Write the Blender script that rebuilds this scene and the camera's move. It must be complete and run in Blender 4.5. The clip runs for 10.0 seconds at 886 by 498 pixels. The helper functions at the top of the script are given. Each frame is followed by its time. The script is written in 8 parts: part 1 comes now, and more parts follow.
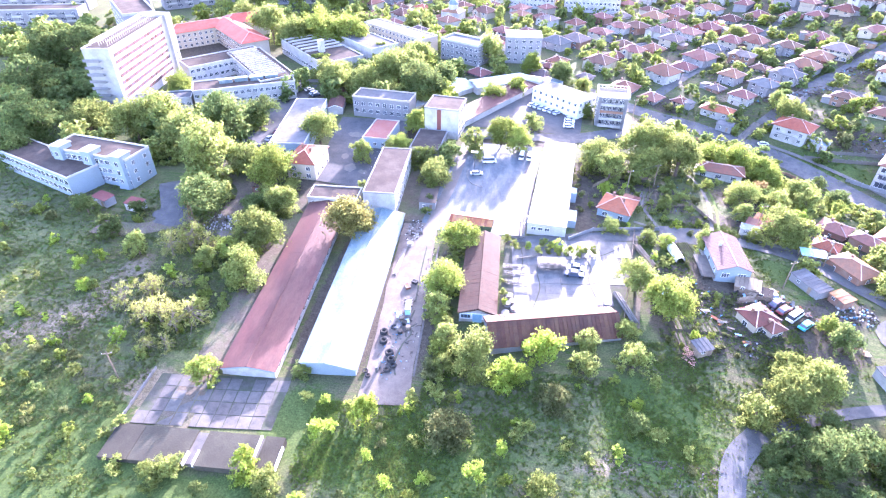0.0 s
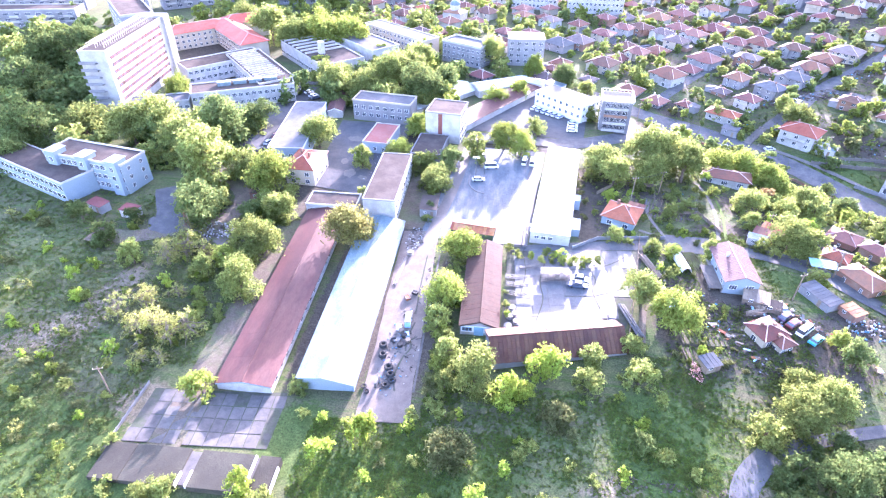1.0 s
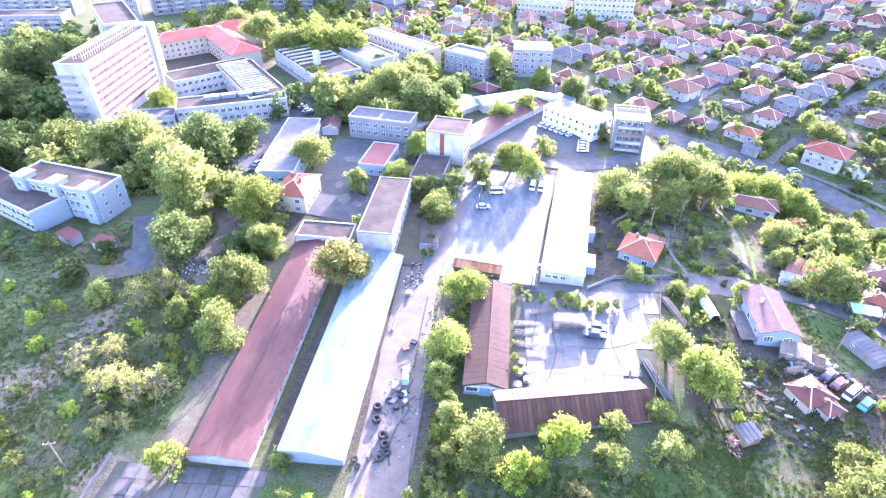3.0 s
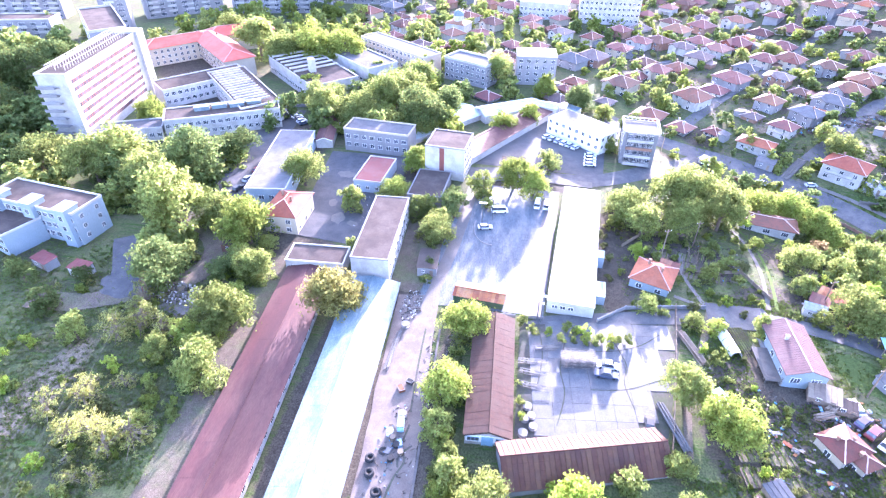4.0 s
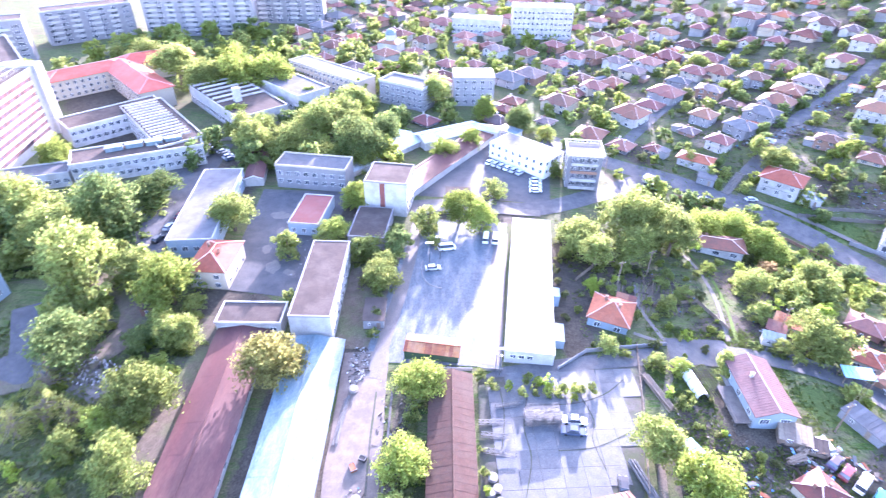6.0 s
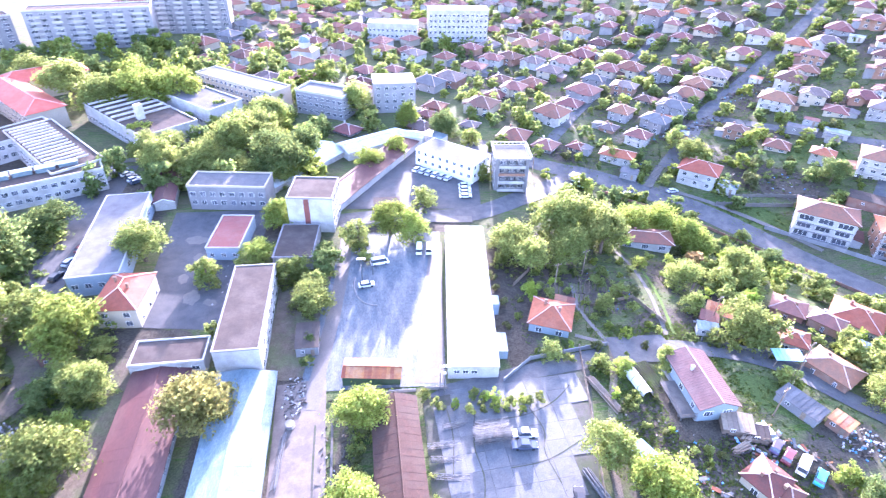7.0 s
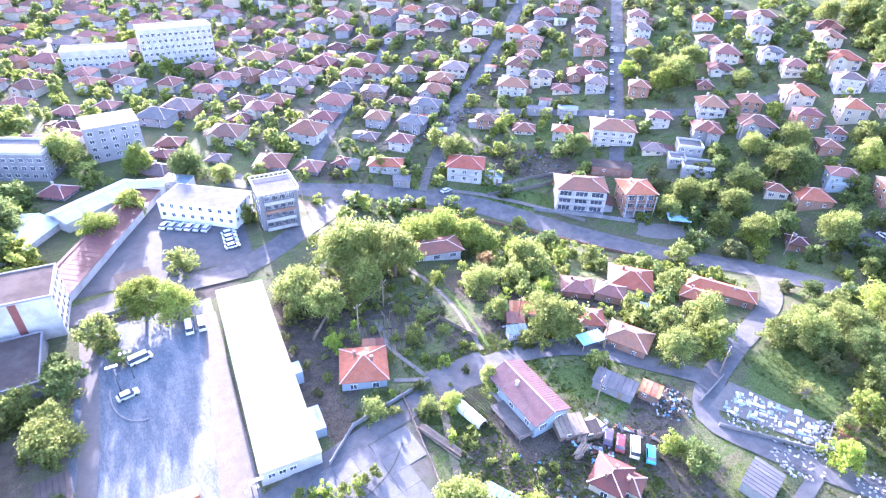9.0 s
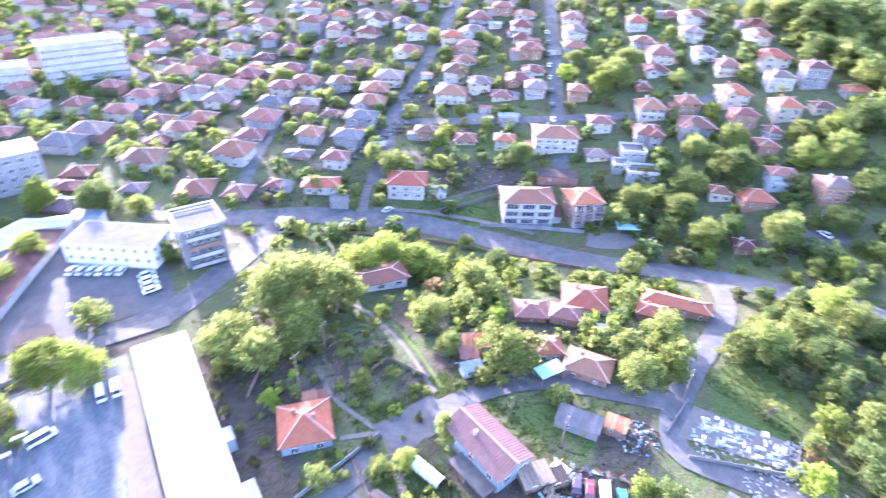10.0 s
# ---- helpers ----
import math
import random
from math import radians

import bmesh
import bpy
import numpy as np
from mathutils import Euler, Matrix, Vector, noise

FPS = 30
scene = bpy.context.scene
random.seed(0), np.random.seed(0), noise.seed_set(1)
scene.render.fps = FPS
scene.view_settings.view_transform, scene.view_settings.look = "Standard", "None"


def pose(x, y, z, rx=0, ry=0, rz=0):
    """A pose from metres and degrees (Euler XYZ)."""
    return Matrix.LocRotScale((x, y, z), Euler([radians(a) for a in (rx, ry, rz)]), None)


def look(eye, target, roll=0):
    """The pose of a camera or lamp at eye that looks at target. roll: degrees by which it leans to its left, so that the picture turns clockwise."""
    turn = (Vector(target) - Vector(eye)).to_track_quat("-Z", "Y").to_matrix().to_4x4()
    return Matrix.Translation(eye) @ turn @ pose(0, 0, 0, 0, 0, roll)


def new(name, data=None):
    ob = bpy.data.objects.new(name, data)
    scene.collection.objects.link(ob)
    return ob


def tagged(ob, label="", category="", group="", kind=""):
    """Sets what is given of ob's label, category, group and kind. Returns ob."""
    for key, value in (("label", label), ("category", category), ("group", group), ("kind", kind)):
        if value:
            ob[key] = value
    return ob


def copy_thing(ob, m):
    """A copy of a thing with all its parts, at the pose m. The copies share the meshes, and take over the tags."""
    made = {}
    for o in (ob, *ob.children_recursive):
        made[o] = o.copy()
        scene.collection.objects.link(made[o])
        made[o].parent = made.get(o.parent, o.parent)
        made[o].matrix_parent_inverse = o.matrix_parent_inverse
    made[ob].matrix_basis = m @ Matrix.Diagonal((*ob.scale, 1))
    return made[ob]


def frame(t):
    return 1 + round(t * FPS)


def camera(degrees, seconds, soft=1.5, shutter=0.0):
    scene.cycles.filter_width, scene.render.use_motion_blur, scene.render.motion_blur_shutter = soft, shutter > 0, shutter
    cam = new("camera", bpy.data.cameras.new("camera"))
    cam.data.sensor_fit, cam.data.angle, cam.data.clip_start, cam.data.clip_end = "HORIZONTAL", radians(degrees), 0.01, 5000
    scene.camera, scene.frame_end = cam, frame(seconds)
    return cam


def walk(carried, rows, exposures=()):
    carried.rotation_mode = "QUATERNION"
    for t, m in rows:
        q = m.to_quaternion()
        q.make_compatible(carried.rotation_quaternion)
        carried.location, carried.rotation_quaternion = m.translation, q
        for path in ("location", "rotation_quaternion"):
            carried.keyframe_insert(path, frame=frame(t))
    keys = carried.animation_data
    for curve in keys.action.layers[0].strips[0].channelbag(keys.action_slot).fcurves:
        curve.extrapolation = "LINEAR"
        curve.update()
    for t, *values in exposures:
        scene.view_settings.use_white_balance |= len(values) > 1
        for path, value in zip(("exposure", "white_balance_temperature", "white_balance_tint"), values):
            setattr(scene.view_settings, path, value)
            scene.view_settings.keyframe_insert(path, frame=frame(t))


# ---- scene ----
cam = camera(76.3, 10.0, 1.22, 0.4)
PATH = [
    (0, look((0.00, 0.00, 90.00), (-1.128, 8.019, 84.132), 0.50)),
    (0.5, look((-0.15, 1.74, 90.30), (-1.288, 9.748, 84.415), 0.56)),
    (1, look((-0.64, 4.34, 90.43), (-1.783, 12.344, 84.539), 0.59)),
    (1.5, look((-1.15, 7.52, 90.35), (-2.297, 15.527, 84.468), 0.63)),
    (2, look((-1.86, 11.75, 90.44), (-3.013, 19.750, 84.548), 0.66)),
    (2.5, look((-2.74, 16.35, 90.34), (-3.892, 24.350, 84.451), 0.70)),
    (4, look((-4.93, 33.67, 90.18), (-6.100, 41.654, 84.274), 0.71)),
    (4.5, look((-5.76, 39.15, 90.64), (-6.924, 47.137, 84.732), 0.77)),
    (5, look((-6.40, 43.85, 91.49), (-7.577, 51.835, 85.586), 0.76)),
    (5.2, look((-6.61, 45.00, 91.49), (-7.787, 53.001, 85.606), 0.71)),
    (6.3, look((-6.79, 48.91, 92.31), (-6.377, 57.077, 86.559), 1.50)),
    (6.5, look((-7.13, 50.30, 91.52), (-6.347, 58.460, 85.792), 1.66)),
    (7, look((-6.83, 53.49, 90.84), (-5.853, 61.638, 85.129), 1.68)),
    (7.5, look((-5.49, 56.60, 90.85), (-3.230, 64.512, 85.168), 1.88)),
    (8, look((-5.43, 61.56, 90.28), (-2.264, 69.188, 84.640), 2.27)),
    (8.5, look((-3.07, 65.60, 90.47), (0.661, 72.976, 84.846), 2.32)),
    (9, look((-1.14, 71.36, 90.28), (3.325, 78.343, 84.678), 2.57)),
    (9.5, look((1.75, 76.57, 90.77), (6.272, 83.494, 85.155), 2.72)),
    (9.7, look((3.50, 78.50, 90.73), (8.030, 85.415, 85.115), 2.71)),
    (10, look((6.79, 81.68, 90.66), (12.007, 88.138, 85.087), 2.68)),
]
EXPOSE = [(0.0, 3.85, 5450.0, 41.0), (5.0, 3.85, 5350.0, 41.0), (10.0, 3.72, 5300.0, 40.0)]
walk(cam, PATH, EXPOSE)

# ---- light ----
SUN_AZ, SUN_EL = 8.5, 12.0          # degrees clockwise from +y, and above the horizon
world = bpy.data.worlds.new("sky")
scene.world = world
world.use_nodes = True
wn = world.node_tree
sky = wn.nodes.new("ShaderNodeTexSky")
sky.sky_type = 'NISHITA'
sky.sun_disc = False
sky.sun_elevation, sky.sun_rotation = radians(SUN_EL), radians(SUN_AZ)
sky.air_density, sky.dust_density = 1.2, 2.0
wn.links.new(sky.outputs[0], wn.nodes["Background"].inputs[0])
wn.nodes["Background"].inputs[1].default_value = 0.15
sun_data = bpy.data.lights.new("sun", 'SUN')
sun_data.energy, sun_data.angle, sun_data.color = 3.3, radians(0.6), (1.0, 0.90, 0.78)
sun = new("sun", sun_data)
sun.matrix_world = look((0, 0, 0), (-math.sin(radians(SUN_AZ)) * math.cos(radians(SUN_EL)), -math.cos(radians(SUN_AZ)) * math.cos(radians(SUN_EL)), -math.sin(radians(SUN_EL))))


# ---- materials ----
MATS = {}


def mat(name, a, b=None, scale=1.0, rough=0.85, metal=0.0, bump=0.0, fine=12.0, vary=0.0, stain=None, amount=0.5, wide=0.07, island=0.0, leaf=0.0, stretch=None, spec=0.12, grain=0.13):
    """Two tones broken by noise at scale, fine grain, broad stains, and a shift from piece to piece."""
    if name in MATS:
        return MATS[name]
    m = bpy.data.materials.new(name)
    m.use_nodes = True
    nt = m.node_tree
    p = nt.nodes["Principled BSDF"]
    p.inputs["Roughness"].default_value, p.inputs["Metallic"].default_value = rough, metal
    p.inputs["Specular IOR Level"].default_value = spec
    geo = nt.nodes.new("ShaderNodeNewGeometry")
    src = geo.outputs["Position"]
    if stretch:
        mp = nt.nodes.new("ShaderNodeMapping")
        mp.inputs["Scale"].default_value = stretch
        nt.links.new(src, mp.inputs[0])
        src = mp.outputs[0]

    def tex(s, detail=4.0, r=0.6):
        n = nt.nodes.new("ShaderNodeTexNoise")
        n.inputs["Scale"].default_value, n.inputs["Detail"].default_value, n.inputs["Roughness"].default_value = s, detail, r
        nt.links.new(src, n.inputs["Vector"])
        return n.outputs["Fac"]

    def ramp(fac, lo, hi):
        n = nt.nodes.new("ShaderNodeMapRange")
        n.inputs["From Min"].default_value, n.inputs["From Max"].default_value = lo, hi
        nt.links.new(fac, n.inputs["Value"])
        return n.outputs["Result"]

    def mix(fac, c1, c2):
        n = nt.nodes.new("ShaderNodeMix")
        n.data_type = 'RGBA'
        for i, v in ((0, fac), (6, c1), (7, c2)):
            if isinstance(v, tuple):
                n.inputs[i].default_value = (*v, 1)
            elif isinstance(v, float):
                n.inputs[i].default_value = v
            else:
                nt.links.new(v, n.inputs[i])
        return n.outputs[2]

    b = b or tuple(c * 0.75 for c in a)
    col = mix(ramp(tex(scale), 0.35, 0.65), a, b)
    if stain:
        f1 = ramp(tex(wide, 6.0, 0.7), 0.45, 0.62)
        n = nt.nodes.new("ShaderNodeMath")
        n.operation = 'MULTIPLY'
        n.inputs[1].default_value = amount
        nt.links.new(f1, n.inputs[0])
        col = mix(n.outputs[0], col, stain)
    hsv = nt.nodes.new("ShaderNodeHueSaturation")
    nt.links.new(col, hsv.inputs["Color"])
    val = ramp(tex(fine, 2.0), 0.3, 0.7)
    mul = nt.nodes.new("ShaderNodeMapRange")
    mul.inputs["To Min"].default_value, mul.inputs["To Max"].default_value = 1 - grain, 1 + grain * 0.95
    nt.links.new(val, mul.inputs["Value"])
    out = mul.outputs["Result"]
    for amount_, socket in ((vary, "object"), (island, "island")):
        if not amount_:
            continue
        if socket == "object":
            r = nt.nodes.new("ShaderNodeObjectInfo").outputs["Random"]
        else:
            r = geo.outputs["Random Per Island"]
        s = nt.nodes.new("ShaderNodeMapRange")
        s.inputs["To Min"].default_value, s.inputs["To Max"].default_value = 1 - amount_, 1 + amount_
        nt.links.new(r, s.inputs["Value"])
        q = nt.nodes.new("ShaderNodeMath")
        q.operation = 'MULTIPLY'
        nt.links.new(out, q.inputs[0])
        nt.links.new(s.outputs["Result"], q.inputs[1])
        out = q.outputs[0]
        h = nt.nodes.new("ShaderNodeMapRange")
        h.inputs["To Min"].default_value, h.inputs["To Max"].default_value = 0.5 - amount_ * 0.06, 0.5 + amount_ * 0.06
        nt.links.new(r, h.inputs["Value"])
        nt.links.new(h.outputs["Result"], hsv.inputs["Hue"])
    nt.links.new(out, hsv.inputs["Value"])
    nt.links.new(hsv.outputs["Color"], p.inputs["Base Color"])
    if bump:
        bn = nt.nodes.new("ShaderNodeBump")
        bn.inputs["Strength"].default_value, bn.inputs["Distance"].default_value = 0.7, bump
        nt.links.new(tex(fine * 0.5, 5.0), bn.inputs["Height"])
        nt.links.new(bn.outputs[0], p.inputs["Normal"])
    if leaf:
        tr = nt.nodes.new("ShaderNodeBsdfTranslucent")
        nt.links.new(hsv.outputs["Color"], tr.inputs[0])
        ms = nt.nodes.new("ShaderNodeMixShader")
        ms.inputs[0].default_value = leaf
        nt.links.new(p.outputs[0], ms.inputs[1])
        nt.links.new(tr.outputs[0], ms.inputs[2])
        nt.links.new(ms.outputs[0], nt.nodes["Material Output"].inputs[0])
    MATS[name] = m
    return m


EARTH = mat("meadow", (0.066, 0.086, 0.034), (0.098, 0.108, 0.048), 0.35, 0.95, bump=0.12, fine=3.0, stain=(0.066, 0.057, 0.040), amount=0.7, wide=0.05, grain=0.42, spec=0.12)


def lay_cover(m, layers):
    """Blend further soils into the meadow where the ground's cover weights say so, with ragged noisy borders."""
    nt = m.node_tree
    hsv = next(n for n in nt.nodes if n.bl_idname == "ShaderNodeHueSaturation")
    col = hsv.inputs["Color"].links[0].from_socket
    geo = next(n for n in nt.nodes if n.bl_idname == "ShaderNodeNewGeometry")

    def mix(fac, c1, c2):
        n = nt.nodes.new("ShaderNodeMix")
        n.data_type = 'RGBA'
        nt.links.new(fac, n.inputs[0])
        nt.links.new(c1, n.inputs[6])
        if isinstance(c2, tuple):
            n.inputs[7].default_value = (*c2, 1)
        else:
            nt.links.new(c2, n.inputs[7])
        return n.outputs[2]

    def patchy(scale, lo, hi, stretch=(1, 1, 1), turn=0.0, detail=6.0):
        mp = nt.nodes.new("ShaderNodeMapping")
        mp.inputs["Scale"].default_value = stretch
        mp.inputs["Rotation"].default_value = (0, 0, turn)
        nt.links.new(geo.outputs["Position"], mp.inputs[0])
        n = nt.nodes.new("ShaderNodeTexNoise")
        n.inputs["Scale"].default_value, n.inputs["Detail"].default_value, n.inputs["Roughness"].default_value = scale, detail, 0.65
        nt.links.new(mp.outputs[0], n.inputs["Vector"])
        r = nt.nodes.new("ShaderNodeMapRange")
        r.inputs["From Min"].default_value, r.inputs["From Max"].default_value = lo, hi
        nt.links.new(n.outputs["Fac"], r.inputs["Value"])
        return n.outputs["Fac"], r.outputs["Result"]

    # tyre tracks and mown swathes
    col = mix(patchy(0.55, 0.53, 0.66, (0.10, 1.0, 1.0), 0.9)[1], col, (0.098, 0.092, 0.056))
    col = mix(patchy(0.8, 0.54, 0.64, (0.16, 1.0, 1.0), -0.25)[1], col, (0.050, 0.088, 0.020))
    att = nt.nodes.new("ShaderNodeAttribute")
    att.attribute_name = "cover"
    sep = nt.nodes.new("ShaderNodeSeparateColor")
    nt.links.new(att.outputs["Color"], sep.inputs[0])
    for k, (a, b, scale) in enumerate(layers):
        raw, f = patchy(scale, 0.38, 0.62)
        add = nt.nodes.new("ShaderNodeMath")
        add.operation = 'ADD'
        nt.links.new(sep.outputs[k], add.inputs[0])
        nt.links.new(raw, add.inputs[1])
        r = nt.nodes.new("ShaderNodeMapRange")
        r.inputs["From Min"].default_value, r.inputs["From Max"].default_value = 0.88, 1.08
        nt.links.new(add.outputs[0], r.inputs["Value"])
        tone = nt.nodes.new("ShaderNodeMix")
        tone.data_type = 'RGBA'
        nt.links.new(f, tone.inputs[0])
        tone.inputs[6].default_value, tone.inputs[7].default_value = (*a, 1), (*b, 1)
        col = mix(r.outputs["Result"], col, tone.outputs[2])
    nt.links.new(col, hsv.inputs["Color"])


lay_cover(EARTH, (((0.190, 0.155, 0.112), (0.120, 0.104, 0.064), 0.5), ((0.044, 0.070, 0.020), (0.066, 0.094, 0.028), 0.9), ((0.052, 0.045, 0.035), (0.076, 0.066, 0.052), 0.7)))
ASPHALT = mat("asphalt", (0.061, 0.063, 0.069), (0.079, 0.081, 0.085), 0.5, 0.85, bump=0.01, fine=9.0, stain=(0.109, 0.106, 0.104), amount=0.6, wide=0.12, grain=0.22, spec=0.18)
ROADWAY = mat("worn_asphalt", (0.074, 0.075, 0.081), (0.092, 0.093, 0.098), 0.4, 0.85, bump=0.01, fine=8.0, stain=(0.122, 0.120, 0.117), amount=0.7, wide=0.2, grain=0.22, spec=0.18)
CONCRETE = mat("concrete", (0.195, 0.191, 0.188), (0.150, 0.146, 0.146), 0.6, 0.8, bump=0.01, fine=7.0, stain=(0.180, 0.165, 0.165), amount=0.5, wide=0.15, spec=0.25)
SLAB_MAT = mat("concrete_slab", (0.099, 0.093, 0.090), (0.072, 0.068, 0.067), 0.8, 0.85, bump=0.015, fine=6.0, vary=0.14, stain=(0.128, 0.119, 0.107), amount=0.5, wide=0.25, spec=0.2)
DIRT = mat("dirt", (0.135, 0.11, 0.088), (0.10, 0.083, 0.068), 0.5, 0.95, bump=0.05, fine=5.0, stain=(0.13, 0.14, 0.07), amount=0.6, wide=0.15, grain=0.42, spec=0.15)
SOIL = mat("dug_soil", (0.090, 0.073, 0.056), (0.123, 0.101, 0.079), 0.7, 0.95, bump=0.06, fine=5.0, stain=(0.085, 0.111, 0.047), amount=0.6, wide=0.12, grain=0.42, spec=0.15)
RED_TIN = mat("red_tin", (0.100, 0.045, 0.043), (0.074, 0.038, 0.039), 0.25, 0.6, bump=0.004, fine=5.0, stain=(0.142, 0.083, 0.070), amount=0.5, wide=0.13, stretch=(1, 0.25, 1), spec=0.1)
WHITE_TIN = mat("white_tin", (0.133, 0.187, 0.212), (0.167, 0.212, 0.232), 0.9, 0.5, bump=0.01, fine=5.0, vary=0.06, stain=(0.079, 0.123, 0.153), amount=0.7, wide=0.35, stretch=(1, 0.4, 1), spec=0.2, grain=0.2)
SILVER = mat("silver_sheet", (0.44, 0.49, 0.52), (0.36, 0.41, 0.45), 0.6, 0.6, bump=0.004, fine=5.0, vary=0.08, stain=(0.30, 0.34, 0.37), amount=0.5, wide=0.25)
BRIGHT_ROOF = mat("white_membrane", (0.80, 0.80, 0.78), (0.74, 0.74, 0.73), 0.3, 0.4, fine=4.0, spec=0.3)
BROWN_TILE = mat("brown_roof", (0.065, 0.035, 0.029), (0.050, 0.029, 0.025), 1.2, 0.8, bump=0.03, fine=5.0, island=0.1, stain=(0.062, 0.043, 0.037), amount=0.6, wide=0.25)
RUST = mat("rusty_tin", (0.302, 0.115, 0.050), (0.216, 0.086, 0.050), 0.8, 0.7, bump=0.01, fine=6.0, vary=0.25, stain=(0.324, 0.202, 0.130), amount=0.5, wide=0.3)
TILE = mat("clay_tile", (0.203, 0.083, 0.057), (0.151, 0.074, 0.053), 1.0, 0.62, bump=0.03, fine=5.0, vary=0.28, stain=(0.121, 0.076, 0.059), amount=0.55, wide=0.3)
TILE_NEW = mat("orange_tile", (0.279, 0.090, 0.052), (0.216, 0.074, 0.045), 1.0, 0.75, bump=0.03, fine=5.0, vary=0.15, stain=(0.315, 0.135, 0.090), amount=0.35, wide=0.3)
TILE_PINK = mat("faded_tile", (0.202, 0.086, 0.072), (0.158, 0.072, 0.065), 1.0, 0.62, bump=0.03, fine=5.0, vary=0.2, stain=(0.122, 0.072, 0.065), amount=0.5, wide=0.3)
FELT = mat("felted_slab", (0.056, 0.052, 0.043), (0.040, 0.038, 0.033), 0.6, 1.0, bump=0.02, fine=5.0, vary=0.1, stain=(0.082, 0.077, 0.060), amount=0.6, wide=0.3, grain=0.3, spec=0.06)
TAR = mat("tar_roof", (0.075, 0.060, 0.053), (0.058, 0.048, 0.044), 0.4, 1.0, bump=0.01, fine=6.0, stain=(0.102, 0.085, 0.076), amount=0.6, wide=0.15, spec=0.06)
GREY_ROOF = mat("grey_roof", (0.118, 0.118, 0.124), (0.093, 0.093, 0.099), 0.4, 1.0, bump=0.01, fine=6.0, vary=0.12, stain=(0.155, 0.149, 0.155), amount=0.5, wide=0.15, spec=0.06)
PINK_ROOF = mat("red_membrane", (0.180, 0.064, 0.060), (0.150, 0.056, 0.053), 0.4, 0.7, fine=5.0, stain=(0.203, 0.105, 0.098), amount=0.5, wide=0.2)
PLASTER = mat("white_plaster", (0.410, 0.402, 0.394), (0.361, 0.353, 0.344), 0.3, 0.85, bump=0.006, fine=6.0, vary=0.10, stain=(0.246, 0.234, 0.221), amount=0.4, wide=0.3)
CREAM = mat("cream_plaster", (0.391, 0.348, 0.281), (0.348, 0.306, 0.246), 0.3, 0.85, bump=0.006, fine=6.0, vary=0.12, stain=(0.374, 0.332, 0.281), amount=0.4, wide=0.3)
GREY_WALL = mat("grey_render", (0.216, 0.216, 0.230), (0.180, 0.180, 0.194), 0.3, 0.85, bump=0.006, fine=6.0, vary=0.12, stain=(0.270, 0.261, 0.270), amount=0.45, wide=0.25)
BLUE_WALL = mat("pale_blue_wall", (0.238, 0.289, 0.332), (0.196, 0.246, 0.289), 0.3, 0.8, fine=6.0, vary=0.1, stain=(0.281, 0.340, 0.408), amount=0.4, wide=0.3)
OLD_SHEET = mat("old_brown_sheet", (0.119, 0.060, 0.040), (0.095, 0.048, 0.035), 0.8, 0.7, bump=0.01, fine=6.0, vary=0.15, stain=(0.095, 0.057, 0.048), amount=0.5, wide=0.3)
BRICK_WALL = mat("bare_brick_wall", (0.25, 0.14, 0.10), (0.21, 0.12, 0.09), 0.9, 0.9, bump=0.01, fine=9.0, vary=0.15, stain=(0.28, 0.23, 0.20), amount=0.4, wide=0.35)
GREEN_WALL = mat("green_boards", (0.045, 0.085, 0.05), (0.035, 0.065, 0.04), 0.6, 0.8, fine=6.0, stain=(0.07, 0.075, 0.06), amount=0.5, wide=0.3)
PINK_WALL = mat("salmon_panel", (0.198, 0.079, 0.067), (0.174, 0.071, 0.059), 0.4, 0.8, fine=6.0, vary=0.08)
WHITE = mat("white_paint", (0.78, 0.78, 0.78), (0.72, 0.72, 0.72), 0.5, 0.6, fine=8.0)
GLASS = mat("window_glass", (0.05, 0.06, 0.08), (0.08, 0.09, 0.11), 0.5, 0.12, fine=3.0, vary=0.4, spec=0.8)
TIN_BLUE = mat("blue_tin", (0.30, 0.50, 0.68), (0.24, 0.42, 0.60), 0.6, 0.5, fine=5.0, vary=0.15, spec=0.5)
STEEL = mat("galvanised_steel", (0.144, 0.147, 0.153), (0.114, 0.117, 0.123), 1.0, 0.5, metal=0.4, fine=9.0, vary=0.15)
BARK = mat("bark", (0.16, 0.12, 0.09), (0.11, 0.085, 0.07), 2.0, 0.95, bump=0.03, fine=9.0)
PALE_BARK = mat("pale_bark", (0.24, 0.20, 0.15), (0.17, 0.14, 0.11), 2.0, 0.95, bump=0.02, fine=9.0)
WOOD = mat("weathered_wood", (0.26, 0.20, 0.15), (0.19, 0.15, 0.12), 1.5, 0.9, bump=0.01, fine=9.0, vary=0.2)
DARK = mat("black_rubber", (0.03, 0.03, 0.032), (0.045, 0.045, 0.045), 2.0, 0.8, fine=9.0)


def leafmat(name, a, b):
    return mat(name, a, b, 0.9, 0.85, fine=2.0, vary=0.22, island=0.30, leaf=0.62, spec=0.03)


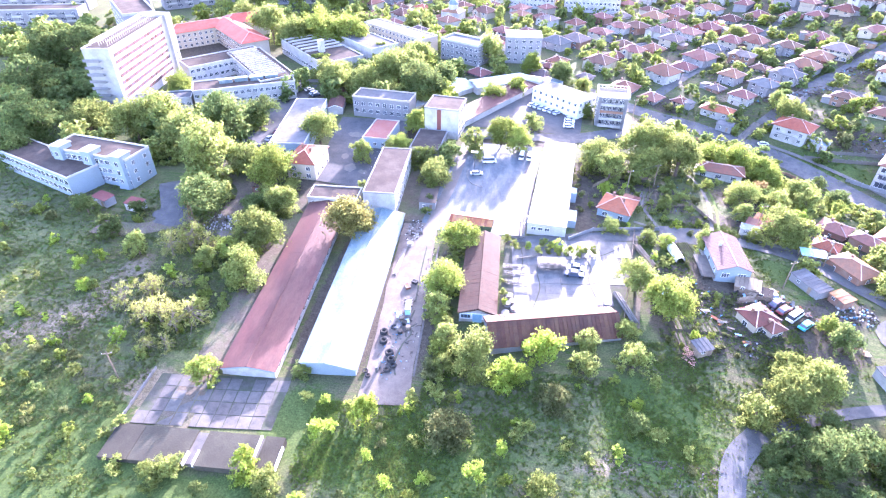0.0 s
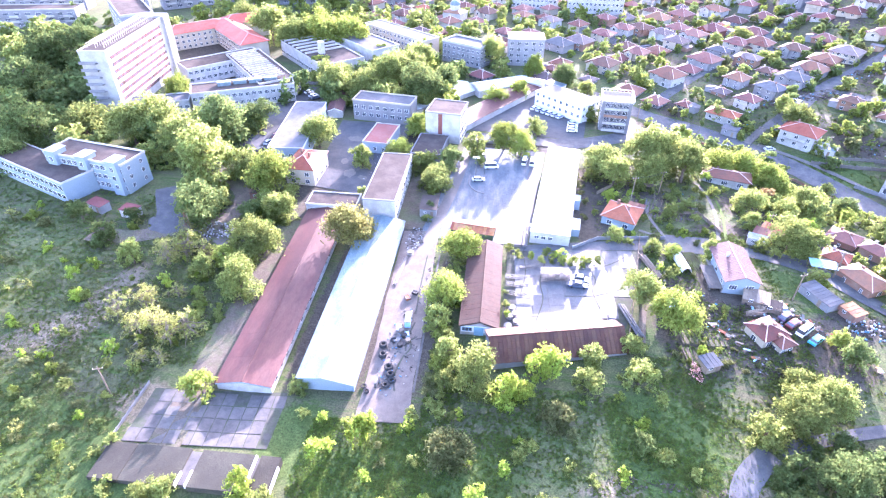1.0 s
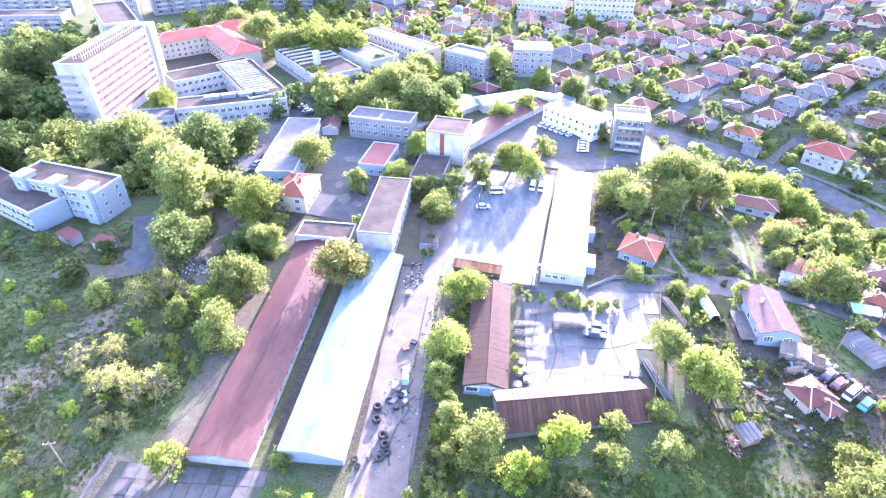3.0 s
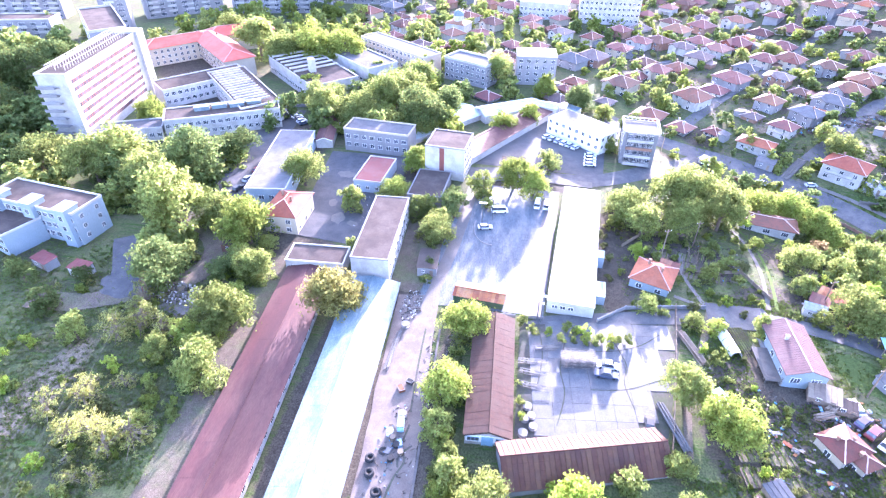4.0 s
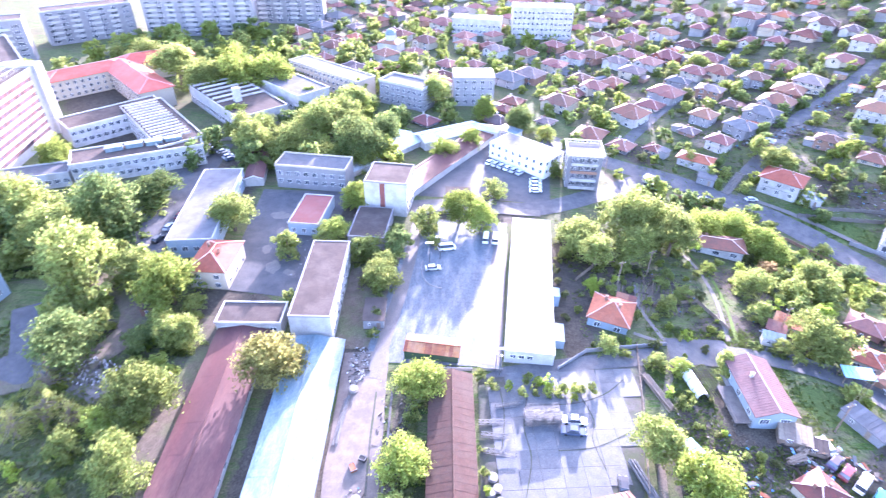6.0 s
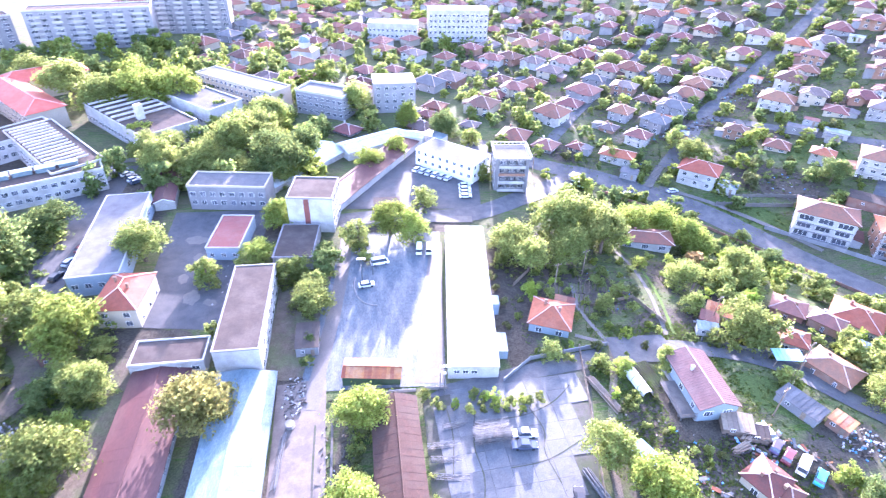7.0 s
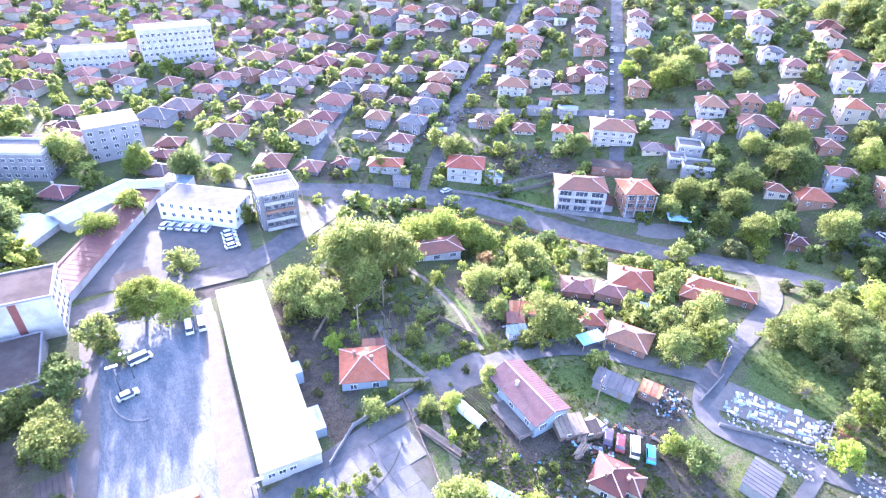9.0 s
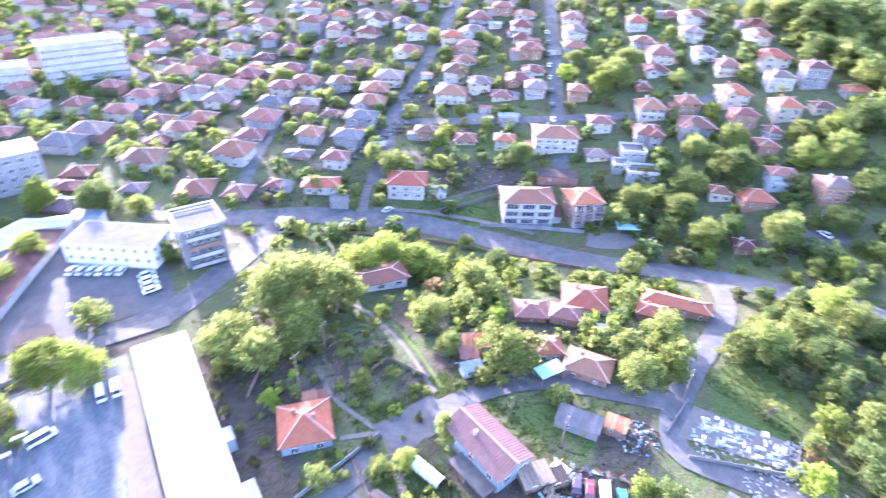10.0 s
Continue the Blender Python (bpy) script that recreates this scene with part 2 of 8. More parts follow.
LEAF = {
    "leafy": leafmat("leaf_green", (0.182, 0.225, 0.066), (0.240, 0.278, 0.086)),
    "light": leafmat("leaf_yellow_green", (0.205, 0.262, 0.058), (0.260, 0.310, 0.075)),
    "fresh": leafmat("leaf_fresh", (0.230, 0.310, 0.052), (0.285, 0.365, 0.068)),
    "dark": leafmat("leaf_dark", (0.105, 0.148, 0.050), (0.145, 0.188, 0.066)),
    "sparse": leafmat("leaf_sparse", (0.255, 0.275, 0.085), (0.310, 0.325, 0.110)),
    "plane": leafmat("leaf_plane", (0.270, 0.265, 0.085), (0.320, 0.305, 0.110)),
    "copper": leafmat("leaf_copper", (0.270, 0.200, 0.095), (0.310, 0.220, 0.110)),
    "grass": leafmat("grass_blade", (0.090, 0.130, 0.032), (0.125, 0.162, 0.045)),
    "lush": leafmat("lush_blade", (0.085, 0.135, 0.026), (0.115, 0.170, 0.034)),
    "scrub": leafmat("leaf_scrub", (0.135, 0.155, 0.060), (0.180, 0.195, 0.085)),
    "blossom": leafmat("blossom_pink", (0.46, 0.27, 0.25), (0.54, 0.34, 0.30)),
}


# ---- building blocks ----
class Geo:
    """Corners, faces and each face's material slot, gathered for one mesh."""

    def __init__(self):
        self.v, self.f, self.s = [], [], []

    def face(self, pts, slot=0):
        k = len(self.v)
        self.v += [tuple(p) for p in pts]
        self.f.append(tuple(range(k, k + len(pts))))
        self.s.append(slot)

    def solid(self, pts, faces, slot=0):
        k = len(self.v)
        self.v += [tuple(p) for p in pts]
        for q in faces:
            self.f.append(tuple(i + k for i in q))
            self.s.append(slot)

    def box(self, x0, x1, y0, y1, z0, z1, slot=0, m=None):
        pts = [Vector((x, y, z)) for z in (z0, z1) for x, y in ((x0, y0), (x1, y0), (x1, y1), (x0, y1))]
        if m is not None:
            pts = [m @ p for p in pts]
        self.solid(pts, ((3, 2, 1, 0), (4, 5, 6, 7), (0, 1, 5, 4), (1, 2, 6, 5), (2, 3, 7, 6), (3, 0, 4, 7)), slot)

    def slab(self, pts, thick, slot=0):
        """A sheet with these corners as its upper face, thick downwards."""
        n = len(pts)
        low = [(p[0], p[1], p[2] - thick) for p in pts]
        faces = [tuple(range(n)), tuple(reversed(range(n, 2 * n)))]
        faces += [(i, i + n, (i + 1) % n + n, (i + 1) % n) for i in range(n)]
        self.solid(list(pts) + low, faces, slot)

    def tube(self, a, b, r0, r1, n=6, slot=0, caps=True):
        a, b = Vector(a), Vector(b)
        d = (b - a).normalized()
        u = d.orthogonal().normalized()
        w = d.cross(u)
        ring = [(math.cos(i * math.tau / n), math.sin(i * math.tau / n)) for i in range(n)]
        pts = [a + (u * c + w * s) * r0 for c, s in ring] + [b + (u * c + w * s) * r1 for c, s in ring]
        faces = [(i, (i + 1) % n, (i + 1) % n + n, i + n) for i in range(n)]
        if caps:
            faces += [tuple(reversed(range(n))), tuple(range(n, 2 * n))]
        self.solid(pts, faces, slot)

    def hose(self, pts, r, n=5):
        """A bent tube through all these points, with shared rings."""
        pts = [Vector(p) for p in pts]
        k = len(self.v)
        for i, p in enumerate(pts):
            d = (pts[min(i + 1, len(pts) - 1)] - pts[max(i - 1, 0)]).normalized()
            u = d.cross(Vector((0, 0, 1))).normalized()
            w = d.cross(u)
            self.v += [tuple(p + (u * math.cos(j * math.tau / n) + w * math.sin(j * math.tau / n)) * r) for j in range(n)]
        for i in range(len(pts) - 1):
            for j in range(n):
                a, b = k + i * n + j, k + i * n + (j + 1) % n
                self.f.append((a, b, b + n, a + n))
                self.s.append(0)
        self.f += [tuple(range(k, k + n)), tuple(reversed(range(k + (len(pts) - 1) * n, k + len(pts) * n)))]
        self.s += [0, 0]

    def mesh(self, name, mats):
        me = bpy.data.meshes.new(name)
        me.from_pydata(self.v, [], self.f)
        for m in (mats if isinstance(mats, (list, tuple)) else [mats]):
            me.materials.append(m)
        me.polygons.foreach_set("material_index", self.s)
        me.update()
        return me


def put(name, mesh, parent=None, m=None, label=""):
    ob = new(name, mesh)
    if parent:
        ob.parent = parent
    if m is not None:
        ob.matrix_basis = m
    if label:
        ob["label"] = label
    return ob


def part(name, geo, mats, parent, label="", m=None):
    return put(name, geo.mesh(name, mats), parent, m, label)


def structure(name, geo, mats, label, category):
    return tagged(put(name, geo.mesh(name, mats)), label, category, kind="structure")


def thing(name, x, y, z=None, rz=0, label="", category="", group=""):
    ob = new(name)
    ob.empty_display_size = 0.5
    ob.matrix_basis = pose(x, y, ground(x, y) if z is None else z, 0, 0, rz)
    return tagged(ob, label, category, group)


# ---- the lie of the land ----
def sig(v):
    return 1 / (1 + math.exp(-max(-60, min(60, v))))


def soft(v, k):
    return v if v > 50 * k else k * math.log1p(math.exp(max(-60, v / k)))


def ground(x, y):
    z = -2.6 + 2.4 * math.exp(-((x - 48) / 46) ** 2 - ((y - 114) / 38) ** 2)
    z -= 2.4 * math.exp(-((x + 48) / 28) ** 2 - ((y - 108) / 55) ** 4)
    ux, uy = 0.7505, -0.6609
    s = (x - 48) * ux + (y - 250) * uy
    d = -(x - 48) * uy + (y - 250) * ux
    z -= 10 * math.exp(-((d - 4) / 36) ** 2) * sig((s - 18) / 18) * sig((180 - s) / 22)
    h = x + 0.25 * y - 220
    return z + 0.30 * (soft(h, 11) - soft(h - 156, 30))


LAND = [None]


def build_ground():
    xs = list(np.arange(-2400, -300, 150)) + list(np.arange(-300, -130, 10)) + list(np.arange(-130, 200, 2.5)) + list(np.arange(200, 340, 7)) + list(np.arange(340, 2600, 150))
    ys = list(np.arange(-900, 0, 100)) + list(np.arange(0, 40, 8)) + list(np.arange(40, 270, 2.5)) + list(np.arange(270, 520, 8)) + list(np.arange(520, 3200, 150))
    g = Geo()
    for y in ys:
        for x in xs:
            g.v.append((float(x), float(y), ground(x, y) + 0.10 * noise.noise(Vector((x * 0.13, y * 0.13, 0)))))
    n = len(xs)
    for j in range(len(ys) - 1):
        for i in range(n - 1):
            k = j * n + i
            g.f.append((k, k + 1, k + n + 1, k + n))
            g.s.append(0)
    ob = LAND[0] = structure("ground", g, EARTH, "rough green meadow and bare earth of a small town", "ground")
    ob.data.polygons.foreach_set("use_smooth", [True] * len(ob.data.polygons))


build_ground()


def drape(g, corners, lift, step=2.5, slot=0):
    """A four-cornered sheet laid on the land."""
    a, b, c, d = (Vector(p) for p in corners)
    nu = max(1, int(max((b - a).length, (c - d).length) / step))
    nv = max(1, int(max((d - a).length, (c - b).length) / step))
    k = len(g.v)
    for j in range(nv + 1):
        for i in range(nu + 1):
            u, v = i / nu, j / nv
            p = a * (1 - u) * (1 - v) + b * u * (1 - v) + c * u * v + d * (1 - u) * v
            g.v.append((p.x, p.y, ground(p.x, p.y) + lift))
    for j in range(nv):
        for i in range(nu):
            q = k + j * (nu + 1) + i
            g.f.append((q, q + 1, q + nu + 2, q + nu + 1))
            g.s.append(slot)


def strip(g, pts, width, lift, slot=0, step=2.5):
    """A way along a line of points, smoothed at its bends."""
    pts = [Vector(p) for p in pts]
    fine_pts = []
    for i in range(len(pts) - 1):
        p0, p1, p2, p3 = pts[max(i - 1, 0)], pts[i], pts[i + 1], pts[min(i + 2, len(pts) - 1)]
        n = max(1, int((p2 - p1).length / step))
        for q in range(n):
            t = q / n
            fine_pts.append(0.5 * ((2 * p1) + (p2 - p0) * t + (2 * p0 - 5 * p1 + 4 * p2 - p3) * t * t + (3 * p1 - p0 - 3 * p2 + p3) * t ** 3))
    fine_pts.append(pts[-1])
    cells = max(1, int(width / 2.0))
    k = len(g.v)
    for i, p in enumerate(fine_pts):
        d = (fine_pts[min(i + 1, len(fine_pts) - 1)] - fine_pts[max(i - 1, 0)]).normalized()
        nrm = Vector((-d.y, d.x))
        for c in range(cells + 1):
            w = 1 + (0.08 * noise.noise(Vector((i * 0.3, c, 0))) if c in (0, cells) else 0)
            q = p + nrm * width * (c / cells - 0.5) * w
            g.v.append((q.x, q.y, ground(q.x, q.y) + lift))
    for i in range(len(fine_pts) - 1):
        for c in range(cells):
            q = k + i * (cells + 1) + c
            g.f.append((q + 1, q, q + cells + 1, q + cells + 2))
            g.s.append(slot)


WAYS = []


def way(name, pts, width, mats, label, lift=0.16):
    WAYS.extend((p, q, width) for p, q in zip(pts, pts[1:]))
    g = Geo()
    strip(g, pts, width, lift)
    return structure(name, g, mats, label, name.split("_")[0])


way("road_main", [(28, 262), (50, 247), (76, 238), (98, 223.5), (112, 207.5), (127, 184), (142, 161), (157, 140), (166, 118), (172, 98), (180, 70)], 9.5, ROADWAY, "worn grey asphalt road through the town")
way("road_side", [(157, 137), (141, 125.5), (113, 118), (97, 113), (88.5, 107), (91, 99), (99, 86), (112, 68), (128, 40)], 5.4, ROADWAY, "narrow grey asphalt side road down to the town", 0.18)
way("lane_house", [(98, 114.5), (88, 126), (79.5, 135), (68, 140), (56, 141.5)], 5.0, ROADWAY, "grey gravel lane beside gardens", 0.2)
g = Geo()
drape(g, [(43.5, 146), (42.5, 137), (59, 137), (57, 146)], 0.22)
structure("pavement_turning", g, ROADWAY, "grey asphalt turning place at the lane's end", "pavement")
way("road_entrance", [(-30, 203), (-4, 206), (20, 206), (42, 220), (60, 235), (72, 241)], 8.0, ROADWAY, "dusty asphalt entrance road to the yards", 0.14)
LANE = mat("pale_lane", (0.168, 0.143, 0.126), (0.132, 0.111, 0.099), 0.5, 0.85, bump=0.02, fine=6.0, stain=(0.088, 0.077, 0.070), amount=0.6, wide=0.2, spec=0.2)
YARD = mat("worn_yard", (0.097, 0.116, 0.134), (0.074, 0.090, 0.107), 0.45, 0.7, bump=0.01, fine=5.0, stain=(0.162, 0.165, 0.170), amount=0.8, wide=0.32, stretch=(1, 0.28, 1), grain=0.26, spec=0.12)
way("lane_barn", [(-22.5, 72), (-23.5, 92), (-25, 115), (-26.5, 140)], 10.5, LANE, "pale dusty lane beside the white barn", 0.15)
way("track_barn", [(-62, 58), (-63.2, 76), (-64.4, 100), (-65.8, 125), (-67, 150)], 6.4, SOIL, "dirt track beside the red barn", 0.15)
way("road_meadow", [(-120, 122), (-108, 122.5), (-97, 128), (-89, 132.5), (-84, 142), (-88, 153), (-104, 165), (-112, 172)], 6.5, DIRT, "stony dirt road between bushes and trees")
way("road_corner", [(38, 40), (42.3, 60), (45.6, 69), (51.5, 75)], 4.6, ROADWAY, "cracked asphalt lane end in the grass")
way("path_corner", [(53, 76), (62, 79.5), (76, 84), (96, 88)], 2.6, ROADWAY, "narrow asphalt lane under trees")
g = Geo()
drape(g, [(-27, 137), (4.5, 135), (9, 196), (-19.5, 197)], 0.13)
structure("pavement_yard", g, YARD, "wide grey asphalt depot yard with pale stains", "pavement")
APRON = mat("pale_apron", (0.141, 0.127, 0.120), (0.112, 0.103, 0.098), 0.5, 0.8, bump=0.02, fine=6.0, stain=(0.112, 0.104, 0.101), amount=0.6, wide=0.2, grain=0.22, spec=0.2)
g = Geo()
drape(g, [(-2.2, 136.4), (4.2, 135.6), (9.0, 190.0), (5.6, 190.0)], 0.165)
structure("pavement_apron", g, APRON, "pale dusty concrete strip along the depot hall", "pavement")
way("path_yard", [(-24.0, 132), (-22.6, 145), (-20.8, 160), (-19.4, 176), (-18.6, 196)], 3.4, APRON, "pale trodden edge of the depot yard", 0.185)
g = Geo()
drape(g, [(-20, 211), (24, 209), (27, 238), (8, 260)], 0.12)
structure("pavement_parking", g, ASPHALT, "asphalt car park beside the white office", "pavement")
g = Geo()
drape(g, [(-35.2, 141.5), (-24.0, 140), (-21.0, 178), (-35.2, 178)], 0.115)
structure("pavement_side", g, SOIL, "dark oily hard standing between the halls", "pavement")
g = Geo()
drape(g, [(-0.8, 131.6), (36.5, 136.5), (42, 143.0), (4.6, 135.2)], 0.21)
structure("pavement_ramp", g, ROADWAY, "grey asphalt ramp behind the truck yard", "pavement")
g = Geo()
drape(g, [(-68, 160), (-46, 158), (-42, 212), (-72, 212)], 0.12)
structure("pavement_court", g, ASPHALT, "grey asphalt court between the works buildings", "pavement")
g = Geo()
drape(g, [(-108, 178), (-90, 172), (-94, 246), (-112, 246)], 0.12)
structure("pavement_clinic", g, ASPHALT, "asphalt car park of the clinic", "pavement")


# ---- trees ----
def crown_mesh(kind, size, seed):
    """A crown of radius 1 about its middle: uneven lobes of leafy sprays round a few limbs."""
    rng = np.random.default_rng(seed)
    count, clumps, leaf = {"s": (620, 18, 0.10), "m": (2900, 80, 0.058), "l": (7800, 180, 0.038), "f": (820, 26, 0.125)}[size]
    if kind in ("sparse", "blossom"):
        count = int(count * (0.36 if kind == "sparse" else 0.6))
        leaf *= 0.74
    lobes = 4 if size == "s" else 6
    a = np.arange(lobes) * math.tau / lobes + rng.uniform(0, 6) + rng.uniform(-0.4, 0.4, lobes)
    off = rng.uniform(0.12, 0.50, lobes)
    mid = np.stack([np.cos(a) * off, np.sin(a) * off, rng.uniform(-0.62, 0.45, lobes)], 1)
    lr = rng.uniform(0.36, 0.58, lobes)
    mid[0], lr[0] = (0.05, 0, 0.35), 0.55
    of = rng.choice(lobes, clumps, p=lr ** 2 / (lr ** 2).sum())
    d = rng.normal(size=(clumps, 3))
    d /= np.linalg.norm(d, axis=1)[:, None]
    d[:, 2] = np.abs(d[:, 2]) * 1.3 - 0.62
    cen = mid[of] + d * (lr[of] * rng.uniform(0.55, 1.15, clumps))[:, None]
    if kind == "scrub":
        cen[:, 2] *= 0.6
    cr = rng.uniform(0.10, 0.27, clumps) * {"s": 1.45, "f": 1.35}.get(size, 1.0) * (0.62 if kind == "sparse" else 1.0)
    which = rng.choice(clumps, count, p=cr ** 2 / (cr ** 2).sum())
    o = rng.normal(size=(count, 3))
    o /= np.linalg.norm(o, axis=1)[:, None]
    far_out = rng.uniform(0.1, 1.0, count) ** 0.6 + (rng.uniform(size=count) < 0.12) * rng.uniform(0.0, 0.55, count)
    pos = cen[which] + o * (cr[which] * far_out)[:, None] * np.array([1, 1, 0.8]) + d[which] * (cr[which] * rng.uniform(0, 0.7, count))[:, None]
    nrm = o * 0.5 + pos * 0.35 + rng.normal(size=(count, 3)) * 0.7
    nrm[:, 2] += 0.25
    nrm /= np.linalg.norm(nrm, axis=1)[:, None]
    t = np.cross(nrm, rng.normal(size=(count, 3)))
    t /= np.linalg.norm(t, axis=1)[:, None]
    b = np.cross(nrm, t)
    s = (leaf * rng.uniform(0.55, 1.4, count))[:, None]
    v = np.stack([pos - t * s - b * s * 0.45, pos + t * s - b * s * 0.45, pos + b * s * 0.9], 1).reshape(-1, 3)
    me = leaf_mesh("crown", v, LEAF[kind])
    return me, cen


def leaf_mesh(name, v, m):
    """A mesh of single three-cornered leaves."""
    me = bpy.data.meshes.new(name)
    n = len(v) // 3
    me.vertices.add(len(v))
    me.vertices.foreach_set("co", v.ravel())
    me.loops.add(len(v))
    me.loops.foreach_set("vertex_index", np.arange(len(v), dtype=np.int32))
    me.polygons.add(n)
    me.polygons.foreach_set("loop_start", np.arange(0, len(v), 3, dtype=np.int32))
    me.materials.append(m)
    me.update(calc_edges=True)
    return me


def trunk_geo(cen, low, seed, limbs=9):
    rng = random.Random(seed)
    g = Geo()
    g.tube((0, 0, -low - 0.3), (0.02, 0.01, -low * 0.45), 0.075, 0.055, 8)
    g.tube((0.02, 0.01, -low * 0.45), (0.0, 0.03, 0.25), 0.055, 0.03, 7)
    for c in cen[:: max(1, len(cen) // limbs)]:
        z = rng.uniform(-low * 0.5, 0.1)
        mid = (c[0] * 0.5, c[1] * 0.5, z + (c[2] - z) * 0.62)
        g.tube((0.01, 0.01, z), mid, 0.028, 0.018, 5)
        g.tube(mid, tuple(c), 0.018, 0.006, 5)
    return g


PROTO, TALLY = {}, {}
LABELS = {
    "leafy": ("green leafy deciduous tree in spring leaf", "tree"), "light": ("broad yellow-green tree in young leaf", "tree"),
    "fresh": ("small bright green sapling in fresh leaf", "sapling"), "dark": ("dark green shady dense tree", "tree"),
    "sparse": ("thin tree with sparse pale yellow leaves", "tree"), "plane": ("large rounded yellowish tree between the barns", "tree"),
    "copper": ("tree with copper coloured young leaves", "tree"), "scrub": ("grey-green tangled scrub bush", "bush"), "blossom": ("small tree in pink blossom", "tree")}


FAR = {}


def far_tree(kind, x, y, r):
    """A tree of the distant masses, gathered for one mesh a kind."""
    n = len(FAR.setdefault(kind, []))
    low = 0.84 if r > 2.6 else 0.7
    FAR[kind].append(pose(x, y, ground(x, y) + low * r, 0, 0, (n * 137.5) % 360) @ Matrix.Diagonal((r, r, r * (1 + 0.14 * math.sin(n * 2.4)), 1)))


def grow_far():
    for kind, poses in FAR.items():
        shapes = []
        for k in range(3):
            me, cen = crown_mesh(kind, "s" if k == 0 else "f", 900 + 11 * k)
            v = np.empty(len(me.vertices) * 3)
            me.vertices.foreach_get("co", v)
            shapes.append(v.reshape(-1, 3))
            bpy.data.meshes.remove(me)
        out = []
        for n, m in enumerate(poses):
            a = np.array(m)
            out.append(shapes[n % 3] @ a[:3, :3].T + a[:3, 3])
        me = leaf_mesh("foliage", np.concatenate(out), LEAF[kind])
        tagged(put("scattered_foliage", me), LABELS[kind][0].replace("tree", "trees").replace("sapling", "saplings").replace("bush", "bushes") + " across meadows and gardens", "trees", kind="stuff")


def plant(kind, x, y, r):
    size = "s" if r < 2.6 else "m" if r < 5.4 else "l"
    low = 0.74 if kind != "scrub" else 0.5
    if kind == "fresh" or size == "s":
        low = 0.85 if kind in ("sparse", "blossom") else 0.66
    n = TALLY.get((kind, size), 0)
    TALLY[(kind, size)] = n + 1
    key = (kind, size, n % 3)
    turn = (n * 137.5) % 360
    tall = (1.25 if kind == "fresh" else 1.0) + 0.14 * math.sin(n * 2.4)
    m = pose(x, y, ground(x, y) + low * r * tall, 0, 0, turn) @ Matrix.Diagonal((r, r, r * tall, 1))
    if key not in PROTO:
        seed = 10 + len(PROTO) * 7
        ob = new("bush" if kind == "scrub" or (size == "s" and kind != "blossom") else "tree")
        me, cen = crown_mesh(kind, size, seed)
        put("crown", me, ob)
        if size != "s" or kind in ("sparse", "blossom"):
            part("trunk", trunk_geo(cen, low, seed, 40 if kind == "sparse" else 9), PALE_BARK if kind == "sparse" else BARK, ob)
        label, category = LABELS[kind]
        if size == "s" and kind in ("leafy", "light", "dark"):
            label, category = {"leafy": "small green leafy bush in the grass", "light": "small yellow-green bush in young leaf", "dark": "small dark green dense bush"}[kind], "bush"
        tagged(ob, label, category, "trees and bushes of the town")
        ob.matrix_basis = m
        PROTO[key] = ob
    else:
        src = PROTO[key]
        made = copy_thing(src, Matrix())
        made.matrix_basis = m


# ---- buildings ----
WINDOWS = {}


def window_mesh(w, h, bars=1, frame_mat=None):
    """A framed window in one piece: jambs, bars and panes share their edges."""
    key = (w, h, bars, frame_mat)
    if key not in WINDOWS:
        g = Geo()
        t, d = 0.06, 0.06
        xs = [-w / 2, -w / 2 + t]
        for i in range(bars):
            x = -w / 2 + w * (i + 1) / (bars + 1)
            xs += [x - 0.035, x + 0.035]
        xs += [w / 2 - t, w / 2]
        zs = [0, t, h - t, h]
        n = len(xs)
        for y in (-d, 0.05):
            g.v += [(x, y, z) for z in zs for x in xs]
        for k in range(3):
            for i in range(n - 1):
                q = k * n + i
                g.f.append((q, q + 1, q + n + 1, q + n))
                g.s.append(1 if k == 1 and i % 2 == 1 else 0)
        m = 4 * n
        rim = list(range(n)) + [k * n + n - 1 for k in (1, 2, 3)] + [3 * n + i for i in range(n - 2, -1, -1)] + [2 * n, n]
        for p, q in zip(rim, rim[1:] + rim[:1]):
            g.f.append((q, p, p + m, q + m))
            g.s.append(0)
        WINDOWS[key] = g.mesh("window", [frame_mat or WHITE, GLASS])
    return WINDOWS[key]


def side_pose(side, w, d):
    """The frame of one wall: x along it, -y outwards."""
    return {"s": pose(0, -d / 2, 0), "n": pose(0, d / 2, 0, 0, 0, 180), "e": pose(w / 2, 0, 0, 0, 0, 90), "w": pose(-w / 2, 0, 0, 0, 0, -90)}[side]


def glaze(parent, w, d, sides, z0):
    """sides: side -> (rows, columns, window width, height, storey, first sill)."""
    for side, (rows, cols, ww, wh, storey, sill) in sides.items():
        span = w if side in "sn" else d
        for r in range(rows):
            for c in range(cols):
                x = -span / 2 + span * (c + 0.5) / cols
                put("window", window_mesh(ww, wh, 1 if ww < 1.7 else 2), parent, side_pose(side, w, d) @ pose(x, 0, z0 + sill + r * storey))


def ring(g, a, b, t, z0, z1):
    """A closed frame round a rectangle of half sides a and b, t thick."""
    k = len(g.v)
    for p, q in ((a, b), (a - t, b - t)):
        for z in (z0, z1):
            g.v += [(-p, -q, z), (p, -q, z), (p, q, z), (-p, q, z)]
    for i in range(4):
        j = (i + 1) % 4
        for f in ((i, j, j + 4, i + 4), (j + 8, i + 8, i + 12, j + 12), (i + 4, j + 4, j + 12, i + 12), (j, i, i + 8, j + 8)):
            g.f.append(tuple(n + k for n in f))
            g.s.append(0)


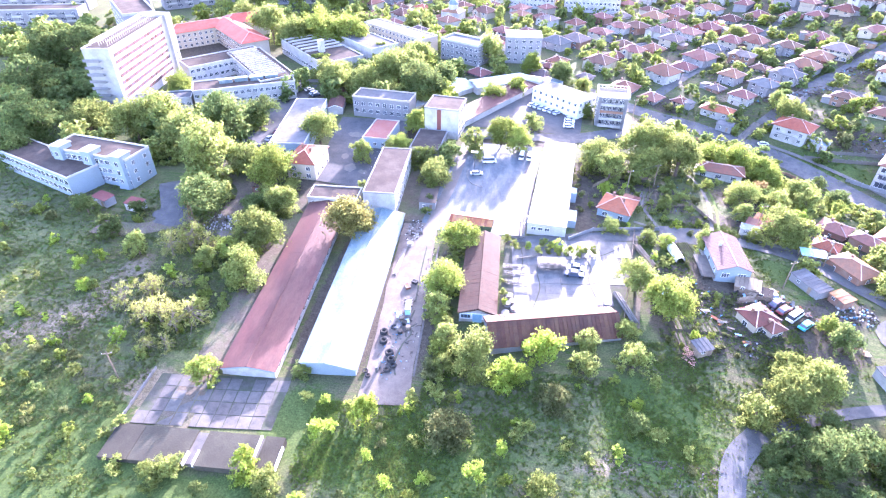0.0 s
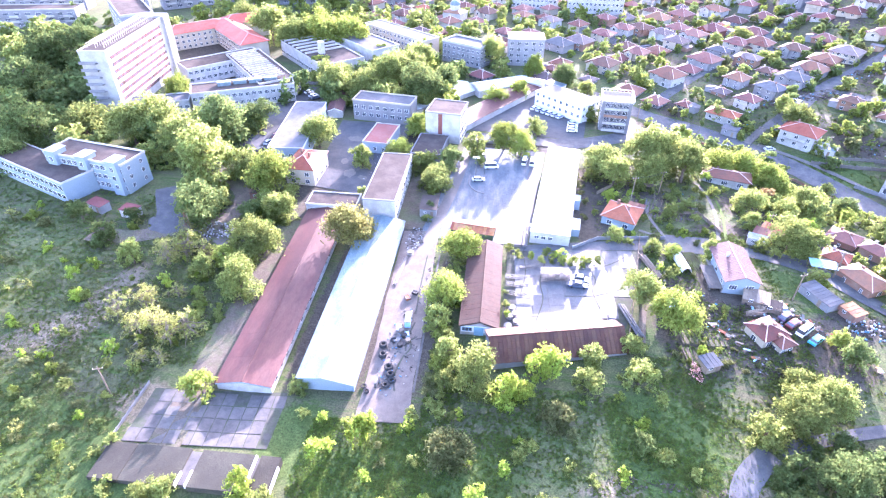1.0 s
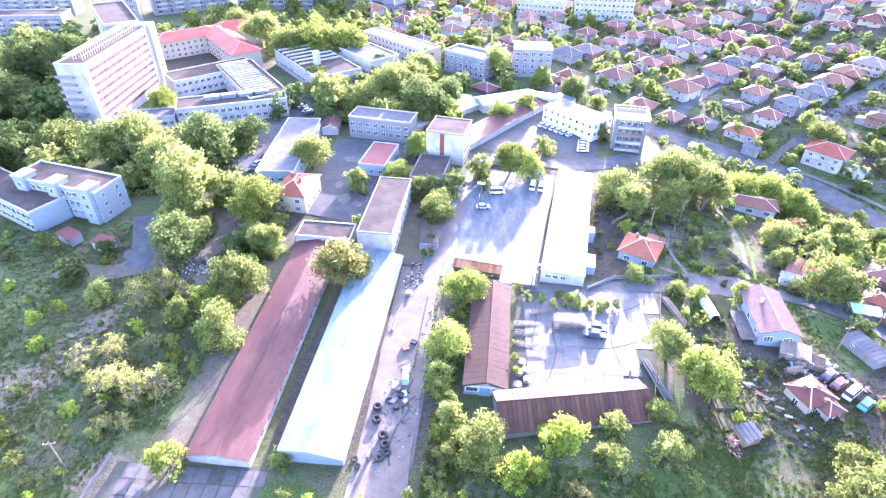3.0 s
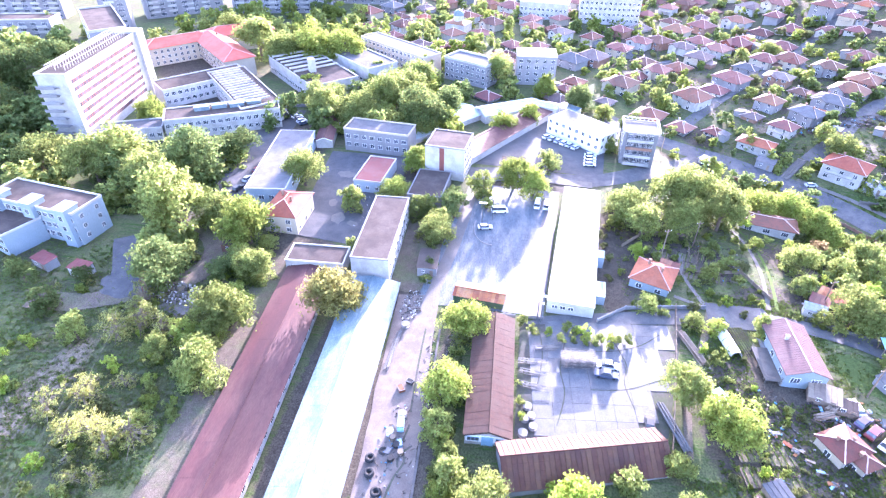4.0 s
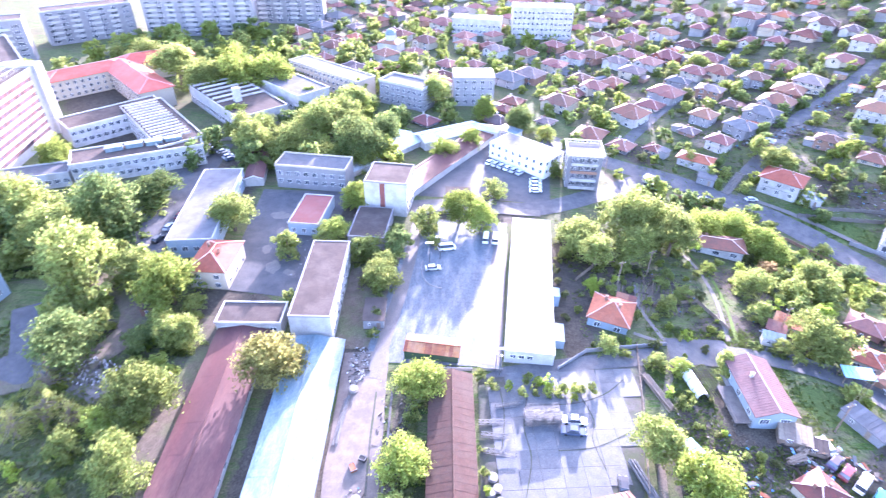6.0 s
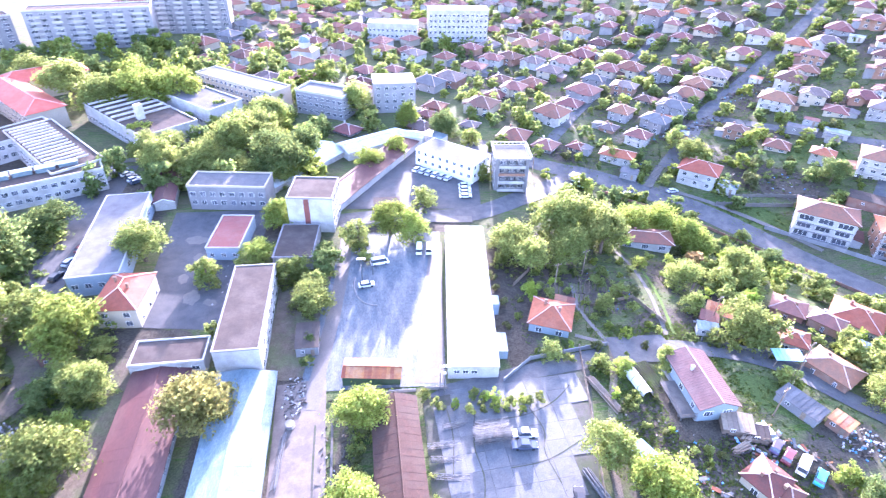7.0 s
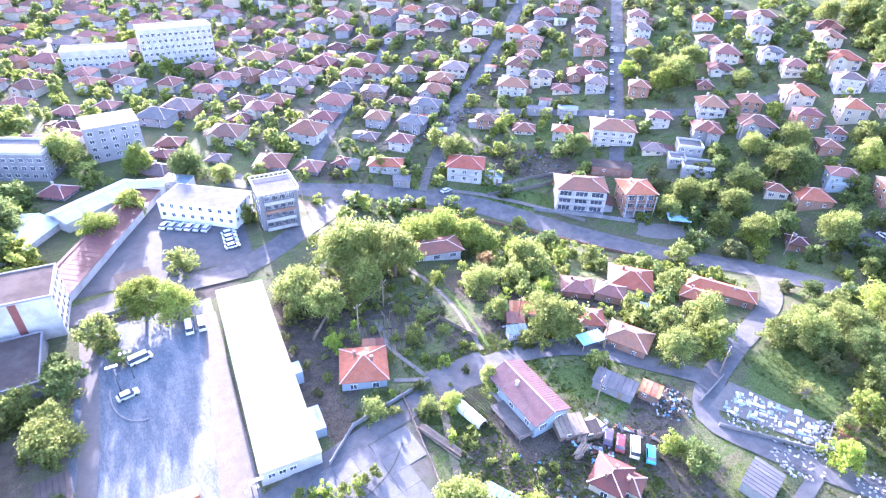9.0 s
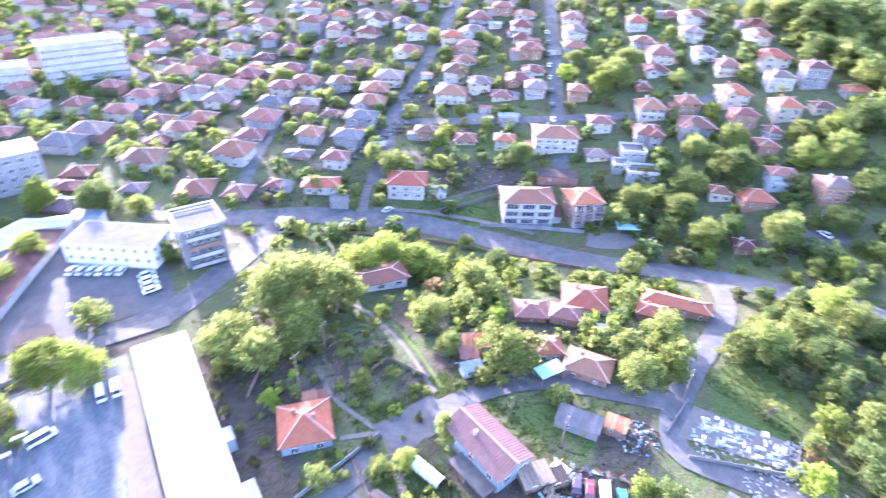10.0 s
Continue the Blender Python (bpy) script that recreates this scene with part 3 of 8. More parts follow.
def flat_block(name, x, y, rz, w, d, base, top, wall, roof, label, category="building", sides=None, parapet=0.5, storey=2.8, edge=None):
    """A flat-roofed building; base and top are heights in the world."""
    ob = thing(name, x, y, base, rz, label, category)
    h = top - base
    g = Geo()
    g.box(-w / 2, w / 2, -d / 2, d / 2, -2.5, h)
    part("wall", g, wall, ob)
    g = Geo()
    e = 0.12
    g.box(-w / 2 + 0.3, w / 2 - 0.3, -d / 2 + 0.3, d / 2 - 0.3, h + 0.004, h + 0.10, 0)
    deck = part("roof", g, roof, ob)
    g = Geo()
    ring(g, w / 2 + e, d / 2 + e, 0.36, h - 0.15, h + parapet)
    part("parapet", g, edge or PLASTER, deck)
    glaze(ob, w, d, sides or {}, 0)
    return ob


def gable_hall(name, x, y, rz, xl, xr, xm, length, base, zl, zm, zr, wall, roof, label, category="barn", sheet=1.15, over=0.35, gable=None, rib=0.025):
    """A long ridged hall: origin at the near end, y along the ridge; xl, xm, xr and zl, zm, zr: eave, ridge, eave."""
    ob = thing(name, x, y, base, rz, label, category)
    zl, zm, zr = zl - base, zm - base, zr - base
    g = Geo()
    ends = []
    for yy in (0.0, length):
        ends += [(xl, yy, -2), (xr, yy, -2), (xr, yy, zr - 0.16), (xm, yy, zm - 0.16), (xl, yy, zl - 0.16)]
    g.solid(ends, [(0, 1, 2, 3, 4), (9, 8, 7, 6, 5), (1, 6, 7, 2), (5, 0, 4, 9), (2, 7, 8, 3), (3, 8, 9, 4)])
    part("wall", g, wall, ob)
    n = max(1, round((length + 2 * over) / sheet))
    p = (length + 2 * over) / n
    for xe, ze in ((xl, zl), (xr, zr)):
        s = 1 if xe > xm else -1
        slope = (zm - ze) / abs(xe - xm)
        ex, ez = xe + s * over, ze - slope * over
        g = Geo()
        k = 4
        top = [(xm + (ex - xm) * i / k, zm + (ez - zm) * i / k) for i in range(k + 1)]
        for i in range(k):
            (x0, z0), (x1, z1) = top[i], top[i + 1]
            lift = 0.02 * (k - i) / k
            quad = [(x0, 0, z0 + lift), (x1, 0, z1 + lift + 0.015), (x1, p - 0.002, z1 + lift + 0.015), (x0, p - 0.002, z0 + lift)]
            g.slab(quad if s > 0 else quad[::-1], 0.06)
        quad = [(xm, 0.0, zm + 0.03 + rib), (ex, 0.0, ez + 0.02 + rib), (ex, 0.09, ez + 0.02 + rib), (xm, 0.09, zm + 0.03 + rib)]
        g.slab(quad if s > 0 else quad[::-1], rib)
        me = g.mesh("roof_sheet", roof)
        for i in range(n):
            put("roof_sheet", me, ob, pose(0, -over + i * p, 0.004 * math.sin(i * 2.3)))
    g = Geo()
    g.tube((xm, -over - 0.03, zm + 0.05), (xm, length + over + 0.03, zm + 0.05), 0.14, 0.14, 6)
    part("ridge_cap", g, roof, ob)
    for yy in (-over - 0.05, length + over + 0.01):
        g = Geo()
        prof = [(xl, zl - 0.05), (xm, zm - 0.05), (xr, zr - 0.05), (xr, zr - 0.35), (xm, zm - 0.35), (xl, zl - 0.35)]
        g.solid([(px, yy + q, pz) for q in (0, 0.04) for px, pz in prof], [(0, 1, 4, 5), (1, 2, 3, 4), (11, 10, 7, 6), (10, 9, 8, 7)] + [(i + 6, (i + 1) % 6 + 6, (i + 1) % 6, i) for i in range(6)])
        part("fascia", g, gable or WHITE, ob)
    return ob


def hip_roof(g, w, d, z, over, rise, slot=0, gabled=False):
    a, b = w / 2 + over, d / 2 + over
    if gabled:
        r = a
    else:
        r = max(a - b, 0.25)
    if w >= d:
        A, B, C, D = (-a, -b, z), (a, -b, z), (a, b, z), (-a, b, z)
        E, F = (-r, 0, z + rise), (r, 0, z + rise)
    else:
        r = b if gabled else max(b - a, 0.25)
        A, B, C, D = (a, -b, z), (a, b, z), (-a, b, z), (-a, -b, z)
        E, F = (0, -r, z + rise), (0, r, z + rise)
    t = 0.14
    g.slab([A, B, F, E], t, slot)
    g.slab([C, D, E, F], t, slot)
    if gabled:
        return [(E, F)]
    g.slab([B, C, F], t, slot)
    g.slab([D, A, E], t, slot)
    return [(E, F), (E, A), (E, D), (F, B), (F, C)]


SCHOOL_TILE = mat("red_sheet_tile", (0.42, 0.10, 0.07), (0.36, 0.085, 0.06), 0.5, 0.6, bump=0.02, fine=5.0, stain=(0.40, 0.14, 0.11), amount=0.5, wide=0.2)
BROWN_OLD = mat("brown_tile", (0.128, 0.064, 0.051), (0.093, 0.051, 0.043), 1.0, 0.75, bump=0.03, fine=5.0, vary=0.25, stain=(0.111, 0.072, 0.060), amount=0.5, wide=0.3)
GREY_TILE = mat("grey_tile", (0.160, 0.120, 0.112), (0.128, 0.096, 0.092), 1.0, 0.75, bump=0.03, fine=5.0, vary=0.25, stain=(0.192, 0.160, 0.152), amount=0.5, wide=0.3)
ROSE = mat("rose_sheet", (0.169, 0.095, 0.091), (0.135, 0.080, 0.078), 0.8, 0.55, bump=0.02, fine=5.0, stain=(0.169, 0.120, 0.112), amount=0.5, wide=0.3)
MORTAR = mat("mortar_cap", (0.55, 0.42, 0.38), (0.45, 0.33, 0.29), 2.0, 0.85, fine=9.0, vary=0.2)
HOUSE_COUNT = [0]


def house(x, y, rz, w, d, storeys, tile, wall, gabled=False, base=None, balcony=None, label="", windows=True, group="houses of the town", name="house"):
    HOUSE_COUNT[0] += 1
    n = HOUSE_COUNT[0]
    label_given = bool(label)
    kinds = {"clay_tile": "red clay tile", "red_sheet_tile": "red", "brown_tile": "dark brown tile", "grey_tile": "weathered grey tile", "rose_sheet": "dull red sheet", "faded_tile": "faded pink tile", "orange_tile": "bright orange tile", "grey_roof": "grey slab"}
    walls = {"white_plaster": "white plastered", "grey_render": "grey rendered", "bare_brick_wall": "bare brick", "cream_plaster": "cream plastered", "pale_blue_wall": "pale blue painted", "salmon_panel": "pink plastered"}
    if group == "houses of the town" and not label and tile is not GREY_ROOF:
        tile = (tile, BROWN_OLD, TILE, tile, TILE_PINK, GREY_TILE, tile)[n % 7]
        wall = (wall, CREAM, wall, GREY_WALL, wall, BRICK_WALL, CREAM, wall)[n % 8]
        w, d = w * (0.82 + 0.05 * (n % 3)), d * (0.84 + 0.04 * (n % 4))
    if not label:
        label = "%s %s house with a %s %s roof" % (walls[wall.name], ("one-storey", "two-storey", "three-storey")[storeys - 1], kinds[tile.name], "gabled" if gabled else "hipped")
    ob = thing(name, x, y, base if label_given or base is not None else ground(x, y) - 0.9, rz, label, "house", group)
    town = group == "houses of the town" and y > 180 and not label_given
    h = (2.6 * storeys - 0.5) if town else 0.3 + 2.75 * storeys
    g = Geo()
    g.box(-w / 2, w / 2, -d / 2, d / 2, -3.5, h)
    if gabled:
        a = 0.45 * min(w, d) * 0.5
        if w >= d:
            g.solid([(sx * w / 2, yy, zz) for sx in (-1, 1) for yy, zz in ((-d / 2, h), (d / 2, h), (0, h + a - 0.1))], [(0, 2, 1), (3, 4, 5)])
        else:
            g.solid([(xx, sy * d / 2, zz) for sy in (-1, 1) for xx, zz in ((-w / 2, h), (w / 2, h), (0, h + a - 0.1))], [(0, 1, 2), (3, 5, 4)])
    part("wall", g, wall, ob)
    g = Geo()
    rise = ((0.50 if town else 0.43) + 0.07 * math.sin(n * 1.7)) * (min(w, d) / 2 + 0.5)
    caps = hip_roof(g, w, d, h + 0.12, 0.5 if y < 180 else 0.85, rise, 0, gabled)
    roof = part("roof", g, tile, ob)
    if town and w > 9.0 and n % 3 != 0:
        # a projecting front bay under a roof of its own
        side = 1 if n % 2 else -1
        bw, bd, bx = w * 0.46, d * 0.5, side * w * 0.22
        m = pose(bx, -d / 2, 0)
        g = Geo()
        g.box(-bw / 2, bw / 2, -1.6, bd * 0.3, -3.5, h - 0.02, 0, m)
        bay = part("bay", g, wall, ob)
        g = Geo()
        low, top = h + 0.10, h + 0.10 + rise * 0.72
        a, f, bk = bw / 2 + 0.6, -2.3, bd
        pts = [m @ Vector(p) for p in ((-a, f, low), (a, f, low), (a, bk, low), (-a, bk, low), (0, f + (a * 0.9 if n % 2 else 0.0), top), (0, bk, top))]
        g.slab([pts[1], pts[2], pts[5], pts[4]], 0.14)
        g.slab([pts[3], pts[0], pts[4], pts[5]], 0.14)
        if n % 2:
            g.slab([pts[0], pts[1], pts[4]], 0.14)
        else:
            g.solid([m @ Vector(p) for p in ((-a + 0.6, -1.58, h - 0.1), (a - 0.6, -1.58, h - 0.1), (0, -1.58, top - 0.45), (-a + 0.6, -1.3, h - 0.1), (a - 0.6, -1.3, h - 0.1), (0, -1.3, top - 0.45))], [(0, 1, 2), (5, 4, 3), (1, 4, 5, 2), (3, 0, 2, 5)], 1)
        part("bay_roof", g, [tile, wall], ob)
        if windows:
            for r in range(storeys):
                put("window", window_mesh(1.5, 1.4, 1), bay, m @ pose(0, -1.6, 0.8 + 2.6 * r))
    if y < 430:
        g = Geo()
        for p, q in caps:
            g.tube(Vector(p) + Vector((0, 0, 0.02)), Vector(q) + Vector((0, 0, 0.02)), 0.13, 0.13, 5)
        part("ridge_cap", g, MORTAR, roof)
    for k in range(0 if y > 430 else 1 + (n % 2 if y < 300 else 0)):
        g = Geo()
        cx, cy = (-0.2 + 0.38 * k) * w, (0.12 - 0.2 * k) * d
        g.box(cx - 0.3, cx + 0.3, cy - 0.25, cy + 0.25, h, h + rise + 0.5)
        g.box(cx - 0.38, cx + 0.38, cy - 0.33, cy + 0.33, h + rise + 0.5, h + rise + 0.62)
        part("chimney", g, BRICK_WALL if n % 3 else PLASTER, ob)
    if windows:
        nx, ny = max(2, int(w / (2.8 + 0.5 * (n % 3)))), max(1, int(d / 4.2))
        ww = (1.1, 1.5, 1.9, 1.3)[n % 4]
        if storeys == 1 and wall is BRICK_WALL:
            ww, nx = 0.8, max(1, int(w / 4))
        if y > 320:
            nx, ny = min(nx, 2), 1
        rows = {"s": (storeys, nx, ww, 1.4, 2.6, 0.75), "w": (storeys, ny, 1.3, 1.3, 2.6, 0.8)}
        if y > 300:
            del rows["w"]
        if y < 290 or (n % 2 and y < 320):
            rows["e"] = (max(1, storeys - n % 2), ny, 1.3, 1.3, 2.6, 0.8)
        glaze(ob, w, d, rows, 0)
    if n % 4 == 1 and not name == "school" and group == "houses of the town" and y > 180:
        g = Geo()
        side = 1 if n % 8 == 1 else -1
        g.box(min(side * w / 2 + side * 0.004, side * (w / 2 + 3.4)), max(side * w / 2 + side * 0.004, side * (w / 2 + 3.4)), -d * 0.45, d * 0.2, -3.5, 2.9)
        annex = part("annexe", g, GREY_WALL if n % 3 else BRICK_WALL, ob, "low lean-to extension")
        g = Geo()
        x0, x1 = side * (w / 2 + 0.01), side * (w / 2 + 3.8)
        pts = [(x0, -d * 0.5, 3.6), (x1, -d * 0.5, 2.95), (x1, d * 0.25, 2.95), (x0, d * 0.25, 3.6)]
        g.slab(pts if side > 0 else pts[::-1], 0.12)
        part("annexe_roof", g, (tile, GREY_ROOF, BROWN_OLD)[n % 3], annex)
    if balcony is None:
        balcony = storeys > 1 and n % 2 == 0 and not (town and w > 9.0 and n % 3 != 0)
    if balcony:
        for s in range(1, storeys):
            g = Geo()
            z = (0.25 if town else 0.45) + (2.6 if town else 2.75) * s
            g.box(-w * 0.38, w * 0.30, -d / 2 - 1.3, -d / 2 - 0.004, z - 0.15, z)
            g.box(-w * 0.38, w * 0.30, -d / 2 - 1.3, -d / 2 - 1.22, z + 0.004, z + 0.95, 1)
            g.box(-w * 0.38, -w * 0.38 + 0.08, -d / 2 - 1.21, -d / 2 - 0.004, z + 0.004, z + 0.95, 1)
            g.box(w * 0.30 - 0.08, w * 0.30, -d / 2 - 1.21, -d / 2 - 0.004, z + 0.004, z + 0.95, 1)
            part("balcony", g, [GREY_WALL, wall], ob)
    return ob


def loggias(ob, w, d, storeys, rail, deep=1.5):
    """Open balconies over the whole front: a floor, a rail, posts and wide glazed doors on each storey."""
    for k in range(storeys):
        z = 0.25 + 2.75 * k
        g = Geo()
        g.box(-w / 2, w / 2, -d / 2 - deep, -d / 2 - 0.004, z - 0.18, z)
        deck = part("balcony", g, GREY_WALL, ob)
        for u in (-0.5, -0.17, 0.17, 0.5):
            g = Geo()
            g.box(u * (w - 0.4) - 0.16, u * (w - 0.4) + 0.16, -d / 2 - deep, -d / 2 - deep + 0.3, z + 0.004, z + 2.56)
            part("post", g, PLASTER, deck)
        if k:
            g = Geo()
            g.box(-w / 2 + 0.3, w / 2 - 0.3, -d / 2 - deep + 0.31, -d / 2 - deep + 0.39, z + 0.1, z + 0.95)
            part("rail", g, rail, deck)
        for u in (-0.33, 0.0, 0.33):
            put("window", window_mesh(round(w * 0.25, 1), 2.1, 2), ob, pose(u * w, -d / 2 - 0.02, z + 0.1))


# the works: barns, halls and sheds
red = gable_hall("red_barn", -52.9, 76.2, 3.1, -5.9, 5.9, 0.0, 70.0, -4.6, -2.3, -1.2, -2.3, PLASTER, RED_TIN, "long low barn with a faded red sheet metal roof", gable=BLUE_WALL, rib=0.003, sheet=2.4)
for i in range(18):
    put("window", window_mesh(1.6, 0.9, 2), red, pose(5.9, 3 + i * 3.7, 0.8, 0, 0, 90))
gable_hall("white_barn", -36.2, 79.0, 1.9, -5.6, 6.3, -0.3, 62.5, -4.4, -0.95, -0.4, -1.8, BLUE_WALL, WHITE_TIN, "long barn with a pale blue-white sheet metal roof", gable=BLUE_WALL, sheet=1.6, rib=0.004)
brown = gable_hall("brown_barn", -5.6, 98.3, 2.1, -4.3, 4.3, 0.2, 32.0, -2.6, 0.6, 2.1, 0.6, PLASTER, BROWN_TILE, "long shed with a dark brown tiled roof", gable=BROWN_TILE, sheet=1.6, rib=0.012)
gable_hall("brown_shed", -2.7, 92.6, -75.0, -4.2, 4.5, 0.0, 29.8, -2.2, 1.2, 3.2, 0.1, GREY_WALL, OLD_SHEET, "long open shed with an old brown ribbed roof", gable=OLD_SHEET, sheet=0.95, rib=0.12)
gable_hall("rusty_shed", -17.2, 140.2, -96.2, -2.6, 2.6, 0.0, 12.3, -2.9, 0.0, 0.35, -0.25, GREEN_WALL, RUST, "small shed with a rusty corrugated iron roof", category="shed", sheet=0.8, over=0.2, gable=RUST)
g = Geo()
g.box(-4.1, 4.1, -0.10, -0.004, 1.1, 2.9)
band = part("front_band", g, WHITE, brown, "white boarded front under the gable")
for u in (-2.7, 2.7):
    put("window", window_mesh(2.3, 1.1, 2, TIN_BLUE), band, pose(u, -0.11, 1.45))
g = Geo()
g.box(-1.1, 1.1, -0.18, -0.11, 0.2, 2.8)
part("door", g, TIN_BLUE, brown, "pale blue plank door")
depot = flat_block("depot_hall", 13.1, 164.0, -5.4, 10.9, 55.5, -2.4, 1.9, PLASTER, BRIGHT_ROOF, "long white depot hall with a glaring white flat roof", "depot", {"e": (1, 14, 1.8, 1.2, 3, 1.6)}, parapet=0.12)
for i in range(3):
    put("window", window_mesh(1.3, 1.0, 1), depot, pose(-3.6 + 1.9 * i, -27.75, 2.2))
for y0, y1, wd, hh in ((-6.5, -3.0, 7.4, 3.6), (-22.0, -16.0, 8.0, 3.2)):
    g = Geo()
    g.box(5.46, wd, y0, y1, -2, hh)
    part("lean_to", g, BLUE_WALL, depot, "pale blue lean-to along the hall")
hall = flat_block("works_hall", -40.2, 158.2, 1.6, 9.8, 30.5, -4.2, 4.0, PLASTER, TAR, "tall narrow works hall with a dark tar roof", "hall", {"e": (2, 9, 1.8, 1.4, 3.2, 1.6)}, parapet=0.25, edge=GREY_WALL)
flat_block("link_building", -55.6, 148.6, 2.0, 15.6, 7.6, -4.4, -0.6, PLASTER, TAR, "low white building with a grey flat roof", "building", {"s": (1, 4, 1.6, 1.1, 3, 1.5)}, parapet=0.4)
tower = flat_block("office_tower", -28.2, 204.8, -6.0, 13.2, 13.0, -2.6, 8.9, PLASTER, TAR, "white four-storey block with a salmon stripe", "building", {"e": (4, 5, 1.7, 1.5, 2.75, 1.2)}, parapet=0.35, edge=GREY_WALL)
g = Geo()
g.box(-1.8, -0.2, -6.56, -6.504, 0.3, 11.2)
part("stripe", g, PINK_WALL, tower, "salmon painted stair strip")
flat_block("annexe", -32.0, 188.3, -3.0, 10.6, 16.5, -2.6, 1.3, GREY_WALL, TAR, "low annexe with a dark flat roof", parapet=0.2, edge=GREY_WALL)
pink = flat_block("pink_roof_building", -51.2, 194.0, -4.0, 9.2, 17.0, -2.7, 1.4, BLUE_WALL, PINK_ROOF, "low building with a dull red flat roof and white edge", parapet=0.35, sides={"s": (1, 3, 1.2, 1.2, 3, 1.3)})
flat_block("grey_office", -55.3, 217.6, -5.7, 24.0, 9.5, -2.6, 5.6, GREY_WALL, GREY_ROOF, "grey three-storey office with rows of windows", sides={"s": (2, 8, 1.6, 1.5, 3.0, 1.9)}, parapet=0.5, edge=CREAM)
flat_block("long_workshop", -82.7, 193.5, 7.0, 12.4, 42.0, -2.7, 3.4, BLUE_WALL, GREY_ROOF, "long workshop with a pale grey flat roof", "workshop", {"s": (1, 4, 1.6, 1.4, 3, 2.4), "e": (1, 8, 1.6, 1.4, 3, 2.6)}, parapet=0.15)
house(-70.6, 166.8, -1.0, 9.8, 13.6, 2, TILE_NEW, CREAM, base=-3.2, label="two-storey cream house with a red hipped roof", group="works houses", balcony=False)
gable_hall("low_garage", -75.6, 214.0, 10.0, -3.0, 3.0, 0.0, 30.0, -2.6, 0.6, 1.7, 0.6, PLASTER, RED_TIN, "narrow white-walled garage with a red ridged roof", category="garage")

# garages round the car park
gable_hall("garage_row", -24.6, 211.8, -31.0, -4.6, 3.9, -3.6, 58.0, -2.7, 0.9, 1.1, 0.1, PLASTER, RED_TIN, "long row of garages with a dull red roof", "garage", gable=PLASTER, sheet=2.0)
gable_hall("metal_hall", -48.8, 226.0, -38.8, -5.6, 6.4, 0.0, 36.0, -2.6, 0.6, 1.5, -0.3, PLASTER, SILVER, "hall with a pale silvery metal roof", "hall", sheet=2.0)
gable_hall("metal_store", -22.0, 249.6, -58.0, -4.0, 4.6, 0.0, 26.0, -2.6, 1.4, 2.2, 0.8, PLASTER, SILVER, "store with a pale silvery metal roof", "hall", sheet=2.0)
gable_hall("metal_link", -1.6, 262.0, -108.0, -2.4, 2.4, 0.0, 11.0, -2.7, 1.8, 2.3, 1.4, PLASTER, SILVER, "short store with a pale metal roof", "hall", sheet=2.0)
office = flat_block("white_office", 18.0, 239.2, -40.0, 24.5, 12.0, -3.3, 3.4, WHITE, GREY_ROOF, "white two-storey office beside the car park", sides={"s": (2, 8, 1.2, 1.3, 3.0, 2.0), "w": (2, 4, 1.2, 1.3, 3.0, 2.0), "e": (2, 4, 1.2, 1.3, 3.0, 2.0)}, parapet=0.1)

# apartment block with a lattice parapet
flats = flat_block("apartment_block", 36.6, 228.0, -4.0, 11.4, 11.0, -5.0, 8.2, GREY_WALL, GREY_ROOF, "grey four-storey apartment block with a lattice roof parapet", "apartments", {"e": (4, 3, 1.5, 1.4, 2.9, 1.8), "w": (4, 3, 1.5, 1.4, 2.9, 1.8)}, parapet=0.2)
for s in range(4):
    g = Geo()
    z = 1.4 + 2.9 * s
    g.box(-4.6, 4.4, -6.7, -5.504, z - 0.15, z, 0)
    g.box(-4.6, 4.4, -6.7, -6.6, z + 0.004, z + 1.0, 1)
    for k in range(4):
        g.box(-4.6 + 2.96 * k, -4.5 + 2.96 * k, -6.59, -5.504, z + 0.004, z + 2.6, 0)
    part("balcony", g, [GREY_WALL, PLASTER if s != 2 else BRICK_WALL], flats)
    for k in range(4):
        put("window", window_mesh(1.7, 1.5, 2), flats, pose(-3.4 + 2.25 * k, -5.5, z + 0.9))
g = Geo()
for a in (-1, 1):
    for k in range(9):
        t = -5.7 + 11.4 * k / 8
        g.box(t - 0.15, t + 0.15, a * 6.1 - 0.15, a * 6.1 + 0.15, 13.0, 14.0)
        g.box(a * 6.1 - 0.15, a * 6.1 + 0.15, t - 0.15, t + 0.15, 13.0, 14.0)
    g.box(-6.3, 6.3, a * 6.1 - 0.25, a * 6.1 + 0.25, 14.004, 14.2)
    g.box(a * 6.1 - 0.25, a * 6.1 + 0.25, -5.84, 5.84, 14.003, 14.19)
part("lattice_parapet", g, PLASTER, flats)
flat_block("apartment_block", -30.5, 295.0, -28.0, 23.0, 12.0, -2.6, 7.2, GREY_WALL, GREY_ROOF, "grey three-storey apartment block with a pale parapet", "apartments", {"s": (3, 8, 1.6, 1.4, 2.8, 1.4), "e": (3, 4, 1.4, 1.4, 2.8, 1.4)}, parapet=0.9, edge=PLASTER)
flat_block("apartment_block", -1.5, 300.0, 4.0, 18.0, 13.0, -2.7, 10.4, GREY_WALL, TILE_PINK, "pale four-storey apartment block among houses", "apartments", {"s": (4, 5, 1.6, 1.4, 2.9, 1.6), "e": (4, 4, 1.2, 1.4, 2.9, 1.6)}, parapet=0.15)
flat_block("long_block", -69.0, 313.5, -37.0, 48.0, 11.0, -2.6, 6.4, CREAM, GREY_ROOF, "long three-storey block with a pale flat roof", "building", {"s": (3, 16, 1.6, 1.4, 2.8, 1.2)}, parapet=0.4)
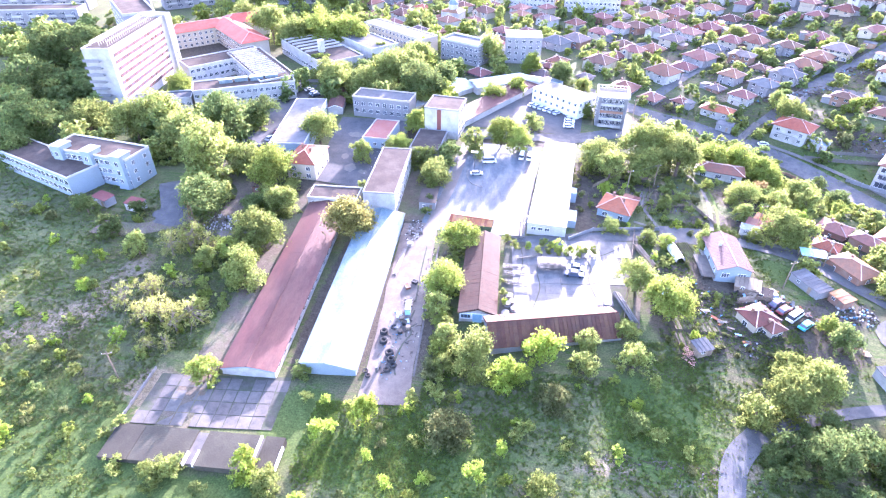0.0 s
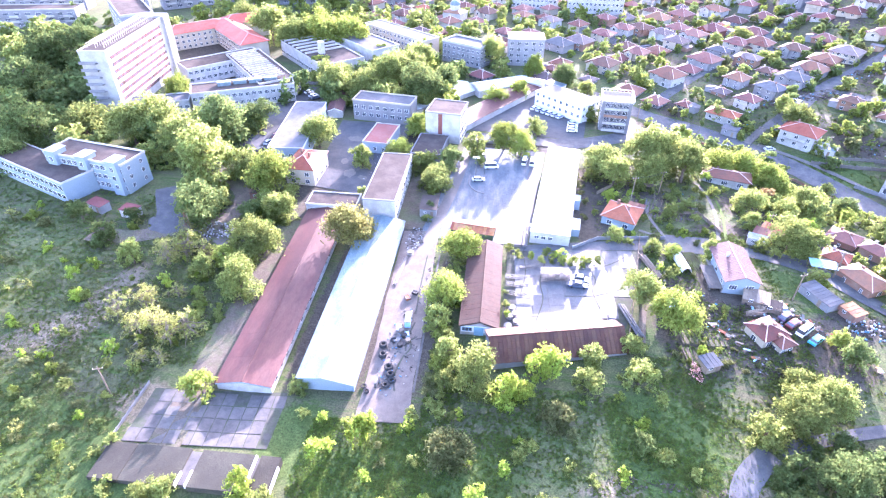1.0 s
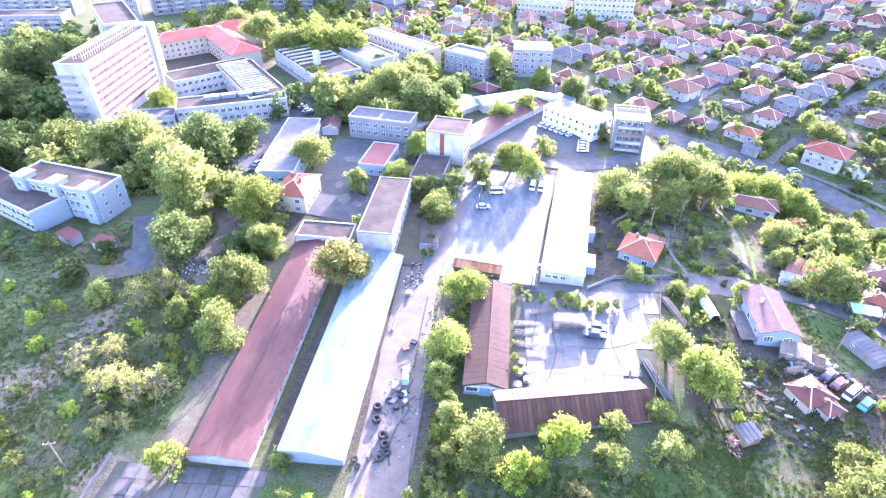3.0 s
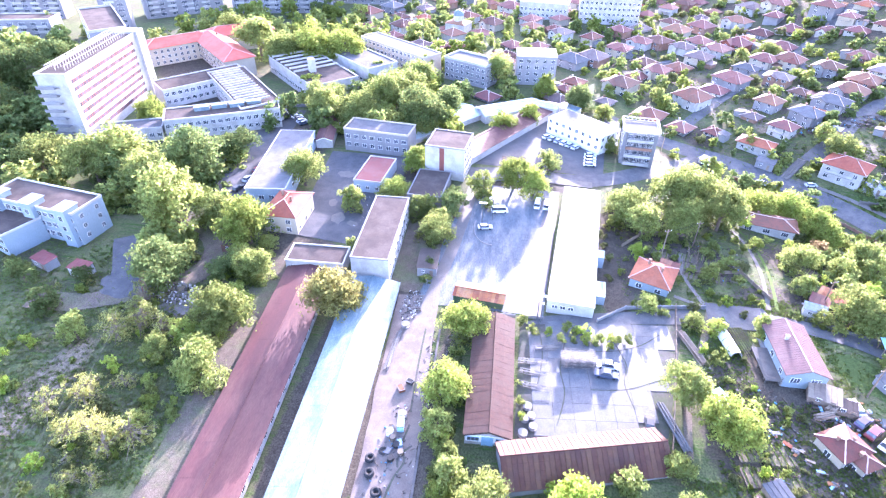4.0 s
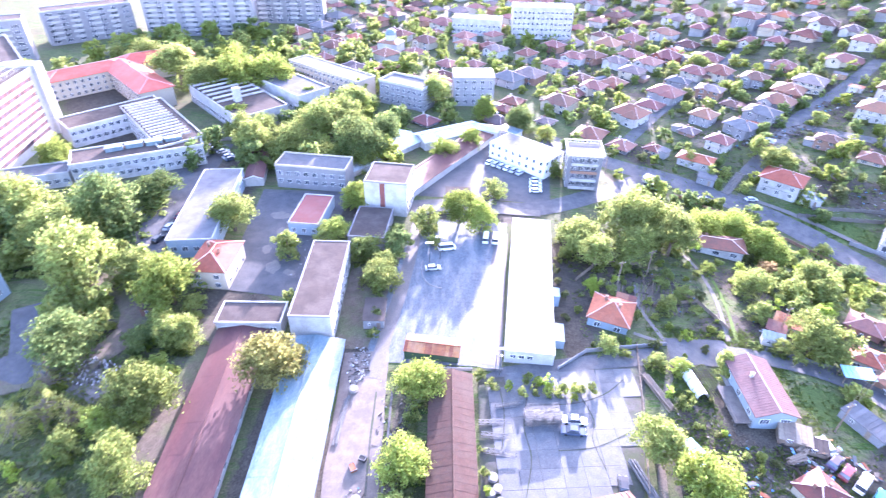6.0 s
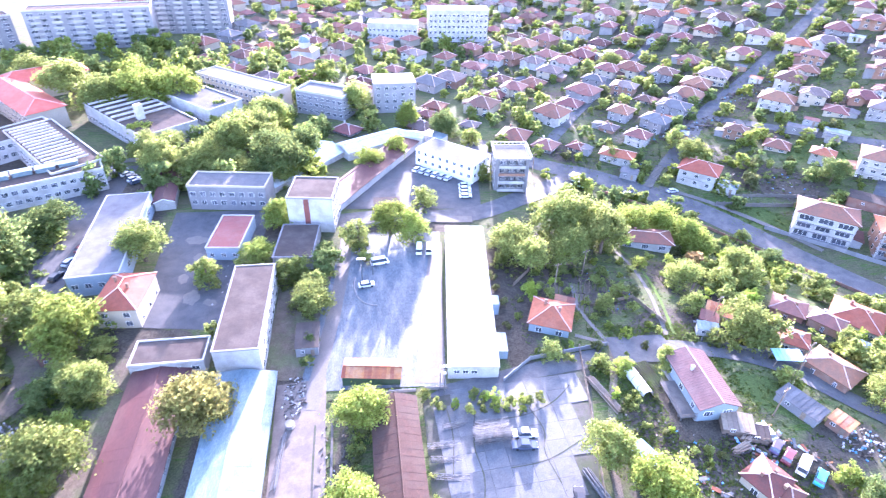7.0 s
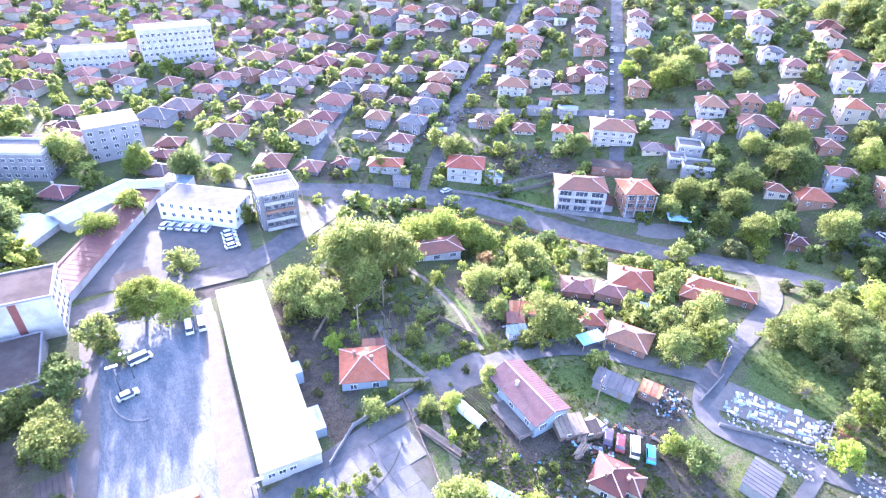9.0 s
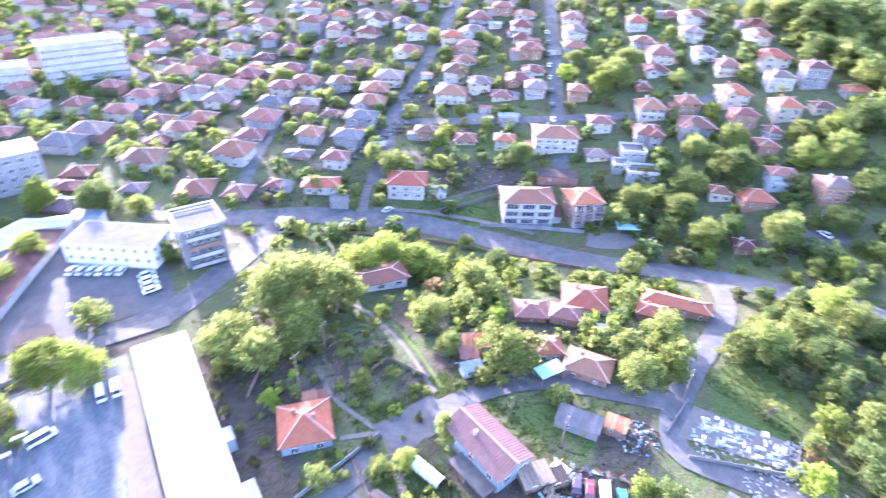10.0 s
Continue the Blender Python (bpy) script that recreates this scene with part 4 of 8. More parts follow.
flat_block("white_block", 41.0, 414.0, 0.0, 36.0, 13.0, -2.6, 15.6, PLASTER, GREY_ROOF, "tall white block with a grid of windows", "apartments", {"s": (5, 13, 1.5, 1.5, 3.2, 1.8)}, parapet=0.4)
flat_block("white_block", 2.0, 418.0, -8.0, 30.0, 12.0, -2.6, 7.0, PLASTER, GREY_ROOF, "long white school block", "building", {"s": (2, 11, 1.5, 1.5, 3.2, 1.8)}, parapet=0.4)

# the clinic: a nine-storey slab and its courtyard wings
slab = flat_block("clinic_tower", -168.2, 225.2, 7.6, 10.6, 50.5, -2.6, 23.4, PLASTER, TAR, "nine-storey white clinic slab with salmon window bands", "hospital", parapet=0.6)
for r in range(8):
    z = 3.2 + r * 2.75
    for c in range(30):
        put("window", window_mesh(1.15, 1.35, 1, PINK_WALL), slab, pose(5.32, -22.6 + c * 1.52, z, 0, 0, 90))
    g = Geo()
    for c in range(29):
        y0 = -22.6 + c * 1.52 + 0.62
        g.box(5.304, 5.36, y0, y0 + 0.28, z, z + 1.35)
    tagged(part("window_piers", g, PINK_WALL, slab, "salmon panels between windows"), kind="stuff")
for r in range(8):
    g = Geo()
    z = 2.6 + r * 2.75
    prof = [(-25.254, z - 0.15), (-27.2, z - 0.15), (-27.2, z + 1.0), (-27.1, z + 1.0), (-27.1, z), (-25.254, z)]
    g.solid([(x, y, q) for x in (-5.2, 1.2) for y, q in prof], [tuple(range(6)), tuple(reversed(range(6, 12)))] + [(i, i + 6, (i + 1) % 6 + 6, (i + 1) % 6) for i in range(6)])
    part("balcony", g, GREY_WALL, slab)
g = Geo()
g.box(-5.5, 6.6, 25.26, 30.5, -2, 27.0)
stair = part("stair_tower", g, PLASTER, slab)
for r in range(8):
    put("window", window_mesh(1.4, 1.4, 1), stair, pose(6.62, 27.8, 2.8 + r * 2.9, 0, 0, 90))
g = Geo()
for k in range(3):
    for c in range(26):
        g.box(-4.4 + 3.4 * k, -4.25 + 3.4 * k, -20 + c * 1.7, -19.85 + c * 1.7, 26.12, 27.6)
    g.box(-4.45 + 3.4 * k, -4.2 + 3.4 * k, -20.2, 23.6, 27.604, 27.75)
part("roof_frame", g, PLASTER, slab, "white beams over the roof terrace")

rear = flat_block("clinic_tower", -193.0, 268.5, -48.4, 44.0, 14.0, -2.6, 23.8, GREY_WALL, TAR, "rear clinic slab with a dark flat roof", "hospital", {"s": (8, 14, 1.6, 1.4, 2.9, 2.0), "e": (8, 4, 1.4, 1.4, 2.9, 2.0)}, parapet=0.9, edge=PLASTER)


def wing(x0, y0, x1, y1, w, base, top, label, rows=2, roof=None, sides="s", wall=None):
    """A flat wing along the line from one end to the other."""
    dx, dy = x1 - x0, y1 - y0
    length = math.hypot(dx, dy)
    spec = {q: (rows, max(2, int(length / 2.6)) if q in "sn" else max(2, int(w / 3)), 1.7, 1.5, 3.2, 1.6) for q in sides}
    return flat_block("clinic_wing", (x0 + x1) / 2, (y0 + y1) / 2, math.degrees(math.atan2(dy, dx)), length, w, base, top, wall or PLASTER, roof or TAR, label, "hospital", spec, parapet=0.5)


wing(-157, 243, -132, 270.5, 14, -2.6, 4.7, "two-storey clinic wing behind the courtyard", sides="sn")
right = wing(-137.5, 265.6, -105.5, 230.0, 16, -2.6, 5.4, "two-storey clinic wing with white roof beams", sides="snew")
for k in range(15):
    g = Geo()
    t = -21.5 + k * 2.9
    g.box(t, t + 0.4, -7.4, 5.0, 8.7, 9.3)
    part("roof_beam", g, PLASTER, right, "white concrete beam over the roof")
near_wing = wing(-137.5, 215, -100.5, 234.2, 12, -2.6, 5.0, "two-storey clinic wing with roof lights", sides="snew")
for k in range(4):
    g = Geo()
    t = -10 + k * 6.4
    g.box(t, t + 5.4, 0.0 + 0.5 * (k % 2), 3.2, 7.7, 9.1)
    g.box(t - 0.15, t + 5.55, -0.15 + 0.5 * (k % 2), 3.35, 9.104, 9.2)
    part("roof_light", g, WHITE_TIN, near_wing, "long pale roof light")
wing(-163, 204, -138, 214.4, 9, -2.6, 2.2, "low link between the clinic slab and wing", rows=1, sides="s", roof=GREY_ROOF)
low_hall = wing(-120, 297, -86, 262, 22, -2.6, 4.6, "low hall with beams on a grey roof", rows=1, sides="se", roof=TAR)
for k in range(6):
    g = Geo()
    t = -20 + k * 5.0
    g.box(t, t + 0.5, -10.6, 10.6, 7.75, 8.5)
    part("roof_beam", g, PLASTER, low_hall, "white beam across the roof")
g = Geo()
g.box(6.0, 8.6, -4.0, -1.4, 7.35, 13.0)
part("shaft", g, PLASTER, low_hall, "square pale ventilation shaft")
wing(-103, 312, -70, 283, 16, -2.6, 5.6, "hall with a pale grey roof", rows=1, sides="se", roof=GREY_ROOF)

# the school with red hipped roofs
for sx, sy, srz, sw, sd, label in ((-155.0, 297.0, -45.0, 50.0, 14.0, "three-storey cream school wing with a red hipped roof"), (-180.0, 301.0, 47.0, 36.0, 14.0, "long three-storey cream school with a red hipped roof"), (-158.5, 324.0, 38.0, 34.0, 13.0, "rear school wing with a red hipped roof")):
    house(sx, sy, srz, sw, sd, 3, SCHOOL_TILE, CREAM, label=label, group="school", balcony=False, name="school")

# the grey institute beside the meadow
institute = flat_block("institute", -136.0, 151.8, -9.0, 30.5, 10.5, -2.6, 7.4, BLUE_WALL, TAR, "three-storey pale blue institute with a flat roof", "building", {"s": (3, 14, 1.7, 1.6, 3.0, 1.4), "e": (3, 2, 1.2, 1.4, 3.0, 1.5)}, parapet=0.5)
for k in (-11.0, 1.0, 12.6):
    g = Geo()
    g.box(k - 1.9, k + 1.9, -6.6, -2.0, -2.4, 11.6)
    g.box(k - 2.2, k + 2.2, -6.9, -1.7, 11.604, 11.85)
    shaft = part("stair_shaft", g, BLUE_WALL, institute, "pale stair shaft rising above the roof")
    for r in range(3):
        put("window", window_mesh(1.3, 1.6, 1), shaft, pose(k, -6.6, 2.2 + 3.0 * r))
flat_block("institute_wing", -165.0, 152.6, -21.5, 64.0, 10.5, -2.6, 4.3, BLUE_WALL, TAR, "two-storey pale blue institute wing", "building", {"s": (2, 26, 2.0, 1.6, 3.0, 1.3)}, parapet=0.4)
# far apartment blocks
g = Geo()
prof = [(0, -0.15), (-1.4, -0.15), (-1.4, 1.0), (-1.3, 1.0), (-1.3, 0), (0, 0)]
g.solid([(x, y, z) for x in (-2.5, 2.5) for y, z in prof], [tuple(range(6)), tuple(reversed(range(6, 12)))] + [(i, i + 6, (i + 1) % 6 + 6, (i + 1) % 6) for i in range(6)])
BALCONY = g.mesh("balcony", PLASTER)
for bx, by, brz, bw, bh in ((-165.0, 402.0, 12.0, 62.0, 21.0), (-225.0, 385.0, 40.0, 46.0, 18.0), (-120.0, 436.0, 4.0, 44.0, 23.0), (-296.0, 318.0, 14.0, 60.0, 10.0), (-318.0, 356.0, 14.0, 60.0, 20.0), (-236.0, 336.0, 30.0, 14.0, 22.0)):
    rows = int(bh / 2.9)
    far = flat_block("apartment_block", bx, by, brz, bw, 13.0, -2.6, -2.6 + bh, GREY_WALL, TAR, "large pale concrete apartment block with balconies", "apartments", {"s": (rows, int(bw / 6.0), 3.0, 1.5, 2.85, 1.3)}, parapet=0.6, edge=PLASTER)
    for s in range(int(bw / 10)):
        for r in range(1, rows):
            put("balcony", BALCONY, far, pose(-bw / 2 + 5.5 + s * 10, -6.504, 0.6 + 2.85 * r))

# white stepped terraces on the hillside
for sx, sy, sw, sd, low, high, rim in ((184.0, 186.0, 11.0, 7.5, 0.0, 2.4, 0.9), (189.5, 195.0, 9.0, 8.0, 0.4, 3.0, 0.8), (181.5, 193.5, 6.0, 6.0, 0.4, 2.8, 0.5)):
    zz = ground(sx, sy)
    flat_block("terrace_block", sx, sy, -42.0, sw, sd, zz + low - 1.0, zz + high, GREY_WALL, GREY_ROOF, "white concrete building in steps with flat terraces", "building", {"s": (1, 3, 1.4, 1.3, 3, 1.8)}, parapet=rim)

# near houses
house(32.0, 152.9, -22.0, 9.4, 9.4, 1, TILE_NEW, BLUE_WALL, base=-2.2, label="small pale blue cottage with a mossy orange tiled roof", balcony=False)
villa = house(56.7, 127.7, 1.5, 8.0, 14.6, 1, ROSE, BLUE_WALL, gabled=True, base=0.35, label="grey-blue house on a high basement with a rose sheet roof", balcony=False)
g = Geo()
g.box(-7.3, -4.004, -7.0, 2.5, 0.25, 0.45)
for yy in (-6.8, -2.2, 2.3):
    g.box(-7.2, -6.95, yy - 0.12, yy + 0.12, -2.4, 0.246)
for z in (0.95, 1.4):
    g.box(-7.3, -7.22, -7.0, 2.5, z, z + 0.06)
    g.box(-7.21, -4.004, -7.0, -6.92, z, z + 0.06)
part("terrace", g, SLAB_MAT, villa, "raised concrete terrace with a rail")
roof = next(o for o in villa.children if o.name.split(".")[0] == "roof")
xs = sorted(v.co.x for v in roof.data.vertices)
zs = sorted(v.co.z for v in roof.data.vertices)
half, low, top = xs[-1], zs[0] + 0.14, zs[-1]
for side in (-1, 1):
    g = Geo()
    for k in range(26):
        yy = -7.7 + k * 0.616
        pts = [(0.02 * side, yy, top + 0.045), (side * half, yy, low + 0.045), (side * half, yy + 0.10, low + 0.045), (0.02 * side, yy + 0.10, top + 0.045)]
        g.slab(pts if side > 0 else pts[::-1], 0.09)
    tagged(part("roof_ribs", g, ROSE, roof), kind="stuff")
g = Geo()
g.box(-4.3, -4.02, -7.2, 7.2, -3.4, 0.1)
part("plinth", g, GREY_WALL, villa, "bare grey basement wall")
house(58.6, 106.0, 28.0, 6.4, 5.6, 1, TILE, CREAM, base=-1.2, label="low cottage with a patched orange tiled roof", balcony=False)
house(61.2, 103.6, 28.0, 3.6, 3.8, 1, TILE, CREAM, base=-1.9, label="lean cottage wing with a patched tiled roof", balcony=False)
house(87.6, 141.4, -34.0, 6.0, 5.5, 1, TILE_NEW, CREAM, base=-3.2, label="shed with a bright red sheet roof", balcony=False)
house(90.3, 131.4, -62.0, 9.6, 7.0, 1, TILE, BRICK_WALL, base=-2.6, label="old cottage with a sagging red tiled roof", balcony=False)
house(95.6, 154.6, -40.0, 7.6, 6.4, 1, TILE_PINK, BRICK_WALL, base=-5.2, label="old brick cottage with a faded tiled roof", balcony=False)
house(101.5, 148.0, -52.0, 7.0, 5.0, 1, TILE_PINK, BRICK_WALL, base=-4.6, label="long brick outbuilding with a faded tiled roof", balcony=False)
house(112.3, 150.6, -46.0, 11.5, 10.0, 1, TILE_NEW, PLASTER, base=-6.2, label="white cottage with a broad orange tiled roof", balcony=False)
house(71.5, 190.2, -14.0, 15.0, 7.0, 1, TILE, PLASTER, base=-6.0, label="long low house with a dark red tiled roof among trees", balcony=False)
house(130.5, 134.5, -58.0, 17.0, 5.0, 1, TILE_NEW, BRICK_WALL, base=-5.6, label="long brick outhouse with an orange tiled roof", balcony=False)
house(121.5, 136.0, -58.0, 7.0, 5.0, 1, TILE_NEW, BRICK_WALL, base=-5.2, label="small outhouse with a red tiled roof", balcony=False)
apt = house(138.6, 199.6, -36.0, 17.0, 11.0, 3, TILE, PLASTER, base=-10.8, label="three-storey white house with loggias and a dark red roof", balcony=False, windows=False)
loggias(apt, 17.0, 11.0, 3, PLASTER)
glaze(apt, 17.0, 11.0, {"e": (3, 3, 1.3, 1.4, 2.75, 1.0), "w": (3, 3, 1.3, 1.4, 2.75, 1.0)}, 0)
raw = house(154.0, 187.5, -28.0, 10.5, 10.5, 3, TILE_NEW, BRICK_WALL, base=-10.3, label="unfinished three-storey brick house with an orange roof", balcony=False, windows=False)
loggias(raw, 10.5, 10.5, 3, BRICK_WALL, 2.0)
glaze(raw, 10.5, 10.5, {"w": (3, 2, 1.3, 1.4, 2.75, 1.0)}, 0)
house(111.5, 234.0, -38.0, 13.0, 10.0, 2, TILE_NEW, PLASTER, base=-8.6, label="two-storey white house with an orange roof above the road", balcony=True)
house(85.4, 250.3, -32.0, 12.0, 6.5, 1, TILE_NEW, PLASTER, base=-7.2, label="small white house with blue trim and a new roof", balcony=False)
house(174.0, 221.0, -40.0, 16.5, 12.0, 3, TILE, PLASTER, base=-2.5, label="large three-storey white house with a red roof", balcony=True)
house(37.7, 294.8, -36, 13.9, 11.8, 2, TILE_PINK, BRICK_WALL)
house(67.1, 284.7, -44, 13.7, 10.8, 2, TILE_PINK, PLASTER)
house(79.9, 299.4, -39, 11.8, 9.7, 1, TILE_PINK, PLASTER)
house(41.8, 347.9, -31, 13.4, 9.6, 2, TILE_PINK, PLASTER)
house(27.0, 330.6, -36, 14.2, 12.0, 2, TILE, BRICK_WALL)
house(16.5, 323.9, -40, 12.7, 9.7, 2, GREY_ROOF, GREY_WALL)
house(54.2, 362.1, -36, 13.1, 9.8, 2, TILE_PINK, PLASTER)
house(64.8, 365.3, -48, 12.4, 10.4, 2, TILE_PINK, GREY_WALL)
house(78.0, 388.9, -39, 15.9, 12.0, 2, TILE_PINK, PLASTER)
house(86.3, 367.7, -44, 11.8, 9.0, 2, TILE_PINK, PLASTER)
house(93.0, 355.5, -44, 12.8, 11.7, 2, TILE, PLASTER)
house(80.8, 339.9, -39, 13.1, 10.5, 2, TILE, PLASTER)
house(105.6, 366.2, -44, 13.4, 11.7, 2, TILE_PINK, PINK_WALL)
house(89.3, 309.6, -44, 14.4, 10.6, 2, TILE_PINK, PLASTER)
house(100.0, 325.6, -39, 9.9, 7.0, 2, GREY_ROOF, GREY_WALL)
house(69.0, 328.2, -44, 11.4, 10.4, 1, TILE_PINK, PLASTER)
house(56.3, 314.8, -33, 10.7, 8.7, 2, TILE_PINK, GREY_WALL)
house(47.6, 312.4, -40, 9.5, 8.3, 1, TILE_PINK, BRICK_WALL)
house(12.1, 372.3, -40, 12.3, 9.9, 2, TILE_PINK, PLASTER)
house(112.4, 341.0, -39, 11.7, 9.5, 2, TILE_PINK, GREY_WALL)
house(139.3, 389.1, -44, 13.5, 12.0, 1, TILE_PINK, PLASTER)
house(124.9, 391.0, -44, 13.3, 9.5, 1, TILE_PINK, PLASTER)
house(116.4, 409.3, -48, 15.0, 11.3, 2, TILE_PINK, PLASTER)
house(94.3, 400.1, -48, 14.2, 12.0, 2, TILE_PINK, PLASTER)
house(142.1, 428.7, -41, 16.0, 12.0, 2, TILE_PINK, PLASTER)
house(128.7, 431.3, -48, 14.4, 12.0, 2, TILE_PINK, PLASTER)
house(17.1, 298.9, -31, 10.1, 8.6, 1, TILE, BRICK_WALL)
house(123.9, 340.3, -39, 14.3, 10.8, 2, TILE, GREY_WALL)
house(137.4, 328.1, -41, 11.8, 10.3, 2, TILE, GREY_WALL)
house(159.3, 401.4, -44, 16.0, 12.0, 3, TILE_PINK, PLASTER)
house(154.4, 377.4, -39, 12.1, 10.5, 1, TILE_PINK, PLASTER)
house(156.5, 341.5, -44, 10.6, 9.2, 1, TILE_PINK, GREY_WALL)
house(156.8, 315.2, -41, 15.4, 12.0, 2, TILE, GREY_WALL)
house(145.5, 310.0, -39, 13.8, 11.6, 2, TILE, BRICK_WALL)
house(135.7, 299.0, -44, 14.3, 12.0, 2, TILE, GREY_WALL)
house(117.1, 302.2, -39, 8.6, 6.6, 1, TILE_NEW, BRICK_WALL)
house(124.4, 287.4, -44, 12.5, 9.0, 2, GREY_ROOF, GREY_WALL)
house(110.4, 273.7, -48, 10.7, 7.8, 2, GREY_ROOF, GREY_WALL)
house(97.7, 261.3, -44, 10.1, 8.1, 2, TILE, PLASTER)
house(89.4, 273.2, -44, 7.1, 6.5, 1, TILE, GREY_WALL)
house(180.6, 332.8, -48, 15.3, 12.0, 1, TILE_PINK, GREY_WALL)
house(193.0, 342.8, -44, 13.1, 9.3, 2, TILE_PINK, PLASTER)
house(187.4, 373.8, -39, 13.8, 12.0, 2, TILE_PINK, PLASTER)
house(179.1, 369.7, -48, 13.7, 12.0, 1, TILE_PINK, PLASTER)
house(165.1, 371.0, -41, 12.1, 10.2, 1, TILE_PINK, PLASTER)
house(225.9, 330.2, -41, 13.4, 11.0, 1, TILE, GREY_WALL)
house(213.5, 319.9, -44, 15.5, 12.0, 1, TILE, PLASTER)
house(199.6, 307.6, -44, 11.8, 8.6, 2, TILE_PINK, PLASTER)
house(192.4, 300.6, -39, 12.1, 8.5, 1, TILE, PLASTER)
house(180.5, 293.2, -44, 11.6, 11.0, 2, TILE, PLASTER)
house(167.3, 279.6, -41, 16.0, 12.0, 2, TILE, PLASTER)
house(183.4, 263.0, -44, 9.9, 8.6, 1, TILE_PINK, GREY_WALL)
house(197.3, 267.1, -41, 12.4, 9.7, 1, TILE_NEW, BRICK_WALL)
house(194.2, 253.2, -44, 10.4, 9.6, 2, TILE_NEW, PLASTER)
house(206.5, 266.9, -48, 11.0, 8.7, 1, TILE, PLASTER)
house(215.9, 280.0, -39, 12.3, 10.7, 2, TILE, PLASTER)
house(224.1, 294.5, -44, 11.2, 9.5, 1, TILE, PLASTER)
house(229.0, 300.3, -39, 11.3, 8.7, 2, TILE_PINK, PLASTER)
house(242.4, 312.2, -44, 11.8, 11.1, 1, TILE, PLASTER)
house(250.6, 285.8, -48, 11.3, 10.7, 2, TILE, PLASTER)
house(240.6, 274.3, -39, 11.6, 9.0, 2, TILE, PLASTER)
house(233.5, 266.9, -41, 11.8, 8.3, 1, TILE, PLASTER)
house(204.1, 236.7, -48, 10.1, 9.6, 2, TILE, BRICK_WALL)
house(138.6, 259.6, -41, 9.0, 6.5, 2, TILE, PLASTER)
house(149.9, 247.5, -39, 9.0, 7.6, 1, TILE_NEW, CREAM)
house(158.9, 233.8, -44, 8.7, 6.5, 2, TILE_NEW, PLASTER)
house(193.2, 215.0, -41, 9.8, 8.0, 2, TILE_NEW, PLASTER)
house(180.2, 204.4, -41, 8.4, 7.2, 1, TILE_NEW, PLASTER)
house(212.9, 206.2, -41, 12.2, 10.8, 2, TILE, PLASTER)
house(200.0, 197.0, -44, 11.3, 9.6, 2, TILE, PLASTER)
house(214.5, 186.4, -44, 13.5, 12.0, 2, TILE_NEW, GREY_WALL)
house(224.2, 197.0, -41, 9.8, 8.4, 2, TILE_PINK, PLASTER)
house(240.2, 187.9, -41, 12.2, 10.3, 2, TILE_NEW, CREAM)
house(229.3, 176.2, -41, 9.7, 7.2, 2, TILE_NEW, BRICK_WALL)
house(258.7, 179.6, -44, 11.5, 8.9, 2, TILE_NEW, PLASTER)
house(242.9, 167.7, -41, 10.8, 9.9, 2, TILE_NEW, PLASTER)
house(272.5, 191.6, -41, 13.7, 10.7, 2, TILE_NEW, CREAM)
house(268.0, 171.0, -48, 11.3, 8.2, 3, TILE_PINK, PLASTER)
house(286.0, 206.3, -44, 11.0, 10.4, 2, TILE_NEW, CREAM)
house(300.0, 215.3, -44, 11.6, 9.0, 1, TILE, PLASTER)
house(256.2, 201.3, -44, 10.8, 9.3, 2, TILE_PINK, PLASTER)
house(272.1, 230.5, -44, 10.5, 9.1, 2, TILE_NEW, PLASTER)
house(286.3, 240.1, -44, 12.4, 9.0, 2, TILE, PLASTER)
house(247.6, 229.1, -41, 12.8, 12.0, 2, TILE_PINK, CREAM)
house(239.7, 224.1, -44, 11.2, 9.1, 1, TILE, PLASTER)
house(251.2, 242.0, -44, 10.3, 7.4, 2, TILE_NEW, CREAM)
house(265.6, 257.1, -44, 10.8, 10.0, 2, TILE_NEW, PLASTER)
house(286.1, 252.1, -48, 8.4, 6.5, 1, TILE_NEW, PLASTER)
house(259.8, 215.2, -44, 9.1, 6.5, 2, GREY_ROOF, PLASTER)
house(225.6, 220.2, -44, 6.7, 6.5, 1, TILE, BRICK_WALL)
house(271.0, 155.2, -39, 10.5, 7.8, 1, TILE_NEW, GREY_WALL)
house(254.1, 159.0, -41, 8.4, 6.6, 1, TILE, GREY_WALL)
house(222.8, 161.9, -44, 8.9, 8.1, 1, TILE, BRICK_WALL)
house(230.4, 164.1, -41, 6.0, 6.5, 1, TILE, BRICK_WALL)
house(210.3, 148.6, -48, 10.0, 7.8, 2, TILE, BLUE_WALL)
house(216.2, 133.8, -41, 12.1, 9.9, 2, TILE, PLASTER)
house(194.6, 160.4, -48, 8.2, 6.5, 1, TILE, GREY_WALL)
house(199.5, 150.5, -39, 11.7, 9.4, 1, TILE_NEW, BRICK_WALL)
house(178.5, 140.3, -48, 7.4, 6.5, 1, TILE, BRICK_WALL)
house(71.7, 259.1, -44, 6.5, 6.5, 1, TILE, PLASTER)
house(47.2, 268.0, -31, 12.0, 11.3, 1, TILE, GREY_WALL)
house(58.5, 259.7, -40, 9.7, 8.1, 1, TILE, BRICK_WALL)
house(29.8, 277.3, -36, 7.3, 6.5, 1, TILE_PINK, PLASTER)
house(12.5, 289.4, -40, 7.0, 6.5, 1, TILE_PINK, BRICK_WALL)
house(-106.0, 396.0, -31, 14.0, 12.0, 2, TILE, BRICK_WALL)
house(-79.8, 370.6, -31, 11.9, 9.3, 2, TILE, PLASTER)
house(-89.6, 437.7, -36, 13.0, 11.9, 2, GREY_ROOF, GREY_WALL)
house(-95.2, 413.1, -31, 11.1, 10.5, 2, GREY_ROOF, GREY_WALL)
